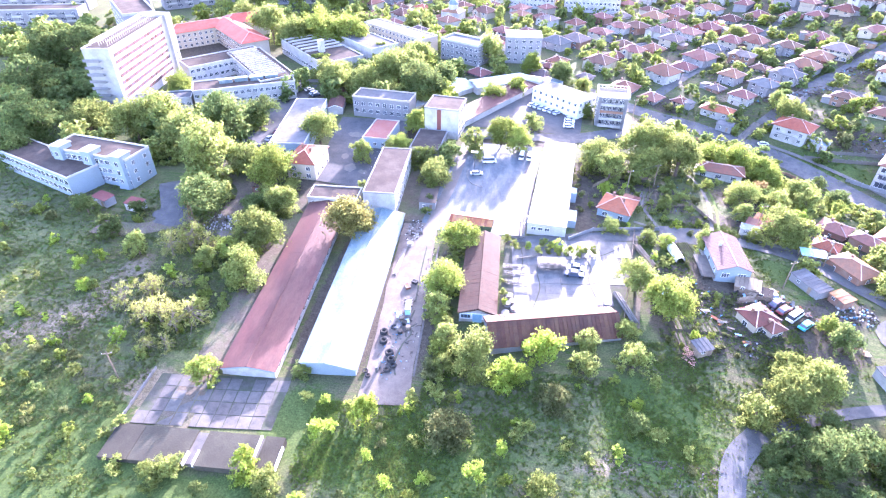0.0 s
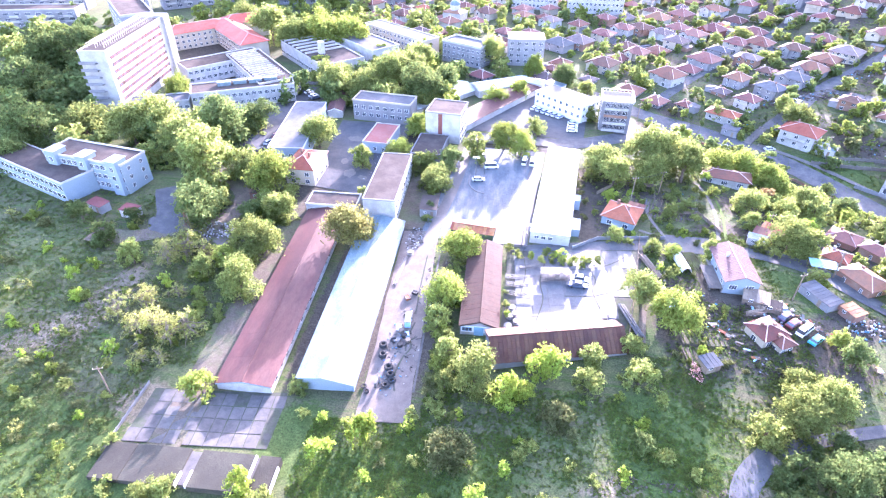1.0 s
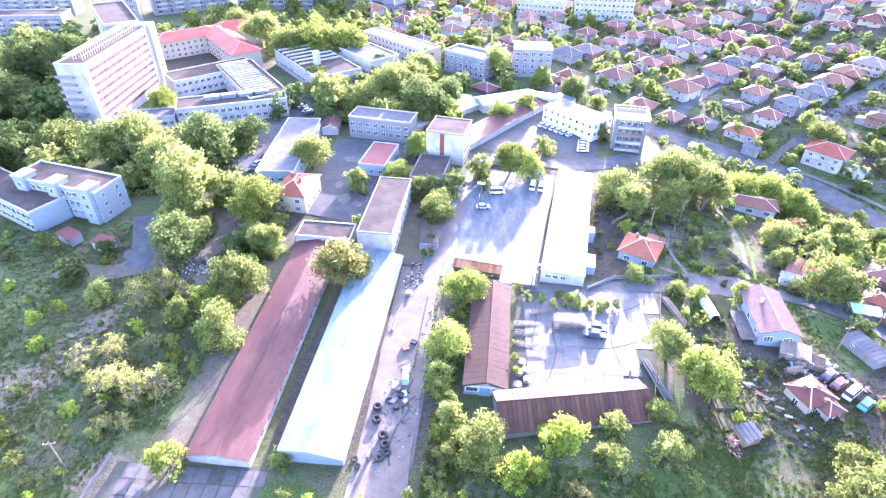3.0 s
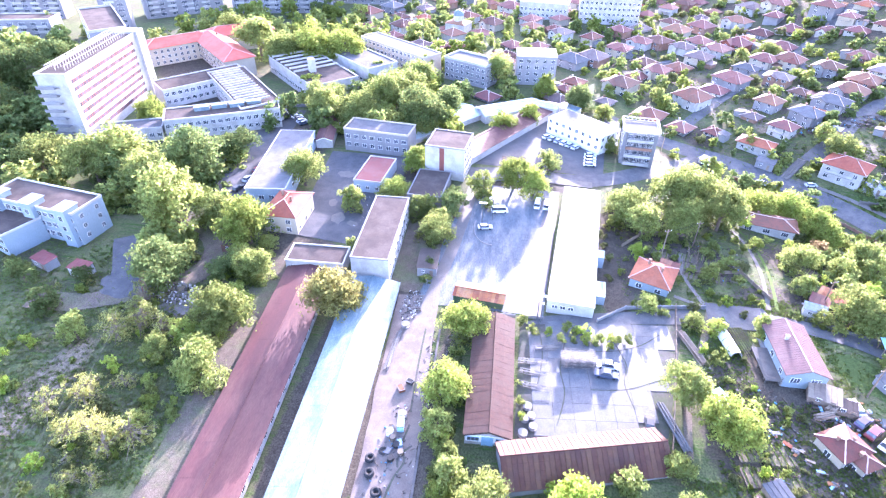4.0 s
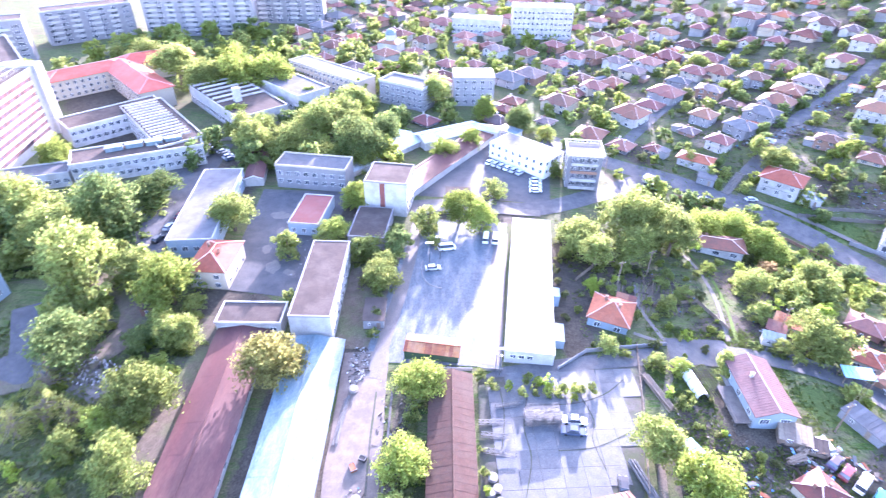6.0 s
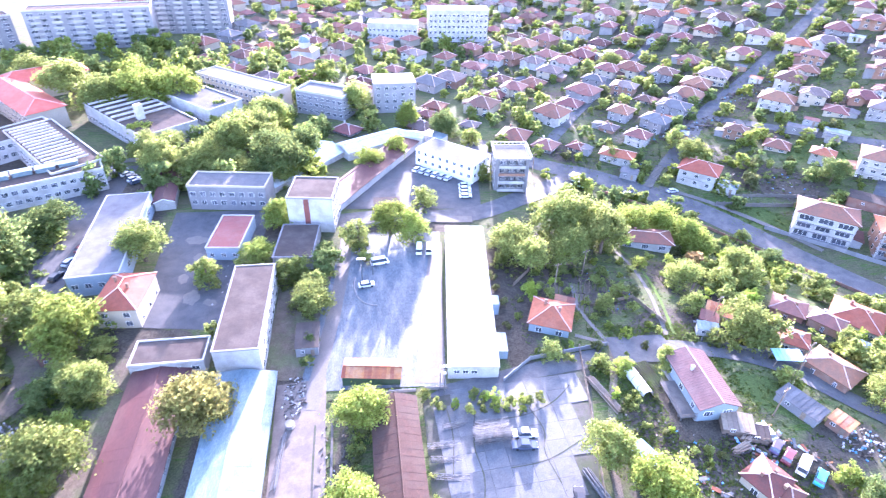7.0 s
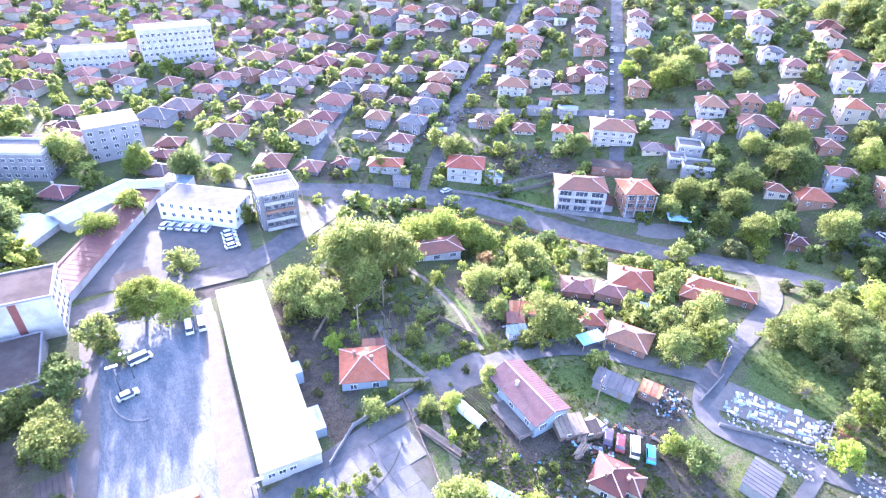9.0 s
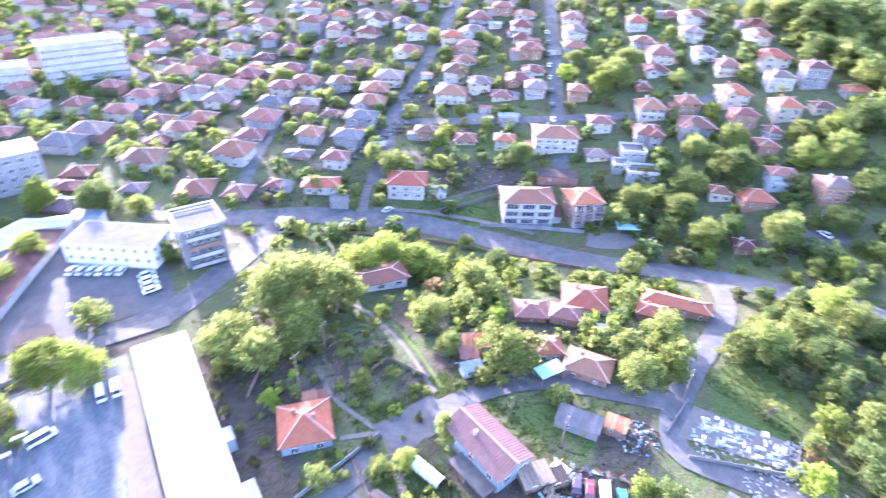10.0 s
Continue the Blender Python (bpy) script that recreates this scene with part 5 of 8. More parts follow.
house(-52.7, 374.1, -36, 10.8, 9.7, 1, TILE, PLASTER)
house(-63.2, 341.8, -36, 12.3, 8.7, 1, TILE, BRICK_WALL)
house(-53.6, 343.7, -31, 12.4, 11.5, 1, TILE, BRICK_WALL)
house(-45.1, 343.7, -40, 9.9, 8.4, 1, TILE, PLASTER)
house(-28.2, 384.9, -36, 12.5, 10.2, 2, TILE, PLASTER)
house(-43.5, 397.0, -36, 11.9, 8.9, 2, TILE, PLASTER)
house(-53.1, 446.5, -33, 13.4, 10.2, 2, TILE, GREY_WALL)
house(-19.5, 427.5, -36, 16.0, 12.0, 2, TILE_PINK, PLASTER)
house(-10.7, 459.3, -40, 13.2, 9.4, 2, TILE_PINK, GREY_WALL)
house(-14.4, 351.3, -36, 11.5, 8.8, 1, TILE_PINK, BRICK_WALL)
house(-28.7, 322.5, -31, 11.7, 9.6, 1, TILE_PINK, BRICK_WALL)
house(-16.2, 332.7, -36, 9.7, 7.6, 1, TILE_PINK, GREY_WALL)
house(-35.6, 459.2, -36, 13.2, 10.9, 1, TILE, GREY_WALL)
house(-5.6, 397.6, -31, 11.5, 10.5, 2, TILE_PINK, PLASTER)
house(-0.2, 351.3, -36, 10.3, 9.1, 1, TILE_PINK, PLASTER)

# ---- ground patches ----
COVER = []


def patch(name, cx, cy, rx, ry, rz, m, label, lift=0.07, seed=0, category="ground"):
    """An uneven spread of soil, gravel or mown grass lying on the land."""
    layer = {"dry_field": 0, "dirt": 0, "short_grass": 1, "dug_soil": 2}.get(m.name)
    if layer is not None:
        COVER.append((layer, cx, cy, rx, ry, radians(rz)))
        return
    g = Geo()
    n, rings = 36, 7
    c, s = math.cos(radians(rz)), math.sin(radians(rz))
    k = 0
    for j in range(rings + 1):
        for i in range(n):
            a = i * math.tau / n
            w = 1 + 0.33 * noise.noise(Vector((math.cos(a) * 1.6 + seed * 7.1, math.sin(a) * 1.6, seed * 3.3))) + 0.16 * noise.noise(Vector((math.cos(a) * 5 + seed, math.sin(a) * 5, 1.0)))
            u, v = math.cos(a) * rx * w * j / rings, math.sin(a) * ry * w * j / rings
            x, y = cx + u * c - v * s, cy + u * s + v * c
            g.v.append((x, y, ground(x, y) + lift * (1 if j < rings else -0.5)))
    for j in range(rings):
        for i in range(n):
            g.f.append((j * n + i, (j + 1) * n + i, (j + 1) * n + (i + 1) % n, j * n + (i + 1) % n))
            g.s.append(0)
    structure(name, g, m, label, category)


MOWN = mat("short_grass", (0.075, 0.125, 0.025), (0.10, 0.15, 0.035), 0.6, 0.95, bump=0.06, fine=4.0, stain=(0.06, 0.075, 0.03), amount=0.6, wide=0.2)
DRY = mat("dry_field", (0.145, 0.115, 0.085), (0.105, 0.09, 0.062), 0.5, 0.95, bump=0.08, fine=4.0, stain=(0.07, 0.085, 0.032), amount=0.8, wide=0.16)
PALE = mat("pale_gravel", (0.147, 0.136, 0.126), (0.119, 0.111, 0.104), 0.7, 0.9, bump=0.03, fine=7.0, stain=(0.140, 0.130, 0.115), amount=0.5, wide=0.25)

patch("ground_dry_meadow", -98, 95, 17, 4.5, 88, DRY, "pale dry trampled meadow ground", seed=1)
patch("ground_dry_meadow", -104, 84, 12, 5, 40, DRY, "pale dry trampled meadow ground", seed=2)
patch("ground_rubble", -86, 128, 8, 4, -30, PALE, "pale rubble beside the dirt road", seed=3)
patch("ground_bare_bank", -72, 66, 5, 9, 0, DIRT, "bare reddish earth beside the slabs", 0.09, 4)
patch("ground_mown", 32, 74, 10, 12, 10, MOWN, "bright green short grass", seed=5)
patch("ground_mown", -14, 60, 18, 9, 5, MOWN, "bright green short grass", seed=6)
# this grass patch also carries some of the corner's shade in its colour
patch("ground_mown", -92, 56, 22, 12, 0, MOWN, "dark green meadow grass, partly standing in for shade", seed=25)
patch("ground_mown", -38, 66, 7, 9, 0, MOWN, "bright green short grass", seed=7)
patch("ground_trampled", 40, 66, 9, 3.5, 10, DRY, "trampled bare corner beside the lane", 0.09, 8)
patch("ground_garden", 44, 104, 9, 12, 10, SOIL, "dark dug garden soil", seed=9)
patch("ground_garden", 48, 122, 8, 9, 0, SOIL, "dark dug garden soil", seed=10)
patch("ground_garden", 30, 176, 12, 11, -20, SOIL, "dark dug orchard soil under trees", seed=11)
patch("ground_garden", 46, 164, 10, 9, -20, SOIL, "dark dug vegetable plots", seed=12)
patch("ground_garden", 26, 160, 7, 14, -8, SOIL, "dark bare earth beside the depot hall", seed=13)
patch("ground_garden", 76, 168, 12, 9, -35, SOIL, "dark dug garden soil", seed=14)
patch("ground_garden", 66, 106, 8, 10, 30, SOIL, "dark oily earth where cars stand", seed=15)
patch("ground_court", 80, 113, 9, 5, 20, SOIL, "bare dusty forecourt with parked cars", seed=24)
patch("ground_lawn", 73, 126, 8, 5, -40, MOWN, "green grass beside the lane", seed=16)
patch("ground_lawn", 115, 104, 14, 9, 20, MOWN, "green grass bank beside the side road", seed=17)
patch("ground_lawn", 122, 212, 16, 5, -48, MOWN, "green terrace slope above the road", seed=18)
patch("ground_terrace", 138, 226, 17, 9, -44, SOIL, "dark terraced garden on the hillside", seed=19)
patch("ground_terrace", 160, 238, 13, 7, -44, MOWN, "green terraced garden on the hillside", seed=20)
patch("ground_court", 152, 172, 9, 5, -40, PALE, "pale concrete forecourt beside the road", seed=21)
patch("ground_court", 195, 128, 17, 6, -30, ROADWAY, "grey asphalt forecourt beside the road", seed=22)
patch("ground_bank", 46, 236, 7, 4, -30, DIRT, "bare earth beside the apartment block", 0.2, 23)
for k in range(90):
    gx, gy = 40 + (k * 37.3) % 240, 246 + (k * 61.7) % 250
    patch("ground_plot", gx, gy, 7 + k % 4, 5 + k % 3, -44, (SOIL, SOIL, MOWN, DIRT, SOIL)[k % 5], "small garden plot between hillside houses", 0.10, 30 + k)

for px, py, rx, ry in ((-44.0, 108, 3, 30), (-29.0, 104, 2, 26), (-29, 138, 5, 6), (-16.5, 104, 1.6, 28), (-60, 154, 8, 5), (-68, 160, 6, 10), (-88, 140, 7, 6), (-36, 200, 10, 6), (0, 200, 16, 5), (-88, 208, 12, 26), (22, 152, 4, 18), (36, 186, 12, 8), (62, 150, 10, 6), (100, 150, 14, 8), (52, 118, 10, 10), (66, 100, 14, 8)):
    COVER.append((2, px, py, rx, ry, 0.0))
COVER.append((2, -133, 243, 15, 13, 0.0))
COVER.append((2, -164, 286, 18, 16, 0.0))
COVER.append((0, 30, 65.4, 15, 1.7, 0.19))
# lush grass tone that darkens the meadow's near left, standing in for tree shade
for px, py, rx, ry in ((-88, 50, 18, 8), (-66, 46, 16, 7), (-78, 60, 7, 6), (-100, 62, 12, 8), (-46, 48, 10, 4), (-82, 36, 40, 8)):
    COVER.append((1, px, py, rx, ry, 0.0))
COVER.append((2, 130, 350, 150, 110, 0.0))
COVER.append((2, 20, 480, 180, 130, 0.0))

# the weights of dry, lush and dug ground on the land
co = np.empty(len(LAND[0].data.vertices) * 3, dtype=np.float32)
LAND[0].data.vertices.foreach_get("co", co)
co = co.reshape(-1, 3)
weight = np.zeros((len(co), 4), dtype=np.float32)
weight[:, 3] = 1
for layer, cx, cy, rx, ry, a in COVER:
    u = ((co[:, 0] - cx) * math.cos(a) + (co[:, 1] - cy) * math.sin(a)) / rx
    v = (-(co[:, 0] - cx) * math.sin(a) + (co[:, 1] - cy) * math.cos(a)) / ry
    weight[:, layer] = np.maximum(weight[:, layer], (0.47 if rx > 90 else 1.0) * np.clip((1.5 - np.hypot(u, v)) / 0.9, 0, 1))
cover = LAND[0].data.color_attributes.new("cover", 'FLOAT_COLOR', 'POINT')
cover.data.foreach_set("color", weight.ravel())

way("road_institute", [(-112.5, 150), (-107, 141), (-103, 134), (-101, 127)], 7.0, ROADWAY, "worn asphalt drive to the institute", 0.19)
patch("ground_junction", -100, 131, 8, 6, 0, ROADWAY, "worn bare junction of two lanes", 0.2, 70)
# streets up the hill
way("road_street", [(160, 203), (170, 213), (205, 251), (255, 305), (300, 352)], 6.0, ROADWAY, "narrow hillside street between houses")
way("road_street", [(103, 243), (120, 262), (142, 288), (184, 320), (223, 351), (280, 400)], 6.5, ROADWAY, "narrow hillside street between houses")
way("road_street", [(126, 290), (156, 264), (191, 228), (214, 206), (246, 190)], 5.0, ROADWAY, "cross street on the hillside")
way("road_street", [(60, 262), (92, 306), (132, 356), (176, 410)], 5.0, ROADWAY, "narrow hillside street between houses")
way("path_garden", [(58.5, 146), (61.5, 162), (62, 176), (60, 186)], 1.0, PALE, "pale trodden garden path", 0.13)
way("path_garden", [(60.5, 146), (63.5, 162), (64.2, 176), (62.5, 186)], 0.8, MOWN, "green strip beside the garden path", 0.13)
way("path_garden", [(44, 142), (42, 150), (40.5, 158), (42, 168)], 1.0, PALE, "pale trodden garden path", 0.13)
way("path_garden", [(36.5, 147.5), (44, 143.5)], 1.1, PALE, "pale concrete garden path", 0.15)
way("path_field", [(44, 143), (41, 134), (37, 124), (33, 112), (31, 100)], 1.6, DIRT, "dirt path beside the concrete yard", 0.13)
way("pavement_entrance", [(-18, 202.6), (0, 203.6), (20, 202.6)], 4.0, PALE, "pale concrete apron at the depot entrance", 0.24)
way("path_wall", [(96, 232), (110, 221), (124, 205), (134, 190)], 1.8, PALE, "pale kerbed footway along the road", 0.24)

# ---- concrete yards of single slabs ----
def inside(x, y, poly):
    hit = False
    for (ax, ay), (bx, by) in zip(poly, poly[1:] + poly[:1]):
        if (ay > y) != (by > y) and x < (bx - ax) * (y - ay) / (by - ay) + ax:
            hit = not hit
    return hit


def slab_field(name, corners, rz, w, h, m, under, label, skip=0.0, seed=1, lift=0.16, gap=0.06):
    """Square slabs in rows, one by one, on the ground between these corners."""
    g = Geo()
    drape(g, corners, 0.10)
    base = structure(name, g, under, label, "pavement")
    r = random.Random(seed)
    q = Geo()
    q.box(-w / 2 + gap, w / 2 - gap, -h / 2 + gap, h / 2 - gap, -0.2, 0)
    shape = q.mesh("slab", m)
    c, s = math.cos(radians(rz)), math.sin(radians(rz))
    ox, oy = corners[0]
    n = 16
    for j in range(-n, n):
        for i in range(-n, n):
            u, v = (i + 0.5) * w, (j + 0.5) * h
            x, y = ox + u * c - v * s, oy + u * s + v * c
            if not all(inside(x + a * c - b * s, y + a * s + b * c, corners) for a in (-w * 0.42, w * 0.42) for b in (-h * 0.42, h * 0.42)) or r.random() < skip:
                continue
            zx = (ground(x + 1.5, y) - ground(x - 1.5, y)) / 3
            zy = (ground(x, y + 1.5) - ground(x, y - 1.5)) / 3
            put("slab", shape, base, pose(x, y, ground(x, y) + lift + r.uniform(-0.015, 0.015), math.degrees(zy) + r.uniform(-0.3, 0.3), -math.degrees(zx) + r.uniform(-0.3, 0.3), rz + r.uniform(-0.4, 0.4)))
    return base


YARD_SLAB = mat("pale_yard_slab", (0.112, 0.114, 0.116), (0.083, 0.087, 0.094), 0.5, 0.62, bump=0.01, fine=5.0, vary=0.10, stain=(0.083, 0.092, 0.106), amount=0.65, wide=0.14, spec=0.16, grain=0.22)
JOINT = mat("joint_grit", (0.085, 0.08, 0.075), (0.06, 0.06, 0.05), 0.8, 0.95, fine=6.0, stain=(0.05, 0.07, 0.03), amount=0.6, wide=0.3)
slab_field("pavement_slabs", [(-70.5, 60.2), (-42.6, 63.2), (-43.6, 77.3), (-71.2, 73.4)], 6.0, 2.6, 3.3, SLAB_MAT, JOINT, "old concrete slabs with weeds in the joints", 0.02, 2, gap=0.11)
slab_field("pavement_truck_yard", [(-0.6, 97.0), (28.0, 104.0), (36.5, 137.0), (-0.8, 132.5)], 4.0, 4.0, 4.0, YARD_SLAB, JOINT, "pale cracked concrete yard for stored girders", 0.0, 3, lift=0.2, gap=0.022)
g = Geo()
for line in (((30.5, 132), (26, 128), (20, 125.4), (13, 124.6)), ((20.6, 127), (22.2, 121), (21.2, 116), (23.0, 108)), ((9.4, 127), (8.2, 119), (9.0, 112), (7.4, 104)), ((3.6, 131), (4.4, 122), (3.4, 113)), ((28.5, 118), (21, 114.5), (12, 113.6))):
    strip(g, line, 0.28, 0.222, 0, 0.8)
structure("yard_cracks", g, JOINT, "dark ragged cracks across the concrete yard", "cracks")
# ---- yard things ----
PAINTS = {}


def paint(name, c):
    if name not in PAINTS:
        PAINTS[name] = mat("car_paint_" + name, c, tuple(v * 0.93 for v in c), 0.8, 0.3, fine=5.0, spec=0.6)
    return PAINTS[name]


CAR_PROTO = {}


def car(x, y, rz, colour, rgb, style="car", group="parked cars"):
    """A car along its x: body, cabin with glass, four wheels, lamps."""
    key = (style, colour)
    z = ground(x, y) + 0.2
    m = pose(x, y, z, 0, 0, rz)
    if key in CAR_PROTO:
        copy_thing(CAR_PROTO[key], m)
        return
    long, high, hood, tail = {"car": (4.2, 1.42, 0.95, 0.75), "van": (5.0, 2.1, 0.55, 0.1), "pickup": (4.9, 1.7, 1.15, 1.7)}[style]
    ob = thing("van" if style == "van" else style, x, y, z, rz, "%s %s parked on the ground" % (colour, {"car": "hatchback car", "van": "delivery van", "pickup": "pickup car"}[style]), style if style != "pickup" else "car", group)
    p = paint(colour, rgb)
    w = 0.86
    belt = 0.85 if style != "van" else 1.1
    g = Geo()
    a = long / 2
    side = [(-a, 0.30), (a, 0.30), (a + 0.02, 0.62), (a - 0.10, belt - 0.08), (a - hood, belt), (-a + tail * 0.3, belt), (-a - 0.02, 0.75)]
    n = len(side)
    g.solid([(u, s, v) for s in (-w, w) for u, v in side], [tuple(range(n)), tuple(reversed(range(n, 2 * n)))] + [(i + n, (i + 1) % n + n, (i + 1) % n, i) for i in range(n)])
    body = part("body", g, p, ob)
    g = Geo()
    f0, f1, r0, r1 = a - hood, a - hood - 0.6, -a + tail, -a + tail * 0.55
    if style == "van":
        f1, r0, r1 = a - hood - 0.35, -a + 0.12, -a + 0.05
    low = [(f0, -w + 0.03), (f0, w - 0.03), (r1, w - 0.03), (r1, -w + 0.03)]
    top = [(f1, -w + 0.16), (f1, w - 0.16), (r0, w - 0.16), (r0, -w + 0.16)]
    g.solid([(u, v, belt + 0.004) for u, v in low] + [(u, v, high - 0.05) for u, v in top], [(0, 1, 5, 4), (1, 2, 6, 5), (2, 3, 7, 6), (3, 0, 4, 7)])
    cabin = part("glazing", g, GLASS, ob, "dark tinted glass")
    g = Geo()
    g.solid([(u, v, high - 0.05) for u, v in top] + [(u * 0.97, v * 0.93, high) for u, v in top], [(4, 5, 6, 7), (0, 1, 5, 4), (1, 2, 6, 5), (2, 3, 7, 6), (3, 0, 4, 7)])
    part("roof", g, p, ob)
    for sx in (-1, 1):
        for sy in (-1, 1):
            g = Geo()
            g.tube((sx * long * 0.31, sy * (w - 0.2), 0.31), (sx * long * 0.31, sy * (w + 0.01), 0.31), 0.31, 0.31, 12, 0)
            wheel = part("wheel", g, DARK, ob)
        g = Geo()
        for sy in (-1, 1):
            g.box(sx * (a + 0.0) - 0.05, sx * (a + 0.0) + 0.03, sy * 0.6 - 0.16, sy * 0.6 + 0.16, 0.62, 0.74)
        part("lamps", g, WHITE if sx > 0 else BRICK_WALL, ob)
    CAR_PROTO[key] = ob


car(18.2, 120.4, -4, "white", (0.75, 0.76, 0.78), "pickup")
car(17.6, 117.8, -4, "dark blue", (0.05, 0.07, 0.12), "pickup")
car(24.7, 105.9, 82, "black", (0.03, 0.03, 0.035), "pickup")
car(65.4, 116.4, 98, "white", (0.75, 0.76, 0.78))
car(65.4, 113.0, 40, "dark violet", (0.07, 0.05, 0.10))
car(66.4, 110.8, 40, "dark red", (0.16, 0.03, 0.035))
car(68.2, 108.8, 42, "white", (0.75, 0.76, 0.78), "van")
car(69.8, 106.2, 42, "turquoise", (0.05, 0.40, 0.46))
car(-9.1, 180.6, 12, "white", (0.75, 0.76, 0.78), "van")
car(-12.7, 171.0, 10, "silver", (0.45, 0.47, 0.50))
car(2.2, 186.2, 84, "white", (0.75, 0.76, 0.78), "van")
car(5.0, 186.0, 84, "white", (0.75, 0.76, 0.78), "van")
for i in range(6):
    car(4.9 + i * 2.12, 236.9 - i * 1.38, 52, "silver" if i % 3 else "white", (0.45, 0.47, 0.50) if i % 3 else (0.75, 0.76, 0.78))
for i in range(4):
    car(20.6 - i * 0.25, 224.8 - i * 2.6, 4, "white" if i % 2 else "silver", (0.75, 0.76, 0.78) if i % 2 else (0.45, 0.47, 0.50))
car(63.7, 231.5, -30, "pale green", (0.40, 0.55, 0.40), "van")
car(82.5, 227.5, -40, "white", (0.75, 0.76, 0.78))
car(99.5, 228.4, 8, "silver", (0.45, 0.47, 0.50))
for i in range(7):
    car(-100.5 + i * 1.7, 244.2 - i * 1.95, 46, ("black", "silver", "dark blue", "white")[i % 4], ((0.03, 0.03, 0.035), (0.45, 0.47, 0.50), (0.05, 0.07, 0.12), (0.75, 0.76, 0.78))[i % 4])
for i in range(5):
    car(-93.5 + i * 0.6, 180.0 + i * 6.5, 75, ("black", "silver", "dark red", "white", "dark blue")[i], ((0.03, 0.03, 0.035), (0.45, 0.47, 0.50), (0.16, 0.03, 0.035), (0.75, 0.76, 0.78), (0.05, 0.07, 0.12))[i])
for i in range(9):
    t = 0.1 + i * 0.09
    car(170 + t * 80, 216 + t * 88, 48, ("silver", "white", "dark blue", "black")[i % 4], ((0.45, 0.47, 0.50), (0.75, 0.76, 0.78), (0.05, 0.07, 0.12), (0.03, 0.03, 0.035))[i % 4])
car(206, 130, 20, "white", (0.75, 0.76, 0.78), "van")
car(199, 126, 70, "white", (0.75, 0.76, 0.78))
car(190, 131, 10, "turquoise", (0.05, 0.40, 0.46))


def lattice(x, y, rz, length, stack, label="galvanised lattice girder lying on the concrete"):
    """A triangulated steel mast section lying flat."""
    for k in range(stack):
        ob = thing("lattice_girder", x + 0.3 * math.sin(k * 2.1), y + (k % 3) * 0.95 - 0.9 * (stack > 1), ground(x, y) + 0.22 + 0.85 * (k // 3), rz + 3 * math.sin(k * 1.7), label, "girder", "stacked lattice girders")
        a, b = -length / 2, length / 2
        for yy, zz in ((-0.38, 0.06), (0.38, 0.06), (-0.38, 0.74), (0.38, 0.74)):
            g = Geo()
            g.tube((a, yy, zz), (b, yy, zz), 0.06, 0.06, 4)
            part("chord", g, STEEL, ob)
        n = int(length / 0.9)
        g = Geo()
        for i in range(n):
            x0, x1 = a + length * i / n, a + length * (i + 1) / n
            up = i % 2
            for yy in (-0.38, 0.38):
                g.tube((x0, yy, 0.74 if up else 0.06), (x1, yy, 0.06 if up else 0.74), 0.035, 0.035, 4)
            for zz in (0.06, 0.74):
                g.tube((x0, -0.38 if up else 0.38, zz), (x1, 0.38 if up else -0.38, zz), 0.035, 0.035, 4)
        tagged(part("bracing", g, STEEL, ob), kind="stuff")


lattice(5.6, 124.3, 12, 6.0, 1)
lattice(12.2, 124.0, 2, 7.0, 2)
lattice(12.0, 120.6, 4, 7.4, 9)
lattice(2.4, 119.8, 2, 6.5, 1)
lattice(3.2, 112.8, -9, 6.5, 1)
lattice(2.6, 116.6, -5, 6.0, 1)


def spool(x, y, r, flat=True, m=None, label="pale wooden cable drum lying on its side"):
    ob = thing("cable_drum", x, y, ground(x, y) + 0.22, 0, label, "cable drum", "cable drums")
    for z in (0.0, 0.75):
        g = Geo()
        g.tube((0, 0, z), (0, 0, z + 0.10), r, r, 20)
        part("flange", g, m or CONCRETE, ob)
    g = Geo()
    g.tube((0, 0, 0.104), (0, 0, 0.746), r * 0.5, r * 0.5, 14)
    part("core", g, WOOD, ob)


for sx, sy, sr in ((1.6, 107.6, 0.9), (1.2, 104.6, 0.85), (0.9, 101.2, 0.95), (2.8, 102.9, 0.8), (2.4, 105.4, 0.8)):
    spool(sx, sy, sr)
spool(-27.6, 128.5, 1.0, label="pale cable drum beside the barn")
spool(-22.9, 103.0, 0.9, label="pale cable drum on the lane")


def tyre_stack(x, y, count, r=0.75):
    ob = thing("tyre_stack", x, y, ground(x, y) + 0.16, 0, "stack of worn black tyres on the dusty lane", "tyres", "tyres on the lane")
    n, q = 14, 6
    for k in range(count):
        g = Geo()
        for i in range(n):
            a = i * math.tau / n
            for j in range(q):
                b = j * math.tau / q
                d = r * 0.72 + r * 0.28 * math.cos(b)
                g.v.append((math.cos(a) * d, math.sin(a) * d, 0.17 + 0.16 * math.sin(b)))
        for i in range(n):
            for j in range(q):
                g.f.append((i * q + j, ((i + 1) % n) * q + j, ((i + 1) % n) * q + (j + 1) % q, i * q + (j + 1) % q))
                g.s.append(0)
        part("tyre", g, DARK, ob, "", pose(0.06 * math.sin(k * 2 + x), 0.06 * math.cos(k * 3), 0.33 * k))


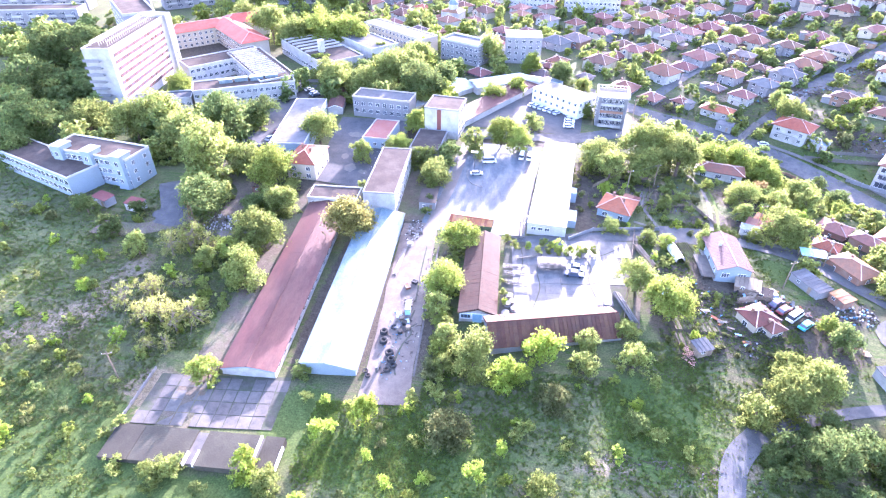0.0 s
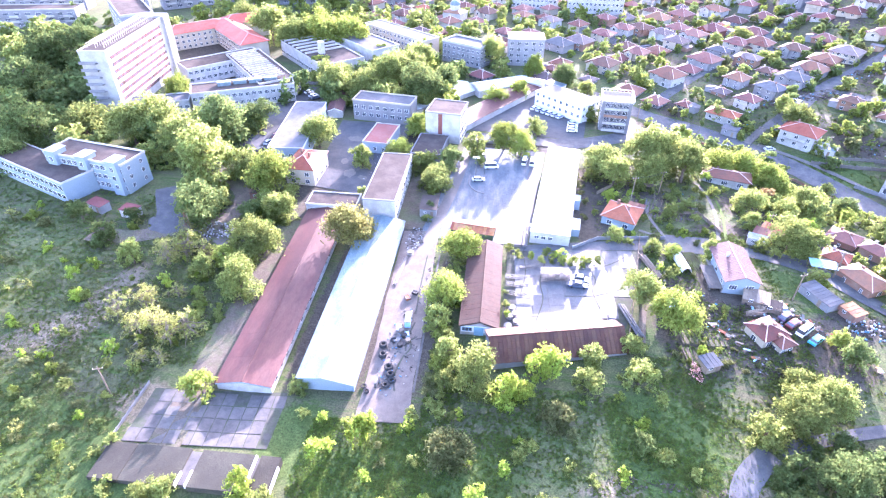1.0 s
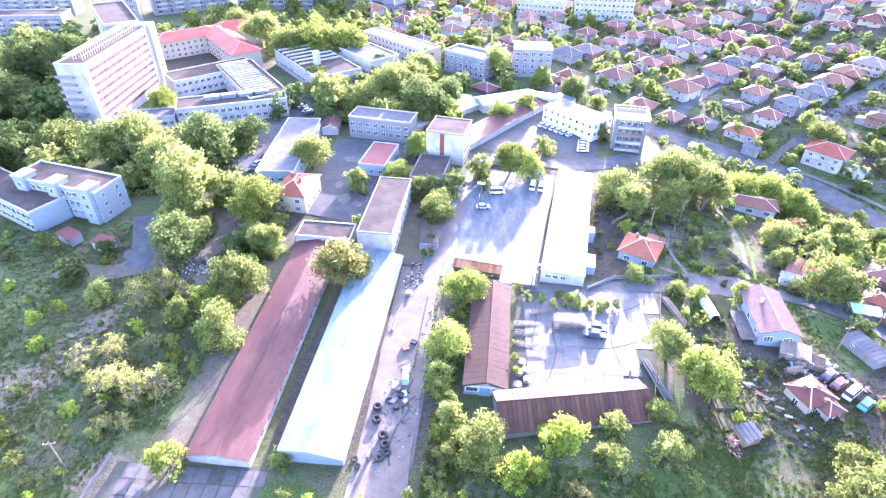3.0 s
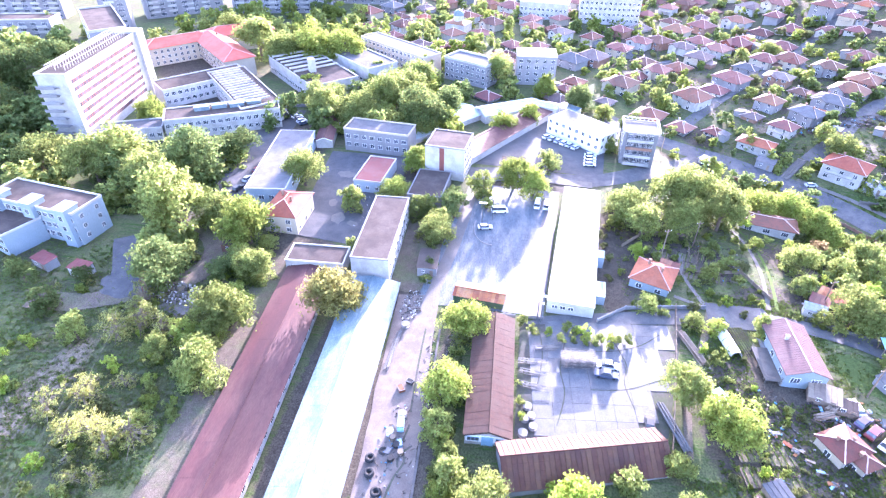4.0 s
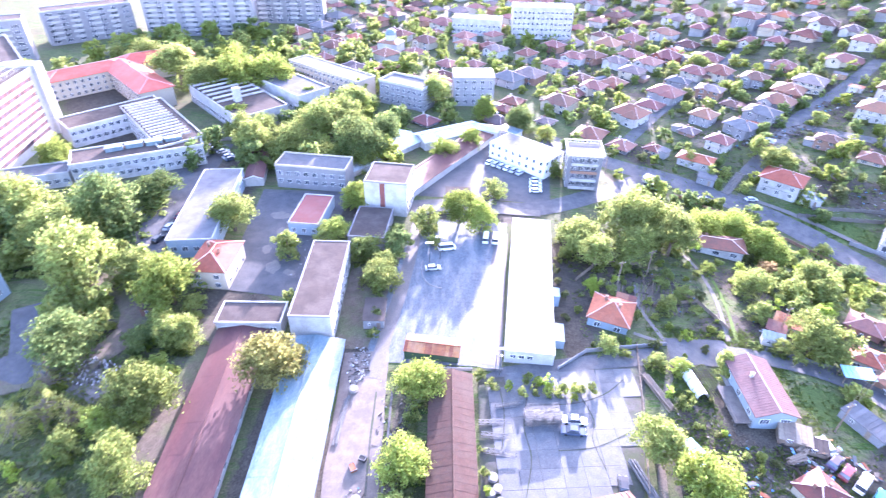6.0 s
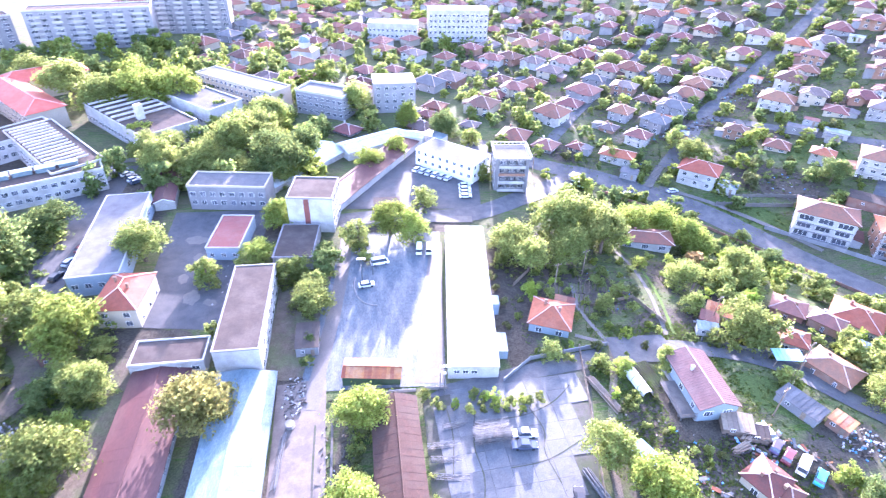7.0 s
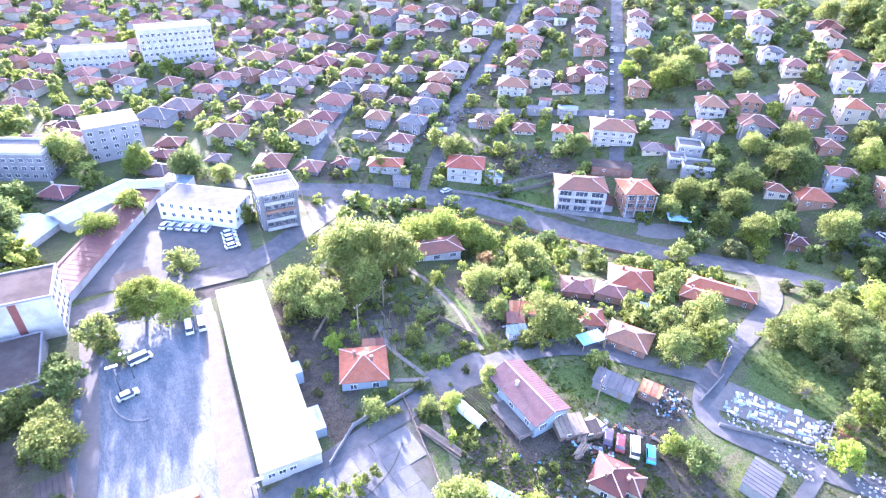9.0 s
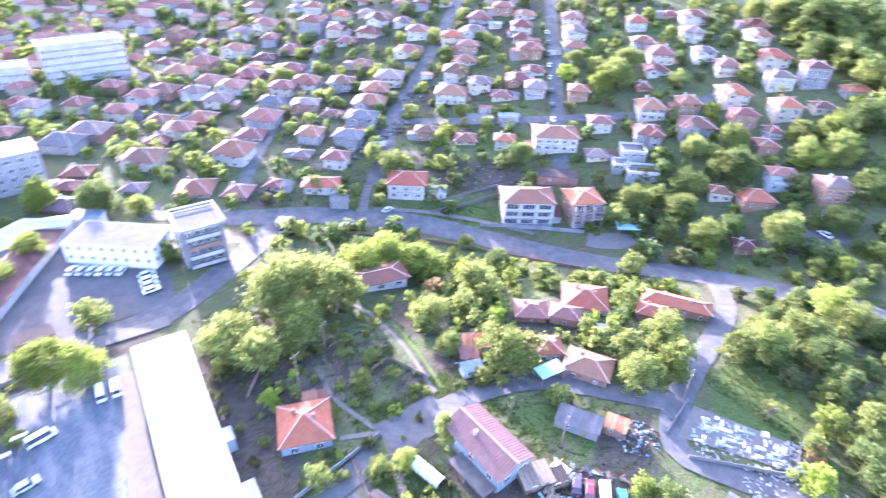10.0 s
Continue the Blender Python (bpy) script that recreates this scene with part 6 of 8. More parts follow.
for tx, ty, tn, tr in ((-26.8, 92.6, 3, 0.95), (-26.2, 89.6, 3, 0.95), (-24.0, 86.0, 3, 1.0), (-23.2, 84.0, 3, 0.9), (-22.5, 82.6, 2, 0.85), (-23.6, 81.2, 2, 0.8), (-24.8, 94.6, 1, 0.9), (-28.2, 80.6, 1, 0.7), (-27.2, 79.2, 2, 0.6)):
    tyre_stack(tx, ty, tn, tr)
g = Geo()
for line in (((-21.0, 101), (-21.6, 96), (-20.4, 93), (-21.8, 89), (-22.4, 84), (-21.4, 80)), ((-19.6, 96.4), (-21.6, 94.0), (-21.4, 91.6)), ((-22.6, 128), (-22.2, 116), (-21.4, 104))):
    strip(g, line, 0.42, 0.17, 0, 0.6)
structure("lane_cracks", g, JOINT, "dark weedy cracks in the old concrete lane", "cracks")


def barrel(x, y, r, h, m, label):
    ob = thing("barrel", x, y, ground(x, y) + 0.16, 0, label, "barrel", "barrels on the lane")
    g = Geo()
    g.tube((0, 0, 0), (0, 0, h), r, r, 14)
    part("drum", g, m, ob)
    for z in (0.02, h * 0.5, h - 0.08):
        g = Geo()
        g.tube((0, 0, z), (0, 0, z + 0.06), r + 0.04, r + 0.04, 14)
        part("hoop", g, DARK, ob)


for i in range(4):
    barrel(-23.6 + 0.9 * (i % 3) + 0.2 * i, 97.5 - 1.5 * i, 0.62, 0.85, DARK if i % 2 else WOOD, "dark steel barrel standing on the lane")


def crate(x, y, rz, w, d, h, m, label, name="crate", z=None):
    ob = thing(name, x, y, ground(x, y) + 0.18 if z is None else z, rz, label, name.replace("_", " "), "yard clutter")
    g = Geo()
    g.box(-w / 2, w / 2, -d / 2, d / 2, 0, h)
    part("body", g, m, ob)
    g = Geo()
    ring(g, w / 2 + 0.05, d / 2 + 0.05, 0.12, h - 0.1, h + 0.06)
    part("rim", g, STEEL, ob)


crate(-22.6, 100.4, 6, 1.3, 2.6, 1.7, TIN_BLUE, "pale blue and white water tank", "water_tank")
crate(-24.4, 98.6, 0, 1.2, 1.2, 1.2, WHITE, "white plastic tank in a cage", "water_tank")
crate(-22.0, 96.4, 20, 1.0, 1.6, 0.7, TIN_BLUE, "blue box on the lane")
crate(-23.8, 94.6, -15, 0.9, 1.4, 0.5, CONCRETE, "concrete block on the lane")
crate(-24.6, 109.6, 30, 1.2, 1.8, 0.6, RUST, "rusty trough on the lane", "trough")
crate(-23.0, 111.4, -20, 1.4, 1.0, 0.8, DARK, "dark machine part on the lane")
crate(-25.6, 81.6, 0, 0.5, 2.4, 1.5, STEEL, "upright steel rack at the lane's end", "rack")


def beam_pile(x, y, rz, length, n, r, m, label, name="pipe_pile", wood=False):
    ob = thing(name, x, y, ground(x, y) + 0.2, rz, label, "pile", "piles of pipes and timber")
    q = random.Random(int(x * 10 + y))
    for i in range(n):
        g = Geo()
        yy = (i % 5) * r * 2.3 - r * 5 + q.uniform(-0.1, 0.1)
        zz = r + (i // 5) * r * 1.9
        off = q.uniform(-0.5, 0.5)
        g.tube((-length / 2 + off, yy, zz), (length / 2 + off, yy + q.uniform(-0.25, 0.25), zz), r, r * 0.95, 8)
        part("log" if wood else "pipe", g, m, ob)


beam_pile(-28.9, 120.5, 88, 12, 7, 0.10, STEEL, "grey steel pipes along the barn wall")
beam_pile(29.2, 106.5, -72, 11, 12, 0.15, STEEL, "grey pipes heaped beside the concrete yard")
beam_pile(37.0, 128.5, -70, 10, 11, 0.16, WOOD, "rusty poles lying beside the path", "timber_pile", True)
beam_pile(61.5, 116.0, 35, 4.5, 22, 0.13, WOOD, "stacked firewood behind the house", "timber_pile", True)
beam_pile(58.6, 113.4, 20, 4.0, 18, 0.13, WOOD, "stacked firewood behind the house", "timber_pile", True)


def mast(x, y, h, heads, label):
    ob = thing("floodlight_mast", x, y, ground(x, y) + 0.1, 0, label, "lamp mast", "masts and poles")
    g = Geo()
    g.tube((0, 0, -0.3), (0, 0, h), 0.14, 0.08, 8)
    pole = part("pole", g, STEEL, ob)
    g = Geo()
    g.tube((-0.9, 0, h - 0.3), (0.9, 0, h - 0.3), 0.05, 0.05, 6)
    part("crossarm", g, STEEL, ob)
    for i in range(heads):
        u = -0.9 + 1.8 * i / max(1, heads - 1)
        g = Geo()
        g.tube((u, -0.1, h - 0.15), (u, -0.55, h - 0.3), 0.18, 0.3, 10)
        part("floodlight", g, WHITE, ob)


mast(3.8, 132.6, 9.0, 4, "tall steel mast with white floodlights")
mast(3.0, 133.6, 6.0, 2, "steel mast with white floodlights")
mast(-13.8, 173.0, 8.0, 4, "tall steel mast with white floodlights in the yard")
mast(-11.0, 176.0, 8.0, 3, "tall steel mast with white floodlights in the yard")


def power_pole(x, y, h, label="weathered wooden power pole with a crossarm"):
    ob = thing("power_pole", x, y, ground(x, y), 20, label, "power pole", "masts and poles")
    g = Geo()
    g.tube((0, 0, -0.5), (0, 0, h), 0.17, 0.11, 8)
    part("pole", g, WOOD, ob)
    g = Geo()
    g.box(-1.0, 1.0, -0.07, 0.07, h - 0.7, h - 0.55)
    part("crossarm", g, WOOD, ob)
    for u in (-0.9, 0, 0.9):
        g = Geo()
        g.tube((u, 0, h - 0.55), (u, 0, h - 0.3), 0.06, 0.05, 6)
        part("insulator", g, WHITE, ob)


POLES = ((-91.4, 126.8), (69.5, 120.5), (84.0, 133.0), (72.0, 150.0), (101.5, 114.0), (48.0, 238.0), (152.0, 158.0), (172.0, 140.0), (118.0, 224.0), (-79.0, 70.0), (46.0, 172.0), (36.5, 166.0))
for px, py in POLES:
    power_pole(px, py, 8.5)


def lattice_pylon(x, y, h):
    ob = thing("steel_pylon", x, y, ground(x, y), 15, "rusty steel lattice pylon in the meadow", "pylon", "masts and poles")
    for a in (-1, 1):
        for b in (-1, 1):
            g = Geo()
            g.tube((a * 0.7, b * 0.7, -0.3), (a * 0.15, b * 0.15, h), 0.06, 0.05, 4)
            part("leg", g, RUST, ob)
    g = Geo()
    for i in range(8):
        z0, z1 = h * i / 8, h * (i + 1) / 8
        w0, w1 = 0.7 - 0.55 * i / 8, 0.7 - 0.55 * (i + 1) / 8
        s = 1 if i % 2 else -1
        for a in (-1, 1):
            g.tube((a * w0, s * w0, z0), (a * w1, -s * w1, z1), 0.035, 0.035, 4)
            g.tube((s * w0, a * w0, z0), (-s * w1, a * w1, z1), 0.035, 0.035, 4)
    tagged(part("bracing", g, RUST, ob), kind="stuff")
    g = Geo()
    g.box(-1.6, 1.6, -0.08, 0.08, h - 1.2, h - 1.05)
    part("crossarm", g, RUST, ob)


lattice_pylon(-92.5, 127.5, 9.0)


# sheds, walls and garden things
def lean_roof(x, y, rz, w, d, h, roof, wall, label, slope=0.5, name="shed", open_sides=False):
    ob = thing(name, x, y, None, rz, label, "shed", "garden sheds")
    g = Geo()
    if open_sides:
        for a in (-1, 1):
            for b in (-1, 1):
                q = Geo()
                q.box(a * (w / 2 - 0.1) - 0.07, a * (w / 2 - 0.1) + 0.07, b * (d / 2 - 0.1) - 0.07, b * (d / 2 - 0.1) + 0.07, -0.3, h - 0.05 + (slope if b > 0 else 0) * 0.95)
                part("post", q, WOOD, ob)
    else:
        pts = [(-w / 2, -d / 2), (w / 2, -d / 2), (w / 2, d / 2), (-w / 2, d / 2)]
        g.solid([(px, py, -0.8) for px, py in pts] + [(px, py, h - 0.08 + (slope if py > 0 else 0)) for px, py in pts], [(0, 1, 5, 4), (1, 2, 6, 5), (2, 3, 7, 6), (3, 0, 4, 7)])
        part("wall", g, wall, ob)
        put("window", window_mesh(0.9, 0.8, 1), ob, pose(-w * 0.2, -d / 2, 1.1))
        g = Geo()
        g.box(w * 0.15, w * 0.15 + 0.9, -d / 2 - 0.06, -d / 2 - 0.004, 0, 1.95)
        part("door", g, WOOD, ob)
    n = max(2, round(w / 0.9)) if y < 220 else 2
    p = (w + 0.5) / n
    q = Geo()
    q.slab([(0, -d / 2 - 0.25, h), (p - 0.02, -d / 2 - 0.25, h), (p - 0.02, d / 2 + 0.25, h + slope), (0, d / 2 + 0.25, h + slope)], 0.05)
    q.slab([(0, -d / 2 - 0.25, h + 0.05), (0.08, -d / 2 - 0.25, h + 0.05), (0.08, d / 2 + 0.25, h + slope + 0.05), (0, d / 2 + 0.25, h + slope + 0.05)], 0.05)
    me = q.mesh("roof_sheet", roof)
    for i in range(n):
        put("roof_sheet", me, ob, pose(-w / 2 - 0.25 + i * p, 0, 0.003 * (i % 2)))
    return ob


lean_roof(81.5, 135.0, -8, 6.0, 3.0, 2.8, TIN_BLUE, WOOD, "open shelter with a blue tin roof", 0.3, "shelter", True)
lean_roof(76.2, 122.0, -63, 8.5, 4.2, 2.3, GREY_ROOF, GREY_WALL, "long low shed with a grey sheet roof", 0.3)
lean_roof(81.6, 117.0, -63, 4.0, 3.4, 2.3, RUST, BRICK_WALL, "small brick shed with a rusty roof", 0.3)
lean_roof(38.7, 112.2, -62, 5.0, 3.0, 2.4, TIN_BLUE, WOOD, "garden shed with a pale blue tin roof", 0.4)
lean_roof(68.4, 146.0, -20, 4.6, 2.6, 2.4, WHITE_TIN, PLASTER, "white garden hut with a pale roof", 0.3)
lean_roof(74.8, 152.2, -35, 6.0, 4.0, 2.5, RUST, PLASTER, "patched garden hut with a rusty roof", 0.4)
lean_roof(71.0, 150.0, -30, 4.0, 3.4, 2.2, TILE_PINK, BRICK_WALL, "small brick hut with a faded roof", 0.4)
lean_roof(44.0, 94.6, 25, 3.6, 3.0, 2.0, GREY_ROOF, WOOD, "weathered plank hut in the garden", 0.4)
lean_roof(104.0, 137.6, -50, 5.0, 3.0, 2.4, WHITE_TIN, BLUE_WALL, "small hut with a white tin roof", 0.3)
lean_roof(86.6, 239.4, -28, 6.2, 4.6, 2.7, GREY_ROOF, GREY_WALL, "grey garage beside the road", 0.2, "garage")
lean_roof(119.0, 225.6, -38, 6.5, 5.0, 2.8, WHITE_TIN, PLASTER, "white garage with a pale tin roof", 0.2, "garage")
lean_roof(159.2, 171.2, -38, 7.2, 5.0, 2.9, TIN_BLUE, WOOD, "open car shelter with a pale blue roof", 0.3, "shelter", True)
lean_roof(160.0, 205.5, -40, 15.0, 6.5, 2.8, TAR, BRICK_WALL, "long brick garage with a flat roof", 0.2, "garage")
lean_roof(173.0, 247.0, -44, 8.5, 4.0, 2.6, WHITE_TIN, PLASTER, "white garage on the hillside street", 0.2, "garage")
lean_roof(164.0, 255.0, -44, 11.0, 4.0, 2.6, GREY_ROOF, GREY_WALL, "row of grey garages on the hillside street", 0.2, "garage")
lean_roof(-114.0, 133.0, -10, 5.0, 3.4, 2.6, PINK_ROOF, PLASTER, "white hut with a red roof beside the institute", 0.3)
lean_roof(-125.5, 134.5, -20, 6.0, 3.4, 2.6, PINK_ROOF, GREY_WALL, "grey hut with a red roof beside the institute", 0.3)
lean_roof(-81.0, 150.5, 10, 5.0, 4.0, 2.6, TAR, BRICK_WALL, "small brick hut under the trees", 0.3)
lean_roof(-26.0, 151.5, 2, 5.0, 8.0, 2.8, TAR, GREY_WALL, "low grey store beside the works hall", 0.2)
lean_roof(13.5, 262.5, -40, 9.0, 5.0, 3.0, WHITE_TIN, PLASTER, "small hall with a pale roof beside the office", 0.3)
lean_roof(-6.5, 211.5, 2, 8.0, 4.0, 2.4, TAR, BRICK_WALL, "low brown gatehouse at the car park", 0.2)
lean_roof(109.5, 90.2, 20, 5.0, 2.6, 2.4, RUST, BRICK_WALL, "small brown hut beside the stone yard", 0.3)
lean_roof(83.0, 92.0, 15, 7.0, 5.0, 2.6, GREY_ROOF, PLASTER, "white kiosk with a grey roof beside the lane", 0.3)
for k in range(38):
    hx, hy = 64 + (k * 53.7) % 215, 236 + (k * 41.3) % 180
    lean_roof(hx, hy, -44 + (k % 3) * 4, 3.5 + k % 4, 3.0 + k % 2, 2.3, (WHITE_TIN, RUST, GREY_ROOF, TILE_PINK, TAR)[k % 5], (PLASTER, GREY_WALL, BRICK_WALL)[k % 3], "small outbuilding between the hillside houses", 0.3)


def greenhouse(x, y, rz, w, length, h, label):
    ob = thing("greenhouse", x, y, None, rz, label, "greenhouse", "garden things")
    g = Geo()
    n = 8
    arc = [(-w / 2 * math.cos(math.pi * i / n), h * math.sin(math.pi * i / n) ** 0.7) for i in range(n + 1)]
    for u, v in arc:
        g.v += [(u, -length / 2, v), (u, length / 2, v), (u * 0.98, length / 2, v - 0.03), (u * 0.98, -length / 2, v - 0.03)]
    for i in range(n):
        for j in range(4):
            g.f.append((i * 4 + (j + 1) % 4, i * 4 + j, i * 4 + 4 + j, i * 4 + 4 + (j + 1) % 4))
            g.s.append(0)
    part("cover", g, WHITE, ob, "white plastic sheet")
    for k in range(5):
        q = Geo()
        yy = -length / 2 + length * k / 4
        for u, v in arc:
            q.v += [(u * 1.01, yy - 0.04, v + 0.02), (u * 1.01, yy + 0.04, v + 0.02), (u * 1.03, yy + 0.04, v + 0.08), (u * 1.03, yy - 0.04, v + 0.08)]
        for i in range(n):
            for j in range(4):
                q.f.append((i * 4 + j, i * 4 + (j + 1) % 4, i * 4 + 4 + (j + 1) % 4, i * 4 + 4 + j))
                q.s.append(0)
        part("hoop", q, STEEL, ob)


greenhouse(45.1, 131.9, 11.0, 2.4, 9.2, 1.7, "long white plastic greenhouse in the garden")


def bed(x, y, rz, w, length, rows, label):
    ob = thing("vegetable_bed", x, y, None, rz, label, "garden bed", "garden things")
    g = Geo()
    g.box(-w / 2, w / 2, -length / 2, length / 2, -0.4, 0.10)
    part("soil", g, SOIL, ob)
    r = np.random.default_rng(int(abs(x * 7 + y)))
    for k in range(rows):
        q = Geo()
        xx = -w / 2 + w * (k + 0.5) / rows
        for i in range(int(length / 0.3)):
            yy = -length / 2 + 0.2 + i * 0.3
            s = r.uniform(0.10, 0.2)
            q.solid([(xx - s, yy, 0.11), (xx, yy - s, 0.13), (xx + s, yy, 0.11), (xx, yy + s, 0.13), (xx, yy, 0.2 + s)], [(0, 1, 4), (1, 2, 4), (2, 3, 4), (3, 0, 4)])
        tagged(part("planting", q, LEAF["leafy"], ob), kind="stuff")


bed(48.9, 132.6, 11, 3.4, 9.4, 6, "vegetable bed with rows of young plants")
for k in range(9):
    bed(36 + (k % 3) * 6.5, 166 - (k // 3) * 4.6, -18, 4.6, 3.4, 4, "small dug vegetable bed in the gardens")
for k in range(6):
    bed(70 + (k % 3) * 5.6, 166 + (k // 3) * 4.8, -38, 4.4, 3.4, 4, "small dug vegetable bed in the gardens")
for k in range(4):
    bed(42 + (k % 2) * 5.4, 103 - (k // 2) * 5.0, 8, 4.6, 4.0, 4, "freshly dug garden bed beside the hut")


def fence(name, pts, h, m, label, thick=0.18, post=2.6):
    """A wall or fence along a line, in straight bays with posts."""
    ob = thing(name, pts[0][0], pts[0][1], 0, 0, label, name.replace("_", " "), "walls and fences")
    ox, oy = pts[0]
    for (ax, ay), (bx, by) in zip(pts, pts[1:]):
        n = max(1, round(math.hypot(bx - ax, by - ay) / post))
        rz = math.degrees(math.atan2(by - ay, bx - ax))
        step = math.hypot(bx - ax, by - ay) / n
        for i in range(n):
            t = (i + 0.5) / n
            x, y = ax + (bx - ax) * t, ay + (by - ay) * t
            g = Geo()
            g.box(-step / 2 + 0.02, step / 2 - 0.02, -thick / 2, thick / 2, -1.2, h)
            part("panel", g, m, ob, "", pose(x - ox, y - oy, ground(x, y), 0, 0, rz))
            g = Geo()
            g.box(-0.13, 0.13, -thick / 2 - 0.06, thick / 2 + 0.06, -1.2, h + 0.15)
            part("post", g, m, ob, "", pose(ax + (bx - ax) * i / n - ox, ay + (by - ay) * i / n - oy, ground(x, y), 0, 0, rz))


fence("concrete_wall", [(-13, 134.4), (-2.0, 134.2)], 0.9, GREY_WALL, "low grey concrete wall below the yard")
fence("concrete_wall", [(17, 134.8), (24, 140.5), (43, 143.5)], 1.1, GREY_WALL, "low grey concrete wall beside the garden")
fence("concrete_wall", [(-72.4, 57.5), (-73.2, 74.5)], 0.7, CONCRETE, "low concrete kerb wall beside the slabs")
fence("yard_wall", [(0, 134.2), (4.6, 134.0)], 1.0, CONCRETE, "low wall beside the depot hall")
fence("road_wall", [(72, 229), (88, 219.5), (103, 206), (117, 187), (131, 166)], 1.0, BRICK_WALL, "dark brick wall along the road's edge")
fence("terrace_wall", [(112, 219), (126, 215), (141, 211)], 1.4, PALE, "pale retaining wall on the hillside")
fence("terrace_wall", [(118, 222), (132, 219), (146, 214)], 1.2, PALE, "pale retaining wall on the hillside")
fence("house_wall", [(122, 204), (138, 190), (148, 180)], 1.4, GREY_WALL, "grey garden wall with pillars along the road")
fence("garden_fence", [(26, 168), (33, 176), (45, 177)], 1.2, WOOD, "dark wooden garden fence", 0.08)
fence("garden_fence", [(44, 158), (56, 161), (60, 150)], 1.0, WOOD, "dark wooden garden fence", 0.08)
fence("garden_fence", [(66, 143.5), (79, 138.5), (88, 130)], 1.1, STEEL, "thin metal garden fence beside the lane", 0.06)
fence("garden_fence", [(36, 143), (33, 126), (30, 110), (28, 100)], 1.1, WOOD, "wooden garden fence beside the yard", 0.08)
fence("stone_yard_wall", [(88.5, 104.5), (101.8, 90.0), (110, 93)], 1.0, CONCRETE, "low wall round the stone yard")
fence("stone_yard_wall", [(90, 110.5), (101.5, 113.0)], 1.0, CONCRETE, "low wall round the stone yard")
fence("site_wall", [(-19.6, 200.2), (-1, 200.8)], 1.2, GREY_WALL, "grey wall at the depot entrance")
fence("hedge_wall", [(-110, 248), (-92, 250), (-78, 246)], 1.4, GREY_WALL, "grey wall round the clinic's car park")

# stone yard
g = Geo()
drape(g, [(91.2, 108.8), (102.2, 91.2), (109.0, 94.5), (101.4, 111.4)], 0.20)
structure("pavement_stone_yard", g, PALE, "pale dusty ground of a stone yard", "pavement")
r5 = random.Random(8)
for i in range(64):
    u, v = r5.random(), r5.random()
    x = 92.5 + 8.3 * u + 8.6 * v
    y = 107.2 + 2.4 * u - 14.6 * v
    ob = thing("stone_block", x, y, ground(x, y) + 0.21, r5.choice((-62, -58, 28, 30)) + r5.uniform(-6, 6), "pale cut stone slab lying in the stone yard", "stone", "cut stones in the yard")
    g = Geo()
    a, b, h = r5.uniform(0.4, 0.95), r5.uniform(0.2, 0.42), r5.uniform(0.12, 0.45)
    g.solid([(-a, -b, 0), (a, -b, 0), (a, b, 0), (-a, b, 0), (-a + 0.04, -b + 0.04, h), (a - 0.04, -b + 0.04, h), (a - 0.04, b - 0.04, h), (-a + 0.04, b - 0.04, h)], [(4, 5, 6, 7), (0, 1, 5, 4), (1, 2, 6, 5), (2, 3, 7, 6), (3, 0, 4, 7)])
    part("slab", g, (PLASTER, BLUE_WALL, WHITE)[i % 3], ob)

# junk beside the cottages
for i in range(24):
    x, y = 46 + (i * 17.3) % 36, 98 + (i * 11.9) % 22
    if 50 < x < 63 and 117 < y < 135:
        continue
    ob = thing("scrap_heap", x, y, None, (i * 47) % 360, "heap of old boards and scrap in the yard", "scrap", "scrap in the yards")
    for k in range(4):
        g = Geo()
        a, b = r5.uniform(0.3, 1.1), r5.uniform(0.08, 0.4)
        g.box(-a, a, -b, b, 0.1 + 0.12 * k, 0.2 + 0.12 * k, 0, pose(r5.uniform(-0.4, 0.4), r5.uniform(-0.4, 0.4), 0, r5.uniform(-9, 9), r5.uniform(-9, 9), r5.uniform(0, 180)))
        part("board", g, (WOOD, STEEL, WOOD, TIN_BLUE, RUST)[(i + k) % 5], ob)

# roof of the sunken store beside the slabs
cellar = thing("sunken_store", -54.8, 56.4, -3.6, 2.6, "low flat-roofed concrete store with white kerbs", "store")
for x0, x1 in ((-16.6, -11.0), (-10.9, -0.4), (1.8, 11.9), (12.9, 16.6)):
    g = Geo()
    g.box(x0, x1, -3.9, 3.6, -1.2, 1.6)
    part("roof_slab", g, FELT, cellar, "worn brown felted roof slab")
g = Geo()
g.box(-16.4, 16.4, -3.4, 3.3, -1.2, 1.2)
part("wall", g, SLAB_MAT, cellar)
for x0, y0, y1 in ((-0.39, -3.9, -1.2), (1.5, -3.9, -0.8), (11.95, -3.9, 3.4), (16.64, -3.9, 1.5)):
    g = Geo()
    g.box(x0, x0 + 0.28, y0, y1, 1.1, 1.9)
    part("kerb", g, WHITE, cellar)

# steps up from the road
steps = thing("garden_steps", 92.0, 233.0, ground(91, 232), -39, "long pale concrete steps up the slope", "steps")
for i in range(18):
    x, y = 92.0 + 0.62 * i, 233.0 + 0.55 * i
    g = Geo()
    g.box(-1.6, 1.6, -0.5, 0.5, -1.0, 0.25)
    part("step", g, PALE, steps, "", pose(0, 0.83 * i, ground(x, y) - ground(91, 232) + 0.1))

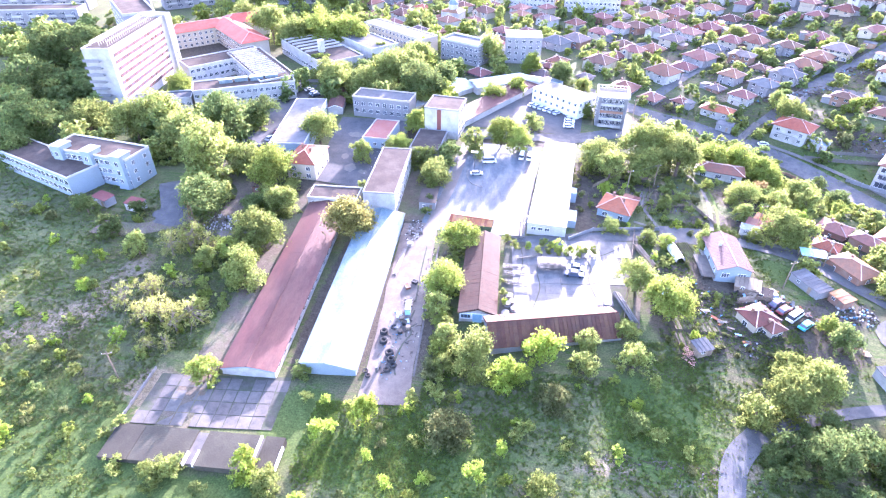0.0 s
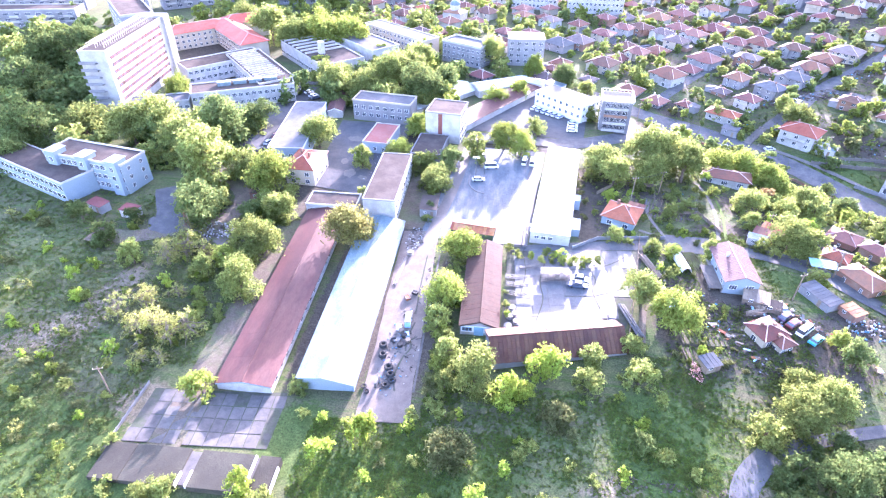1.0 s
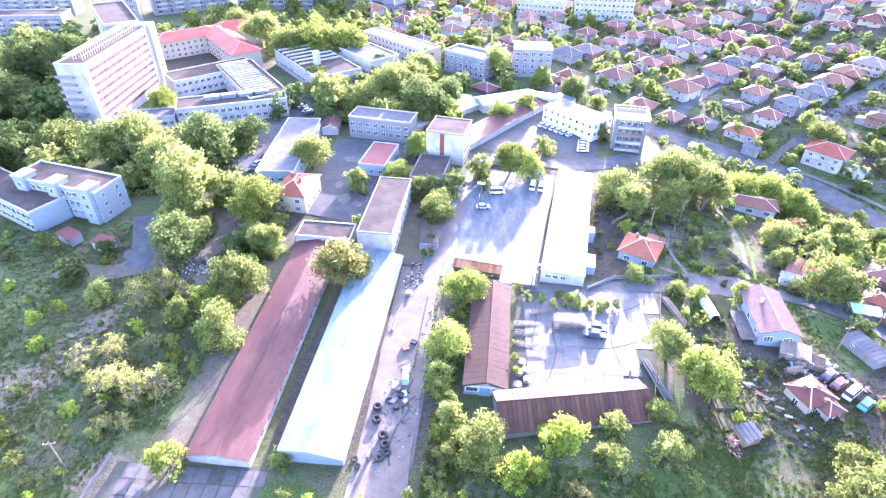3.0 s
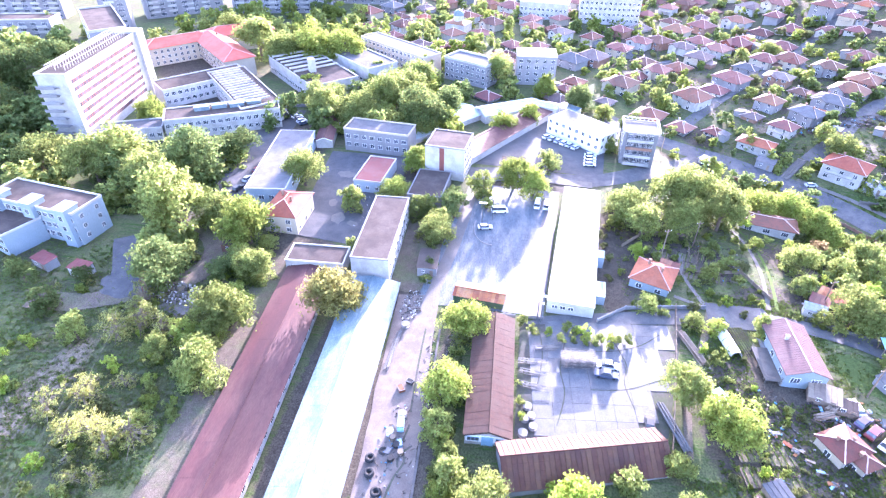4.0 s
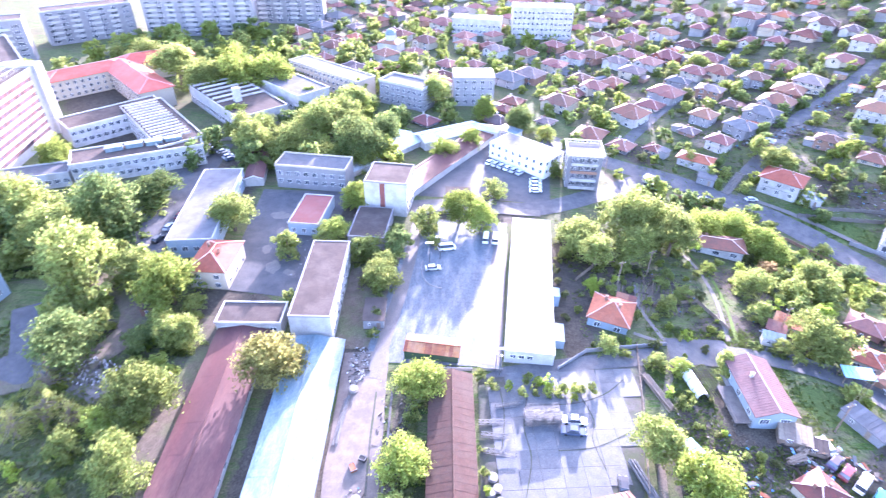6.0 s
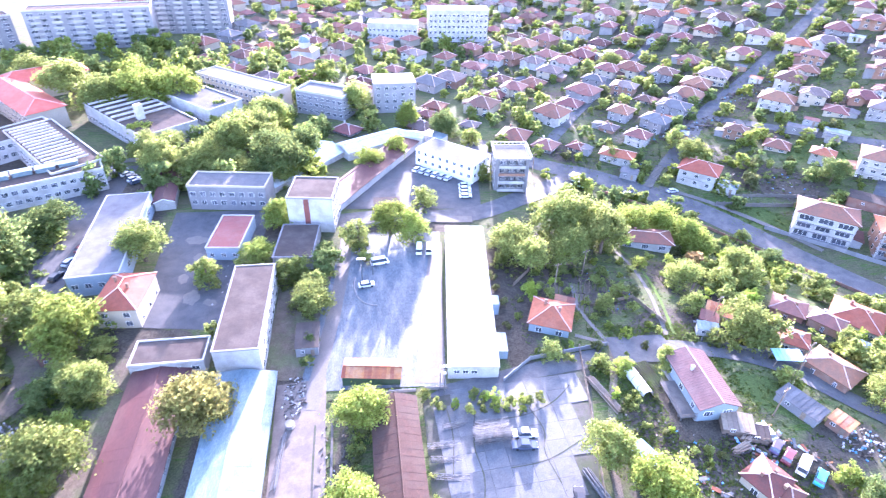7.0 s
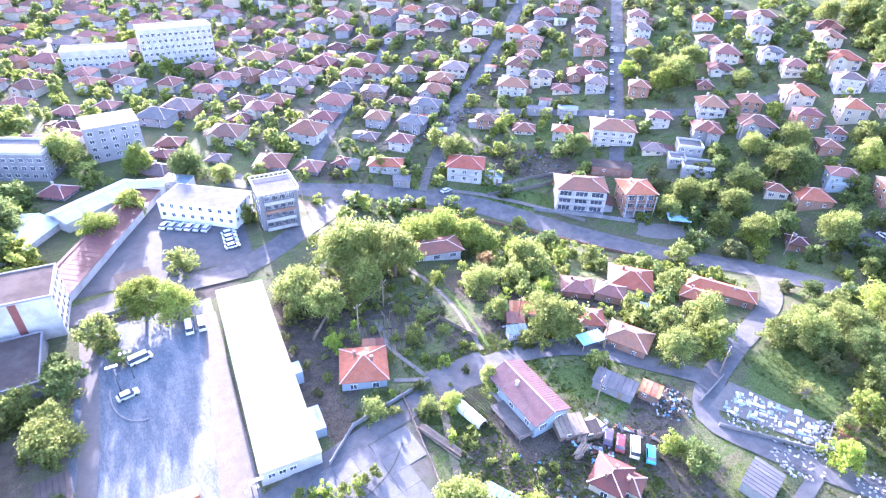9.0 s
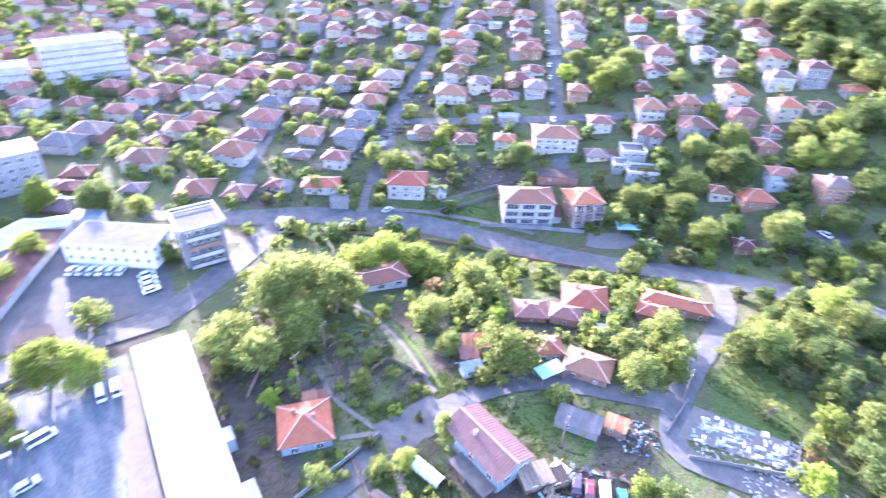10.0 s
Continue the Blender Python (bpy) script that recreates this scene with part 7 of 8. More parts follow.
# a small domed church
church = thing("church", -47.0, 372.0, None, -20, "small white church with a round dome", "church")
g = Geo()
g.box(-6, 6, -5, 5, -2, 6)
part("wall", g, PLASTER, church)
g = Geo()
hip_roof(g, 12, 10, 6.1, 0.4, 2.0)
part("roof", g, TILE, church)
g = Geo()
g.tube((0, 0, 6.5), (0, 0, 10.0), 3.0, 3.0, 14)
drum = part("drum", g, PLASTER, church)
g = Geo()
for i in range(5):
    a0, a1 = math.pi / 2 * i / 5, math.pi / 2 * (i + 1) / 5
    g.tube((0, 0, 10 + 3.1 * math.sin(a0)), (0, 0, 10 + 3.1 * math.sin(a1)), 3.1 * math.cos(a0), max(0.02, 3.1 * math.cos(a1)), 14, 0, False)
part("dome", g, WHITE_TIN, church)
for wx, wy in ((36, 151), (11, 128), (14, 127.5), (17, 128.2), (8.5, 127), (20, 129)):
    plant("leafy" if wx != 14 else "light", wx, wy, 1.5)
plant("blossom", 40.5, 92.0, 2.0)

# ---- planting ----
for bx, by, br in ((-96, 70, 1.6), (-101, 74, 2.0), (-92, 74, 1.4), (-88, 69, 2.2), (-84, 66, 1.5), (-79, 69, 1.2), (-93, 64, 1.9), (-98, 66, 1.3), (-84, 60, 1.4),
                   (-90, 57, 1.2), (-76, 62, 1.5), (-73, 56.5, 1.8), (-80, 55, 1.3), (-72, 47, 1.3), (-86, 51, 1.1), (-78, 46, 1.2), (-58, 47.5, 1.5), (-50, 48, 1.7), (-40, 50, 1.5)):
    plant(("scrub", "dark", "leafy")[int(bx + by) % 3], bx, by, br)
plant("sparse", -79.8, 88.0, 5.5)
plant("sparse", -72.5, 89.4, 5.2)
plant("sparse", -86.1, 95.3, 4.3)
plant("sparse", -87.5, 116.3, 3.8)
plant("sparse", -82.0, 116.7, 3.8)
plant("sparse", -92.1, 122.2, 3.0)
plant("leafy", -68.8, 121.0, 7.7)
plant("leafy", -66.2, 105.3, 6.3)
plant("sparse", -77.9, 79.6, 2.9)
plant("sparse", -73.9, 80.1, 2.8)
plant("sparse", -80.9, 83.0, 2.3)
plant("light", -61.3, 74.1, 4.3)
plant("plane", -45.6, 130.9, 8.7)
plant("light", -77.5, 153.6, 9.6)
plant("leafy", -159.0, 177.2, 10.3)
plant("leafy", -140.6, 177.7, 9.1)
plant("leafy", -131.4, 184.1, 11.6)
plant("leafy", -116.4, 172.2, 9.9)
plant("leafy", -101.3, 157.9, 11.3)
plant("dark", -90.8, 132.4, 8.8)
plant("dark", -108.8, 182.8, 10.3)
plant("light", -147.3, 222.7, 6.8)
plant("dark", -102.6, 200.5, 8.1)
plant("dark", -173.9, 167.6, 11.1)
plant("dark", -171.1, 154.6, 8.5)
plant("dark", -206.6, 205.8, 13.0)
plant("dark", -216.9, 235.8, 12.9)
plant("dark", -228.4, 274.2, 9.7)
plant("leafy", -90.0, 161.5, 7.3)
plant("leafy", -69.0, 139.5, 5.7)
plant("leafy", -75.1, 141.0, 4.8)
plant("leafy", -73.0, 186.7, 8.0)
plant("leafy", -53.6, 175.1, 4.5)
plant("light", -42.8, 184.3, 5.4)
plant("leafy", -44.5, 179.7, 4.1)
plant("light", -39.1, 201.6, 5.5)
plant("leafy", -26.6, 164.0, 6.4)
plant("dark", -23.5, 177.1, 5.0)
plant("leafy", -32.7, 173.5, 4.5)
plant("dark", -25.8, 150.6, 2.4)
plant("dark", -25.3, 143.9, 2.1)
plant("leafy", -48.8, 156.9, 2.2)
plant("leafy", -138.4, 304.4, 11.9)
plant("leafy", -122.7, 296.7, 11.6)
plant("leafy", -165.9, 329.0, 10.9)
plant("light", -108.5, 301.5, 13.9)
plant("light", -96.0, 303.0, 12.6)
plant("leafy", -82.8, 236.7, 8.2)
plant("leafy", -68.9, 233.3, 10.2)
plant("leafy", -62.2, 247.0, 9.8)
plant("leafy", -55.1, 263.6, 8.8)
plant("dark", -42.9, 232.9, 10.6)
plant("leafy", -56.6, 233.1, 5.9)
plant("leafy", -48.8, 231.1, 5.9)
plant("leafy", -41.7, 228.1, 6.2)
plant("leafy", -51.7, 226.7, 5.2)
plant("leafy", -58.6, 239.3, 5.4)
plant("dark", -75.8, 236.1, 5.3)
plant("leafy", -89.9, 249.9, 6.7)
plant("leafy", -84.6, 255.2, 6.4)
plant("leafy", -58.0, 255.4, 9.2)
plant("leafy", -48.0, 254.8, 8.1)
plant("dark", -34.9, 247.0, 7.9)
plant("leafy", -51.3, 278.8, 8.8)
plant("leafy", -17.7, 291.5, 8.5)
plant("light", 3.4, 278.7, 5.7)
plant("light", -12.6, 240.0, 6.2)
plant("light", -2.3, 249.3, 5.1)
plant("leafy", 5.4, 210.8, 4.8)
plant("light", -5.8, 195.8, 6.6)
plant("light", 0.7, 192.4, 5.8)
plant("leafy", -15.0, 189.4, 5.2)
plant("leafy", -13.2, 181.9, 2.7)
plant("dark", 18.8, 267.7, 6.5)
plant("leafy", 28.2, 260.0, 3.9)
plant("leafy", 28.0, 230.9, 4.0)
plant("leafy", 28.2, 183.0, 8.5)
plant("leafy", 31.6, 174.3, 6.5)
plant("leafy", 44.8, 191.8, 10.0)
plant("leafy", 54.3, 191.4, 9.7)
plant("leafy", 55.2, 183.2, 8.4)
plant("light", 69.9, 197.6, 7.7)
plant("light", 80.5, 198.7, 6.7)
plant("light", 85.3, 190.5, 7.4)
plant("light", 86.0, 185.6, 6.4)
plant("leafy", 43.6, 178.6, 7.6)
plant("leafy", 98.2, 210.7, 3.0)
plant("dark", 108.1, 180.1, 5.0)
plant("copper", 81.0, 176.0, 3.5)
plant("leafy", 71.3, 166.1, 5.4)
plant("leafy", 90.7, 171.7, 5.9)
plant("leafy", 90.7, 165.6, 5.1)
plant("leafy", 82.4, 166.1, 4.9)
plant("leafy", 69.3, 154.7, 3.6)
plant("leafy", 75.7, 143.5, 7.3)
plant("leafy", 80.6, 141.7, 5.0)
plant("leafy", 51.9, 162.4, 3.2)
plant("leafy", 47.9, 167.2, 2.2)
plant("light", 63.9, 175.9, 2.6)
plant("leafy", 113.1, 166.9, 3.7)
plant("leafy", 119.0, 143.0, 4.3)
plant("leafy", 140.3, 155.1, 5.3)
plant("leafy", 111.8, 126.7, 5.9)
plant("leafy", 95.6, 122.4, 5.4)
plant("leafy", 101.0, 129.1, 4.6)
plant("light", 105.7, 120.8, 4.3)
plant("leafy", 101.2, 140.8, 3.4)
plant("leafy", 128.5, 154.2, 2.2)
plant("light", 66.4, 229.2, 3.3)
plant("dark", 63.1, 144.0, 1.9)
plant("leafy", 68.6, 142.0, 2.8)
plant("leafy", 70.6, 139.4, 2.2)
plant("leafy", 53.1, 135.7, 3.3)
plant("leafy", 28.6, 140.9, 3.1)
plant("leafy", 32.4, 139.0, 1.7)
plant("light", 43.0, 134.5, 2.9)
plant("leafy", 42.0, 126.1, 2.0)
plant("leafy", 32.3, 113.2, 6.0)
plant("light", 38.7, 104.2, 6.6)
plant("light", -12.9, 126.9, 7.0)
plant("light", -14.2, 107.6, 5.8)
plant("leafy", -15.0, 99.0, 4.1)
plant("leafy", -11.7, 90.0, 3.9)
plant("leafy", -4.8, 82.9, 5.8)
plant("fresh", 9.3, 87.0, 5.0)
plant("leafy", 18.2, 85.3, 3.6)
plant("leafy", 19.8, 92.3, 3.3)
plant("leafy", 28.0, 96.5, 3.5)
plant("leafy", 28.8, 87.9, 3.9)
plant("fresh", 0.9, 79.4, 3.6)
plant("fresh", 4.7, 81.1, 3.1)
plant("scrub", 12.2, 76.7, 4.2)
plant("leafy", 57.5, 81.1, 6.6)
plant("leafy", 64.7, 85.8, 5.6)
plant("leafy", 50.5, 77.7, 4.5)
plant("leafy", 60.4, 90.7, 4.1)
plant("dark", 75.0, 99.7, 4.1)
plant("dark", 53.6, 69.7, 4.5)
plant("dark", 60.5, 68.9, 5.5)
plant("dark", 67.7, 71.8, 4.5)
plant("fresh", -24.8, 67.9, 3.4)
plant("fresh", -32.9, 62.8, 2.4)
plant("leafy", -38.4, 71.4, 1.8)
plant("fresh", -16.9, 70.7, 1.9)
plant("scrub", -8.3, 65.4, 5.8)
plant("leafy", 6.5, 68.6, 2.4)
plant("fresh", 2.5, 63.6, 1.7)
plant("fresh", -2.3, 57.1, 2.4)
plant("leafy", 9.6, 56.2, 3.2)
plant("leafy", 13.9, 66.4, 1.7)
plant("dark", 27.6, 71.9, 2.8)
plant("leafy", 31.1, 70.2, 2.3)
plant("fresh", 23.6, 65.9, 1.8)
plant("leafy", 36.4, 67.9, 1.6)
plant("fresh", -22.1, 59.3, 1.4)
plant("fresh", -11.4, 55.4, 1.3)
plant("leafy", -59.1, 50.2, 3.3)
plant("leafy", -56.0, 51.0, 2.9)
plant("fresh", -42.6, 52.2, 3.5)
plant("leafy", -37.9, 50.8, 3.2)
plant("leafy", -67.3, 50.7, 2.2)
plant("leafy", -42.0, 78.2, 2.7)
plant("leafy", -71.4, 59.1, 1.9)
plant("leafy", -16.4, 73.7, 1.8)
plant("leafy", -99.6, 111.3, 4.0)
plant("dark", -112.8, 119.1, 4.9)
plant("dark", -126.2, 127.6, 4.1)
plant("dark", -110.9, 130.2, 3.0)
plant("leafy", 131.5, 110.3, 6.2)
plant("leafy", 124.5, 114.9, 4.6)
plant("leafy", 143.2, 107.1, 6.4)
plant("light", 160.4, 108.9, 6.6)
plant("dark", 138.1, 99.9, 5.8)
plant("leafy", 155.9, 101.6, 6.0)
plant("scrub", 127.1, 103.1, 3.6)
plant("leafy", 126.7, 94.2, 4.4)
plant("sparse", 111.9, 100.4, 3.6)
plant("leafy", 109.1, 91.0, 3.0)
plant("leafy", 118.5, 84.9, 4.2)
plant("fresh", 101.1, 86.9, 3.9)
plant("light", 73.7, 105.0, 3.1)
plant("leafy", 112.8, 243.5, 7.4)
plant("leafy", 193.8, 328.4, 5.2)
plant("leafy", 109.8, 254.7, 4.8)
plant("leafy", 83.6, 250.6, 4.0)
plant("dark", 154.1, 220.2, 6.2)
plant("dark", 17.1, 267.4, 6.5)
plant("light", 27.4, 262.6, 3.9)
plant("light", 4.2, 280.6, 5.1)
plant("dark", 35.4, 255.8, 3.1)
plant("leafy", 177.4, 163.4, 6.4)
plant("leafy", 167.3, 176.7, 6.5)
plant("leafy", 158.9, 176.9, 6.4)
plant("light", 177.6, 162.9, 4.3)
plant("leafy", 170.7, 150.2, 6.4)
plant("leafy", 186.9, 134.2, 7.4)
plant("dark", 179.2, 147.4, 5.3)
plant("leafy", 186.6, 168.4, 6.6)
plant("leafy", 200.0, 164.8, 6.6)
plant("leafy", 208.8, 164.1, 5.8)
plant("leafy", 219.4, 234.1, 7.1)
plant("leafy", 228.8, 232.9, 7.2)
plant("leafy", 222.2, 242.7, 5.6)
plant("leafy", 223.5, 148.2, 5.7)
plant("leafy", 238.2, 148.7, 5.8)
plant("dark", 288.2, 168.0, 9.0)
plant("leafy", 277.4, 154.0, 8.5)
plant("dark", 300.2, 188.9, 11.0)
plant("dark", 315.4, 179.7, 11.0)
plant("dark", 304.7, 203.2, 8.6)
plant("leafy", 231.2, 139.2, 6.5)
plant("dark", 218.9, 125.2, 6.1)
plant("leafy", 180.1, 287.2, 4.1)
plant("leafy", 115.9, 348.9, 6.7)
plant("leafy", 102.5, 345.1, 4.8)
plant("leafy", -71.4, 124.8, 4.0)
plant("light", -70.4, 130.4, 4.0)
plant("leafy", -69.3, 117.1, 3.8)
plant("fresh", -68.2, 108.6, 3.8)
plant("leafy", -69.3, 104.1, 2.9)
plant("leafy", -71.8, 141.8, 3.8)
plant("sparse", -87.1, 117.8, 5.1)
plant("sparse", -81.2, 100.9, 2.6)
plant("sparse", -79.5, 101.5, 2.0)
plant("sparse", -83.5, 100.2, 1.9)
plant("sparse", -82.8, 90.1, 2.7)
plant("sparse", -81.2, 90.7, 2.0)
plant("sparse", -85.4, 89.5, 1.8)
plant("sparse", -74.7, 85.8, 4.3)
plant("leafy", -69.6, 113.6, 2.7)
plant("leafy", -71.1, 152.0, 3.3)
plant("fresh", -86.8, 104.9, 2.3)
plant("light", -67.9, 124.4, 2.9)
plant("leafy", -72.3, 92.1, 2.8)
plant("dark", 165.5, 179.7, 5.7)
plant("leafy", 177.0, 174.3, 5.3)
plant("dark", 187.1, 169.8, 6.2)
plant("leafy", 176.2, 164.2, 5.7)
plant("light", 170.2, 149.1, 7.0)
plant("dark", 200.9, 159.3, 7.6)
plant("leafy", 215.6, 170.6, 6.2)
plant("leafy", 186.4, 133.2, 7.4)
plant("leafy", 232.4, 155.4, 5.2)
plant("light", 239.2, 147.9, 6.3)
plant("light", 223.5, 146.0, 5.9)
plant("dark", 201.8, 125.0, 6.1)
plant("dark", 210.2, 143.7, 5.1)
plant("leafy", 201.9, 177.8, 5.5)
plant("leafy", 165.7, 160.6, 4.7)
plant("dark", 165.3, 171.1, 4.9)
plant("leafy", 220.6, 230.2, 8.4)
plant("light", 211.1, 231.5, 6.4)
plant("leafy", 219.7, 253.9, 5.5)
plant("fresh", 210.6, 249.8, 4.5)
plant("leafy", 235.8, 210.6, 5.0)
plant("leafy", 220.5, 127.2, 5.5)
plant("dark", 250.0, 143.3, 7.0)
plant("leafy", 274.3, 153.4, 8.2)
plant("dark", 285.2, 177.5, 7.1)
plant("leafy", 307.2, 207.3, 8.7)
plant("dark", 297.0, 190.6, 7.4)
plant("leafy", 303.1, 219.3, 7.2)
plant("dark", 298.4, 172.1, 7.1)
plant("sparse", -90.2, 112.5, 5.4)
plant("sparse", -90.9, 124.3, 5.0)
plant("sparse", -83.3, 87.4, 4.4)
plant("sparse", -91.0, 91.6, 3.9)
plant("leafy", -78.4, 109.1, 3.9)
plant("sparse", -87.2, 98.7, 4.0)
plant("fresh", -107.7, 107.5, 2.0)
plant("fresh", -110.4, 102.1, 2.0)
plant("leafy", -100.2, 83.9, 2.0)
plant("fresh", -99.3, 76.9, 1.7)
plant("leafy", -83.5, 75.8, 2.0)
plant("light", -75.9, 115.6, 4.4)
plant("leafy", -30.8, 176.1, 4.3)
plant("leafy", -26.7, 162.3, 4.3)
plant("dark", -23.9, 182.6, 3.8)
plant("leafy", -25.2, 169.1, 3.8)
plant("dark", -78.2, 137.7, 4.7)
plant("leafy", -76.8, 146.2, 3.7)
plant("leafy", -69.1, 138.0, 4.0)
plant("leafy", -70.4, 149.4, 2.7)
plant("fresh", -54.2, 176.7, 3.2)

# ---- scattered growth ----
KEEP_OFF = [(-66, -44, 70, 156), (-46, -15, 72, 150), (-13, 0, 95, 134), (-5, 30, 84, 106), (-2, 36, 96, 137), (-28, 10, 134, 200), (3, 24, 134, 196), (-50, -32, 140, 176), (-74, -36, 50, 80), (-78, -62, 158, 176), (-80, -36, 158, 224), (-100, -70, 170, 216), (-24, 30, 200, 262), (48, 64, 116, 136), (26, 40, 146, 161), (88, 110, 86, 114)]
PLACED = []


def free(x, y, gap):
    for a, b, c, d in KEEP_OFF:
        if a - gap * 0.3 < x < b + gap * 0.3 and c - gap * 0.3 < y < d + gap * 0.3:
            return False
    for px, py, pr in PLACED:
        if (px - x) ** 2 + (py - y) ** 2 < (gap + pr) ** 2:
            return False
    for (ax, ay), (bx, by), w in WAYS:
        dx, dy = bx - ax, by - ay
        t = max(0.0, min(1.0, ((x - ax) * dx + (y - ay) * dy) / (dx * dx + dy * dy)))
        if (ax + dx * t - x) ** 2 + (ay + dy * t - y) ** 2 < (w / 2 + gap * 0.6) ** 2:
            return False
    return True


for ob in list(scene.objects):
    if ob.parent is None and ob.type == 'EMPTY' and ob.name.split(".")[0] in ("house", "school", "apartment_block", "clinic_wing", "long_block", "white_block", "institute", "institute_wing", "clinic_tower", "long_workshop"):
        p = ob.matrix_basis.translation
        big = ob.name.split(".")[0] not in ("house",)
        PLACED.append((p.x, p.y, 12.0 if big else 6.5))

rng = random.Random(11)
# more houses towards the skyline, in the same rows
made = 0
for i in range(2600):
    u, v = rng.uniform(-100, 340), rng.uniform(270, 545)
    if u + 0.25 * v > 400 or (u > 250 and v < 330) or (u < -30 and v < 345) or made > 150:
        continue
    if free(u, v, 6.8):
        PLACED.append((u, v, 6.5))
        made += 1
        house(u, v, rng.choice((-44, -41, -47, -38)), rng.uniform(8.5, 13), rng.uniform(7.5, 10.5), rng.choice((1, 1, 2, 2)), rng.choice((TILE, TILE_PINK, TILE_PINK, TILE_NEW)), rng.choice((PLASTER, PLASTER, CREAM, GREY_WALL, BRICK_WALL)), windows=v < 330)

# the last rows before the skyline, too far to tell apart
SKYLINE = Geo()
made = 0
for i in range(5000):
    u, v = rng.uniform(-190, 250), rng.uniform(430, 720)
    if made < 230 and free(u, v, 6.6):
        PLACED.append((u, v, 6.5))
        made += 1
        w, d, h = rng.uniform(8, 12.5), rng.uniform(7, 9.5), rng.choice((2.6, 5.0, 5.2))
        m = pose(u, v, ground(u, v), 0, 0, rng.choice((-44, -40, -47, -36)))
        SKYLINE.box(-w / 2, w / 2, -d / 2, d / 2, -2.0, h, rng.choice((0, 0, 1, 2)), m)
        k = len(SKYLINE.v)
        hip_roof(SKYLINE, w, d, h + 0.12, 0.8, 0.26 * d + 0.4, rng.choice((3, 4, 4, 5)))
        SKYLINE.v[k:] = [tuple(m @ Vector(p)) for p in SKYLINE.v[k:]]
tagged(put("distant_houses", SKYLINE.mesh("distant_houses", [PLASTER, CREAM, GREY_WALL, TILE, TILE_PINK, BROWN_OLD])), "rows of small tiled houses towards the skyline", "houses", kind="stuff")


def fill(count, x0, x1, y0, y1, kinds, r0, r1, gap=0.6, test=None, far=False):
    n = 0
    for k in range(count * 12):
        if n >= count:
            break
        x, y, r = rng.uniform(x0, x1), rng.uniform(y0, y1), rng.uniform(r0, r1)
        if (test is None or test(x, y)) and free(x, y, r * gap):
            (far_tree if far else plant)(rng.choice(kinds), x, y, r)
            PLACED.append((x, y, r * 0.55))
            n += 1


# gardens between the houses, the bank beside the lane, the meadows and the wood behind the clinic
fill(760, 40, 330, 205, 480, ("leafy", "dark", "light", "leafy", "dark", "scrub"), 1.2, 4.0, 0.45, far=True)
fill(420, -140, 220, 470, 700, ("leafy", "light", "dark", "leafy"), 2.0, 5.0, far=True)
fill(170, -100, 60, 270, 480, ("leafy", "light", "dark", "leafy"), 2.0, 5.0, far=True)
fill(60, 24, 122, 136, 198, ("leafy", "light", "fresh", "leafy", "scrub"), 1.2, 3.2, 0.5)
fill(26, -78, -68.6, 96, 152, ("leafy", "light", "fresh", "scrub", "leafy"), 1.0, 2.6, 0.3)
fill(48, 37, 64, 94, 128, ("leafy", "scrub", "fresh", "scrub", "light"), 0.5, 1.3, 0.4, far=True)
fill(30, 24, 64, 138, 182, ("leafy", "scrub", "light"), 0.5, 1.5, 0.4, far=True)
fill(110, 76, 142, 126, 198, ("leafy", "dark", "light", "leafy"), 1.2, 3.4, 0.42, lambda x, y: (x - 90) * 0.75 + (y - 215) * 0.66 < -6, far=True)
fill(30, -16.5, -11.0, 74, 132, ("leafy", "scrub", "light"), 1.2, 3.0, 0.3)
fill(130, -150, -66, 44, 134, ("scrub", "light", "fresh", "sparse", "leafy"), 0.7, 2.3, far=True)
fill(60, -38, 62, 42, 84, ("fresh", "leafy", "scrub", "light"), 0.7, 1.9)
fill(60, -230, -128, 150, 262, ("dark", "leafy", "dark"), 4.0, 8.5, 0.4, lambda x, y: x < -176 or (y < 192 and x < -128), far=True)
fill(34, -128, -82, 136, 200, ("leafy", "dark", "leafy"), 3.0, 6.5, 0.5, lambda x, y: x > -106 or y > 162, far=True)
fill(46, -100, -28, 218, 300, ("leafy", "light", "dark"), 3.0, 6.5, 0.5, far=True)
fill(80, 104, 200, 58, 122, ("leafy", "dark", "light", "leafy", "dark"), 2.6, 4.9, 0.42, lambda x, y: not (98 < x < 124 and 94 < y < 116))
fill(130, 150, 262, 108, 196, ("leafy", "dark", "dark", "light", "scrub"), 1.6, 4.6, 0.42, far=True)
fill(50, 250, 360, 120, 230, ("dark", "leafy"), 5.0, 9.5, 0.5, far=True)
fill(36, 49, 84, 48, 82, ("dark", "leafy", "dark"), 2.2, 4.4, 0.42)
fill(60, -200, -50, 318, 400, ("leafy", "light", "leafy", "dark"), 3.5, 7.0, 0.5, far=True)
fill(40, -300, -200, 250, 330, ("dark", "leafy"), 4.0, 7.5, 0.5, far=True)
grow_far()


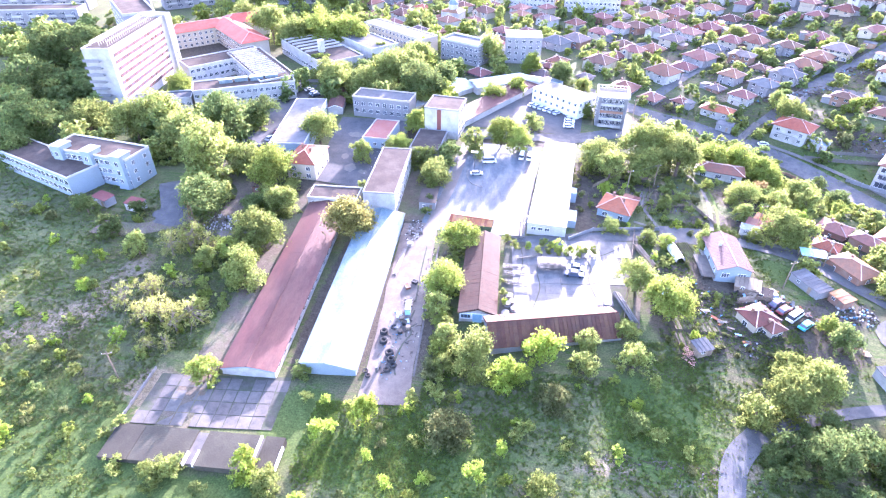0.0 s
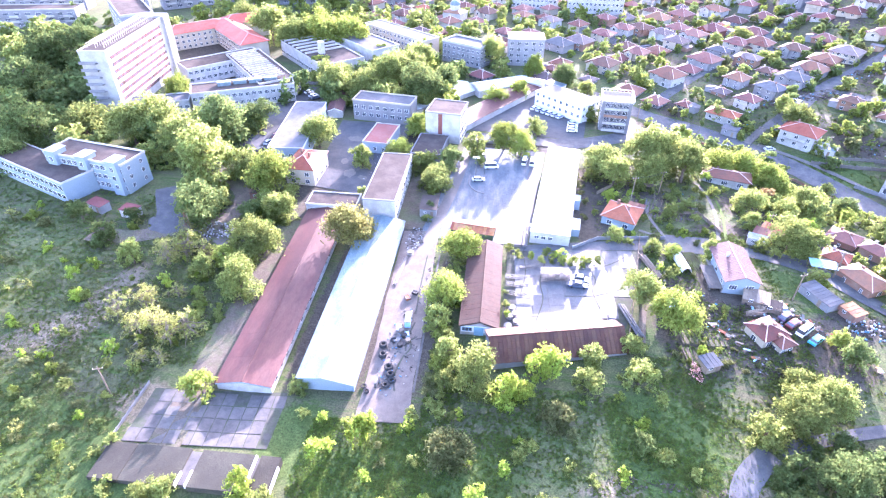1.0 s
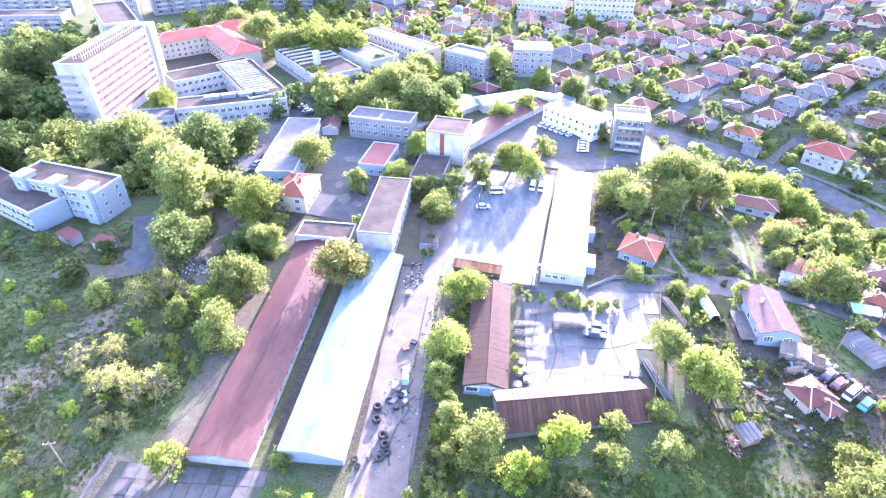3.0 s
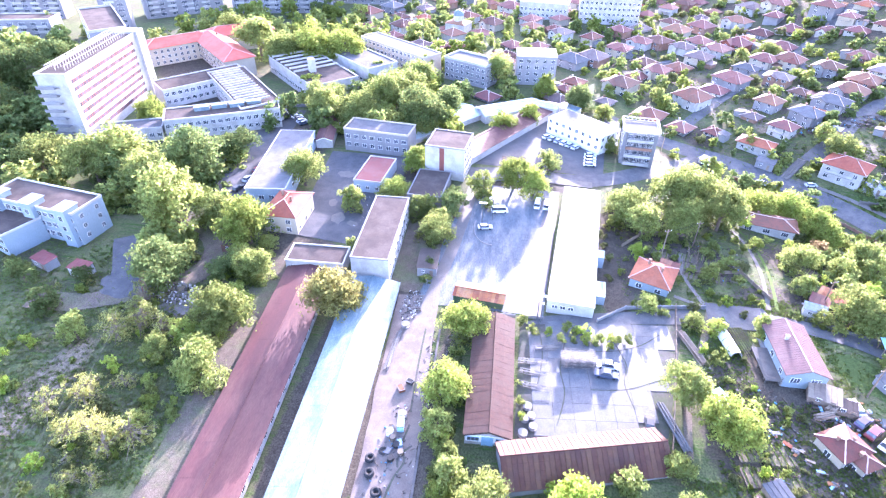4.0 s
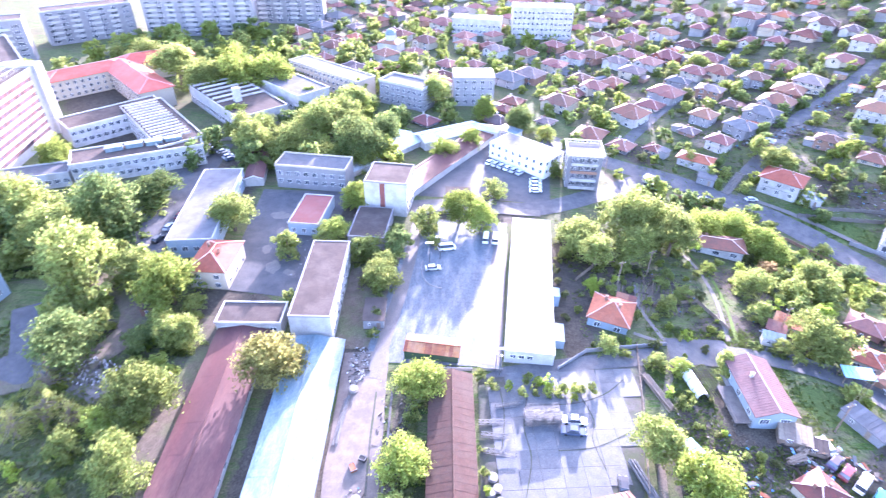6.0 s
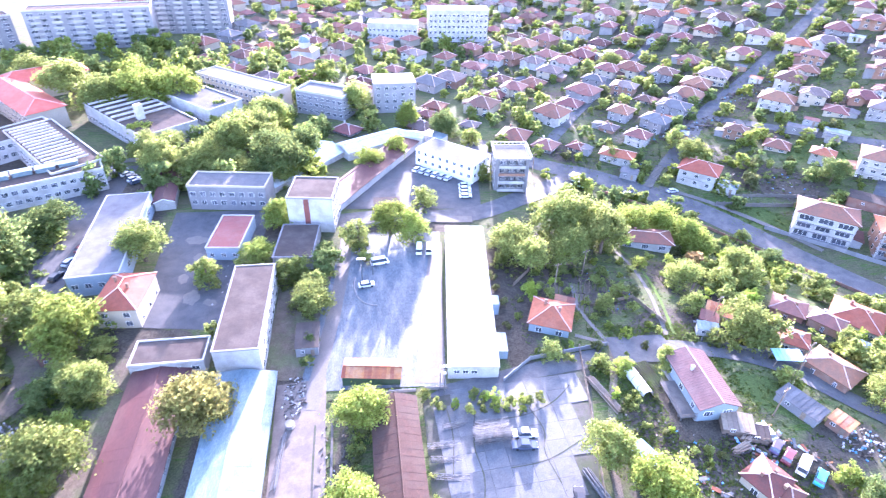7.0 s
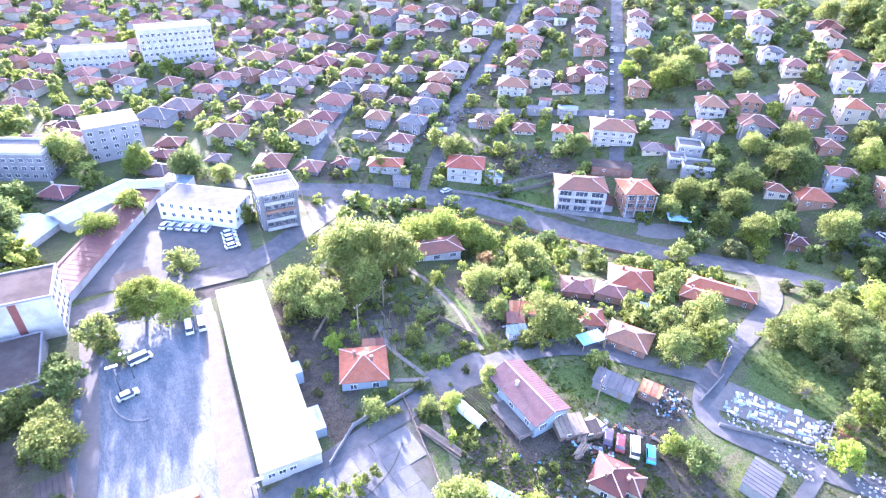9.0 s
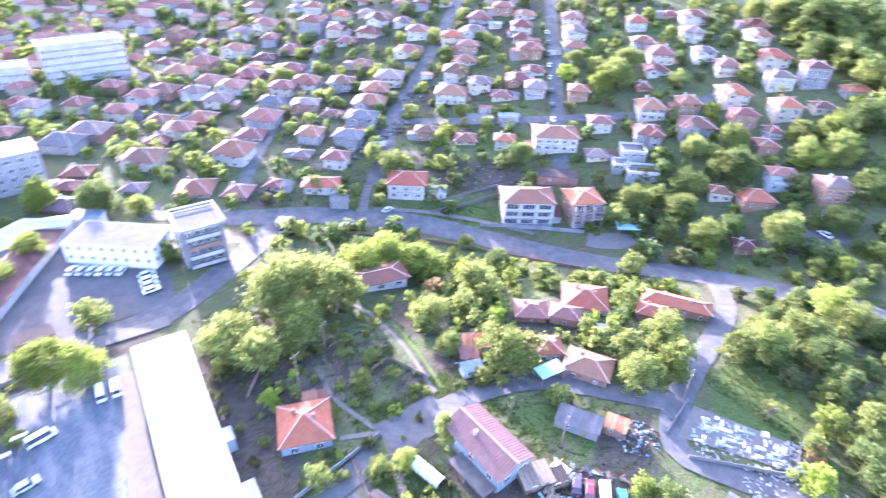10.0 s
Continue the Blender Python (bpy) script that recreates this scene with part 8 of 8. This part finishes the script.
def weeds(name, areas, count, kind, size, label):
    """Tufts of blades and small leaves, as one mass."""
    r = np.random.default_rng(5 + count)
    v = []
    n = 0
    while n < count:
        a = areas[int(r.integers(len(areas)))]
        x, y = r.uniform(a[0], a[1]), r.uniform(a[2], a[3])
        if noise.noise(Vector((x * 0.09, y * 0.09, 3.0))) < r.uniform(-0.6, 0.35):
            continue
        if any(p < x < q and s < y < t for p, q, s, t in KEEP_OFF):
            continue
        n += 1
        z = ground(x, y)
        for k in range(4):
            t = r.uniform(0, math.tau)
            w, h, out = size * r.uniform(0.35, 0.8), size * r.uniform(0.25, 0.9), size * r.uniform(0.8, 1.9)
            cx, cy = math.cos(t), math.sin(t)
            ox, oy = x + r.uniform(-0.3, 0.3), y + r.uniform(-0.3, 0.3)
            v += [(ox - cy * w, oy + cx * w, z - 0.02), (ox + cy * w, oy - cx * w, z - 0.02), (ox + cx * out + cy * w * 0.4, oy + cy * out - cx * w * 0.4, z + h), (ox + cx * out - cy * w * 0.4, oy + cy * out + cx * w * 0.4, z + h * 0.9)]
    g = Geo()
    g.v, g.f, g.s = v, [tuple(range(i, i + 4)) for i in range(0, len(v), 4)], [0] * (len(v) // 4)
    tagged(put(name, g.mesh(name, LEAF[kind])), label, "grass", kind="stuff")


weeds("grass_tufts", [(-170, -62, 40, 150), (-40, 70, 38, 92)], 16000, "grass", 0.30, "tufts of long green meadow grass")
weeds("fresh_weeds", [(-150, -66, 40, 130), (-40, 66, 38, 86), (-17, -9, 72, 132)], 3500, "lush", 0.22, "bright green weeds in the meadow")
weeds("dry_grass", [(-150, -62, 46, 140), (-72, -40, 60, 78), (-110, -70, 60, 130)], 6500, "scrub", 0.26, "pale dry grass on bare ground")
weeds("garden_weeds", [(24, 130, 84, 200), (100, 180, 60, 120), (30, 68, 90, 150)], 13000, "grass", 0.28, "tangled green weeds between the gardens")
weeds("hill_grass", [(60, 300, 200, 380)], 9000, "grass", 0.45, "rough grass between the hillside houses")
weeds("lush_grass", [(22, 44, 60, 90), (-34, 4, 48, 72), (-46, -30, 54, 76), (-150, -110, 60, 130)], 7000, "lush", 0.20, "bright green lush meadow grass")

# ---- rubbish, stakes and small growth ----
SCRAP = mat("mixed_scrap", (0.12, 0.11, 0.10), (0.085, 0.078, 0.072), 2.0, 0.8, fine=9.0, island=0.5)
SCRAP_PALE = mat("pale_scrap", (0.36, 0.36, 0.36), (0.25, 0.25, 0.26), 2.0, 0.7, fine=9.0, island=0.35)
SCRAP_WOOD = mat("old_timber", (0.12, 0.092, 0.075), (0.085, 0.068, 0.058), 2.0, 0.9, fine=9.0, island=0.4)
SCRAP_BLUE = mat("blue_plastic", (0.10, 0.26, 0.42), (0.08, 0.20, 0.34), 2.0, 0.6, fine=9.0, island=0.4)


def clutter(name, cx, cy, rx, ry, count, label, seed, size=0.5, flat=0.25, category="rubbish", mix=(0, 0, 0, 0, 1, 2, 2, 2, 2, 2, 2, 0, 2, 3)):
    """Scattered boards, sheets, pots and stones too many to count."""
    r = random.Random(seed)
    g = Geo()
    for k in range(count):
        a, q = r.uniform(0, math.tau), math.sqrt(r.random())
        x, y = cx + math.cos(a) * rx * q, cy + math.sin(a) * ry * q
        kind = r.choice(mix)
        long = size * r.uniform(0.4, 1.2) * (2.6 if kind == 2 else 1)
        wide = size * r.uniform(0.3, 0.8) * (0.25 if kind == 2 else 1)
        m = pose(x, y, ground(x, y) + 0.08, r.uniform(-8, 8), r.uniform(-8, 8), r.uniform(0, 180))
        g.box(-long / 2, long / 2, -wide / 2, wide / 2, -0.1, size * flat * r.uniform(0.4, 1.6), kind, m)
    tagged(put(name, g.mesh(name, [SCRAP, SCRAP_PALE, SCRAP_WOOD, SCRAP_BLUE])), label, category, kind="stuff")


clutter("stone_debris", 98, 103, 7, 5, 120, "small cut stones in rows in the stone yard", 44, 0.55, 0.35, mix=(1, 1, 1, 0))
clutter("stone_debris", 107, 92, 5, 3, 110, "heaped white stone offcuts", 45, 0.7, 0.4, mix=(1, 1, 1))
clutter("garden_rubbish", 50, 108, 9, 9, 90, "boards, stones and rubbish strewn over dark garden earth", 1)
clutter("garden_rubbish", 44, 118, 7, 8, 70, "boards and stakes strewn beside the garden path", 2)
clutter("garden_rubbish", 60, 113, 5, 5, 90, "heaped boards and tiles behind the house", 3, 0.6, 0.5)
clutter("garden_rubbish", 60, 98, 8, 5, 50, "boards and rubbish round the patched cottage", 4)
clutter("orchard_rubbish", 50, 165, 10, 10, 130, "stakes, buckets and boards between vegetable plots", 5, 0.45)
clutter("yard_rubbish", 73, 152, 6, 5, 90, "tin sheets and junk beside garden huts", 6, 0.6, 0.4)
clutter("yard_rubbish", 84, 113, 5, 4, 120, "stones and building rubbish beside the shed", 7, 0.5, 0.5, mix=(0, 0, 1, 1, 2, 3))
clutter("lane_rubbish", -23.6, 92, 3.2, 14, 110, "bolts, blue canisters and iron bits on the lane", 41, 0.42, 0.5, mix=(0, 0, 1, 3, 3, 2))
clutter("lane_rubbish", -20, 108, 2, 26, 90, "scrap iron and boards along the dusty lane", 8, 0.4, 0.4, mix=(0, 0, 2, 2, 1))
clutter("lane_rubbish", -15.5, 118, 1.6, 22, 120, "dark debris along the overgrown verge", 9, 0.55, 0.4, mix=(0, 0, 2, 2))
clutter("meadow_debris", -92, 100, 22, 26, 140, "dead branches and clods on trampled meadow ground", 10, 0.35, 0.2, mix=(0, 2, 2, 2))
clutter("rubble_heap", -86, 130, 7, 4, 150, "pale stone rubble beside the dirt road", 11, 0.55, 0.7, mix=(0, 1, 1, 0))
clutter("stone_debris", 96, 92, 6, 5, 150, "broken white stone slabs beside the road", 12, 0.6, 0.3, mix=(1, 1, 1, 0))
clutter("stone_debris", 101, 79, 7, 5, 160, "pale broken stone and rubble beside the road", 13, 0.6, 0.4, mix=(1, 1, 0, 0))
clutter("verge_debris", 31, 65.6, 12, 1.2, 90, "trampled bare clods along the meadow track", 42, 0.4, 0.2, mix=(0, 2, 2))
clutter("verge_debris", 42, 62, 9, 4, 60, "stones and dry clods beside the lane end", 14, 0.4, 0.3, mix=(0, 0, 2))
clutter("court_debris", -50, 184, 4, 22, 60, "scraps and pale patches on the works court", 15, 0.5, 0.12, mix=(0, 1, 1))
clutter("terrace_rubbish", 138, 222, 14, 9, 120, "stakes and boards in terraced gardens", 16, 0.6, 0.3)
for k in range(14):
    ax, ay = 90 + (k * 47.0) % 150, 246 + (k * 29.0) % 90
    clutter("yard_rubbish", ax, ay, 6, 5, 40, "junk and boards in hillside yards", 20 + k, 0.8, 0.5)

# broken shed behind the house
lean_roof(60.0, 118.2, -18, 5.6, 4.2, 1.7, WOOD, WOOD, "collapsing plank shed behind the house", 0.5)
lean_roof(63.2, 115.8, -18, 3.6, 3.0, 1.4, TAR, WOOD, "low tarred lean-to behind the house", 0.4)
lean_roof(36.5, 157.6, -24, 4.6, 3.4, 2.3, TILE, BRICK_WALL, "brick outhouse behind the cottage", 0.5)

# bushes in the truck yard and along its edges
for kind, bx, by, br in (("leafy", 9.9, 131.0, 1.7), ("fresh", 13.6, 129.6, 1.9), ("leafy", 16.0, 128.0, 1.7), ("light", 18.6, 127.0, 1.8), ("leafy", 20.6, 127.8, 1.6), ("leafy", 23.2, 128.4, 1.6), ("fresh", 5.7, 128.6, 1.3), ("leafy", 2.0, 129.4, 1.8), ("leafy", -0.2, 131.4, 1.9), ("light", 11.8, 130.6, 1.4), ("fresh", 0.4, 104.6, 1.1), ("leafy", 0.2, 108.4, 1.3), ("leafy", -0.2, 113.5, 1.0), ("fresh", 39.0, 128.0, 1.5), ("leafy", 38.4, 136.0, 2.6), ("leafy", 41.5, 124.0, 1.3), ("leafy", 52.5, 133.6, 2.4), ("scrub", 20.6, 172.0, 1.7), ("scrub", 21.0, 167.0, 1.6), ("scrub", 21.6, 160.0, 1.7), ("scrub", 21.0, 152.0, 1.5), ("light", 24.6, 155.0, 1.3), ("scrub", 19.8, 178.0, 1.8), ("leafy", 31.0, 145.0, 1.5), ("fresh", 34.4, 143.4, 1.1), ("leafy", 38.5, 153.0, 1.6), ("leafy", 45.0, 155.5, 1.9), ("leafy", 44.5, 172.0, 1.7), ("leafy", 50.5, 170.0, 2.4)):
    plant(kind, bx, by, br)

# a stone-edged strip beside the lane, and pale patches on the works court
g = Geo()
strip(g, [(-19.2, 128), (-18.6, 112), (-18.2, 98), (-17.4, 80)], 0.5, 0.24, 0, 1.5)
structure("kerb_lane", g, SLAB_MAT, "crumbling concrete edge of the lane", "kerb")
clutter("verge_debris", -27.6, 136, 2.6, 6, 150, "broken bricks and scrap where lane and yard meet", 43, 0.5, 0.5, mix=(0, 0, 2, 1))
for k, (px, py, pr) in enumerate(((-57, 170, 2.2), (-61, 178, 1.6), (-58, 186, 2.6), (-52, 168, 1.4), (-62, 196, 2.4), (-56, 204, 1.8))):
    patch("ground_worn_patch", px, py, pr, pr * 1.6, 20 * k, PALE, "pale worn patch on the works court", 0.125, 60 + k)

# bean stakes in the vegetable plots
r = random.Random(3)
for k in range(9):
    ax, ay = 46 + r.uniform(-3, 8), 160 + r.uniform(-4, 10)
    ob = thing("stake_row", ax, ay, None, r.uniform(60, 110), "row of grey bean stakes in a vegetable plot", "stakes", "garden stakes")
    for i in range(7):
        g = Geo()
        g.tube((i * 0.7, 0, -0.3), (i * 0.7 + r.uniform(-0.15, 0.15), r.uniform(-0.15, 0.15), 1.6), 0.04, 0.03, 5)
        part("stake", g, WOOD, ob)

# kerbed island with masts in the depot yard
g = Geo()
ARC = [(-10 + 6 * math.cos(math.pi * (0.9 + k / 14 * 0.6)), 172 + 9 * math.sin(math.pi * (0.9 + k / 14 * 0.6))) for k in range(15)]
g.hose([(x, y, ground(x, y) + 0.18) for x, y in ARC], 0.2, 6)
structure("kerb_island", g, CONCRETE, "curved pale concrete kerb in the depot yard", "kerb")


# sagging overhead wires from pole to pole
for (ax, ay), (bx, by) in (((69.5, 120.5), (84.0, 133.0)), ((84.0, 133.0), (101.5, 114.0)), ((-91.4, 126.8), (-79.0, 70.0)), ((36.5, 166.0), (46.0, 172.0)), ((46.0, 172.0), (72.0, 150.0)), ((72.0, 150.0), (84.0, 133.0))):
    for u in (-0.9, 0.9):
        g = Geo()
        ox, oy = u * math.cos(radians(20)), u * math.sin(radians(20))
        za, zb = ground(ax, ay) + 8.2, ground(bx, by) + 8.2
        g.hose([(ax + (bx - ax) * k / 8 + ox, ay + (by - ay) * k / 8 + oy, za + (zb - za) * k / 8 - 2.4 * k / 8 * (1 - k / 8)) for k in range(9)], 0.03, 4)
        tagged(put("overhead_wire", g.mesh("overhead_wire", DARK)), "thin dark overhead wire between two power poles", "wire", "overhead wires")

gable_hall("long_shed", 328.5, 175.6, -7.0, -4.0, 4.0, 0.0, 32.0, 37.0, 41.2, 42.6, 41.2, PLASTER, RED_TIN, "long white shed with a red roof on the wooded hilltop", "shed", sheet=4.0)
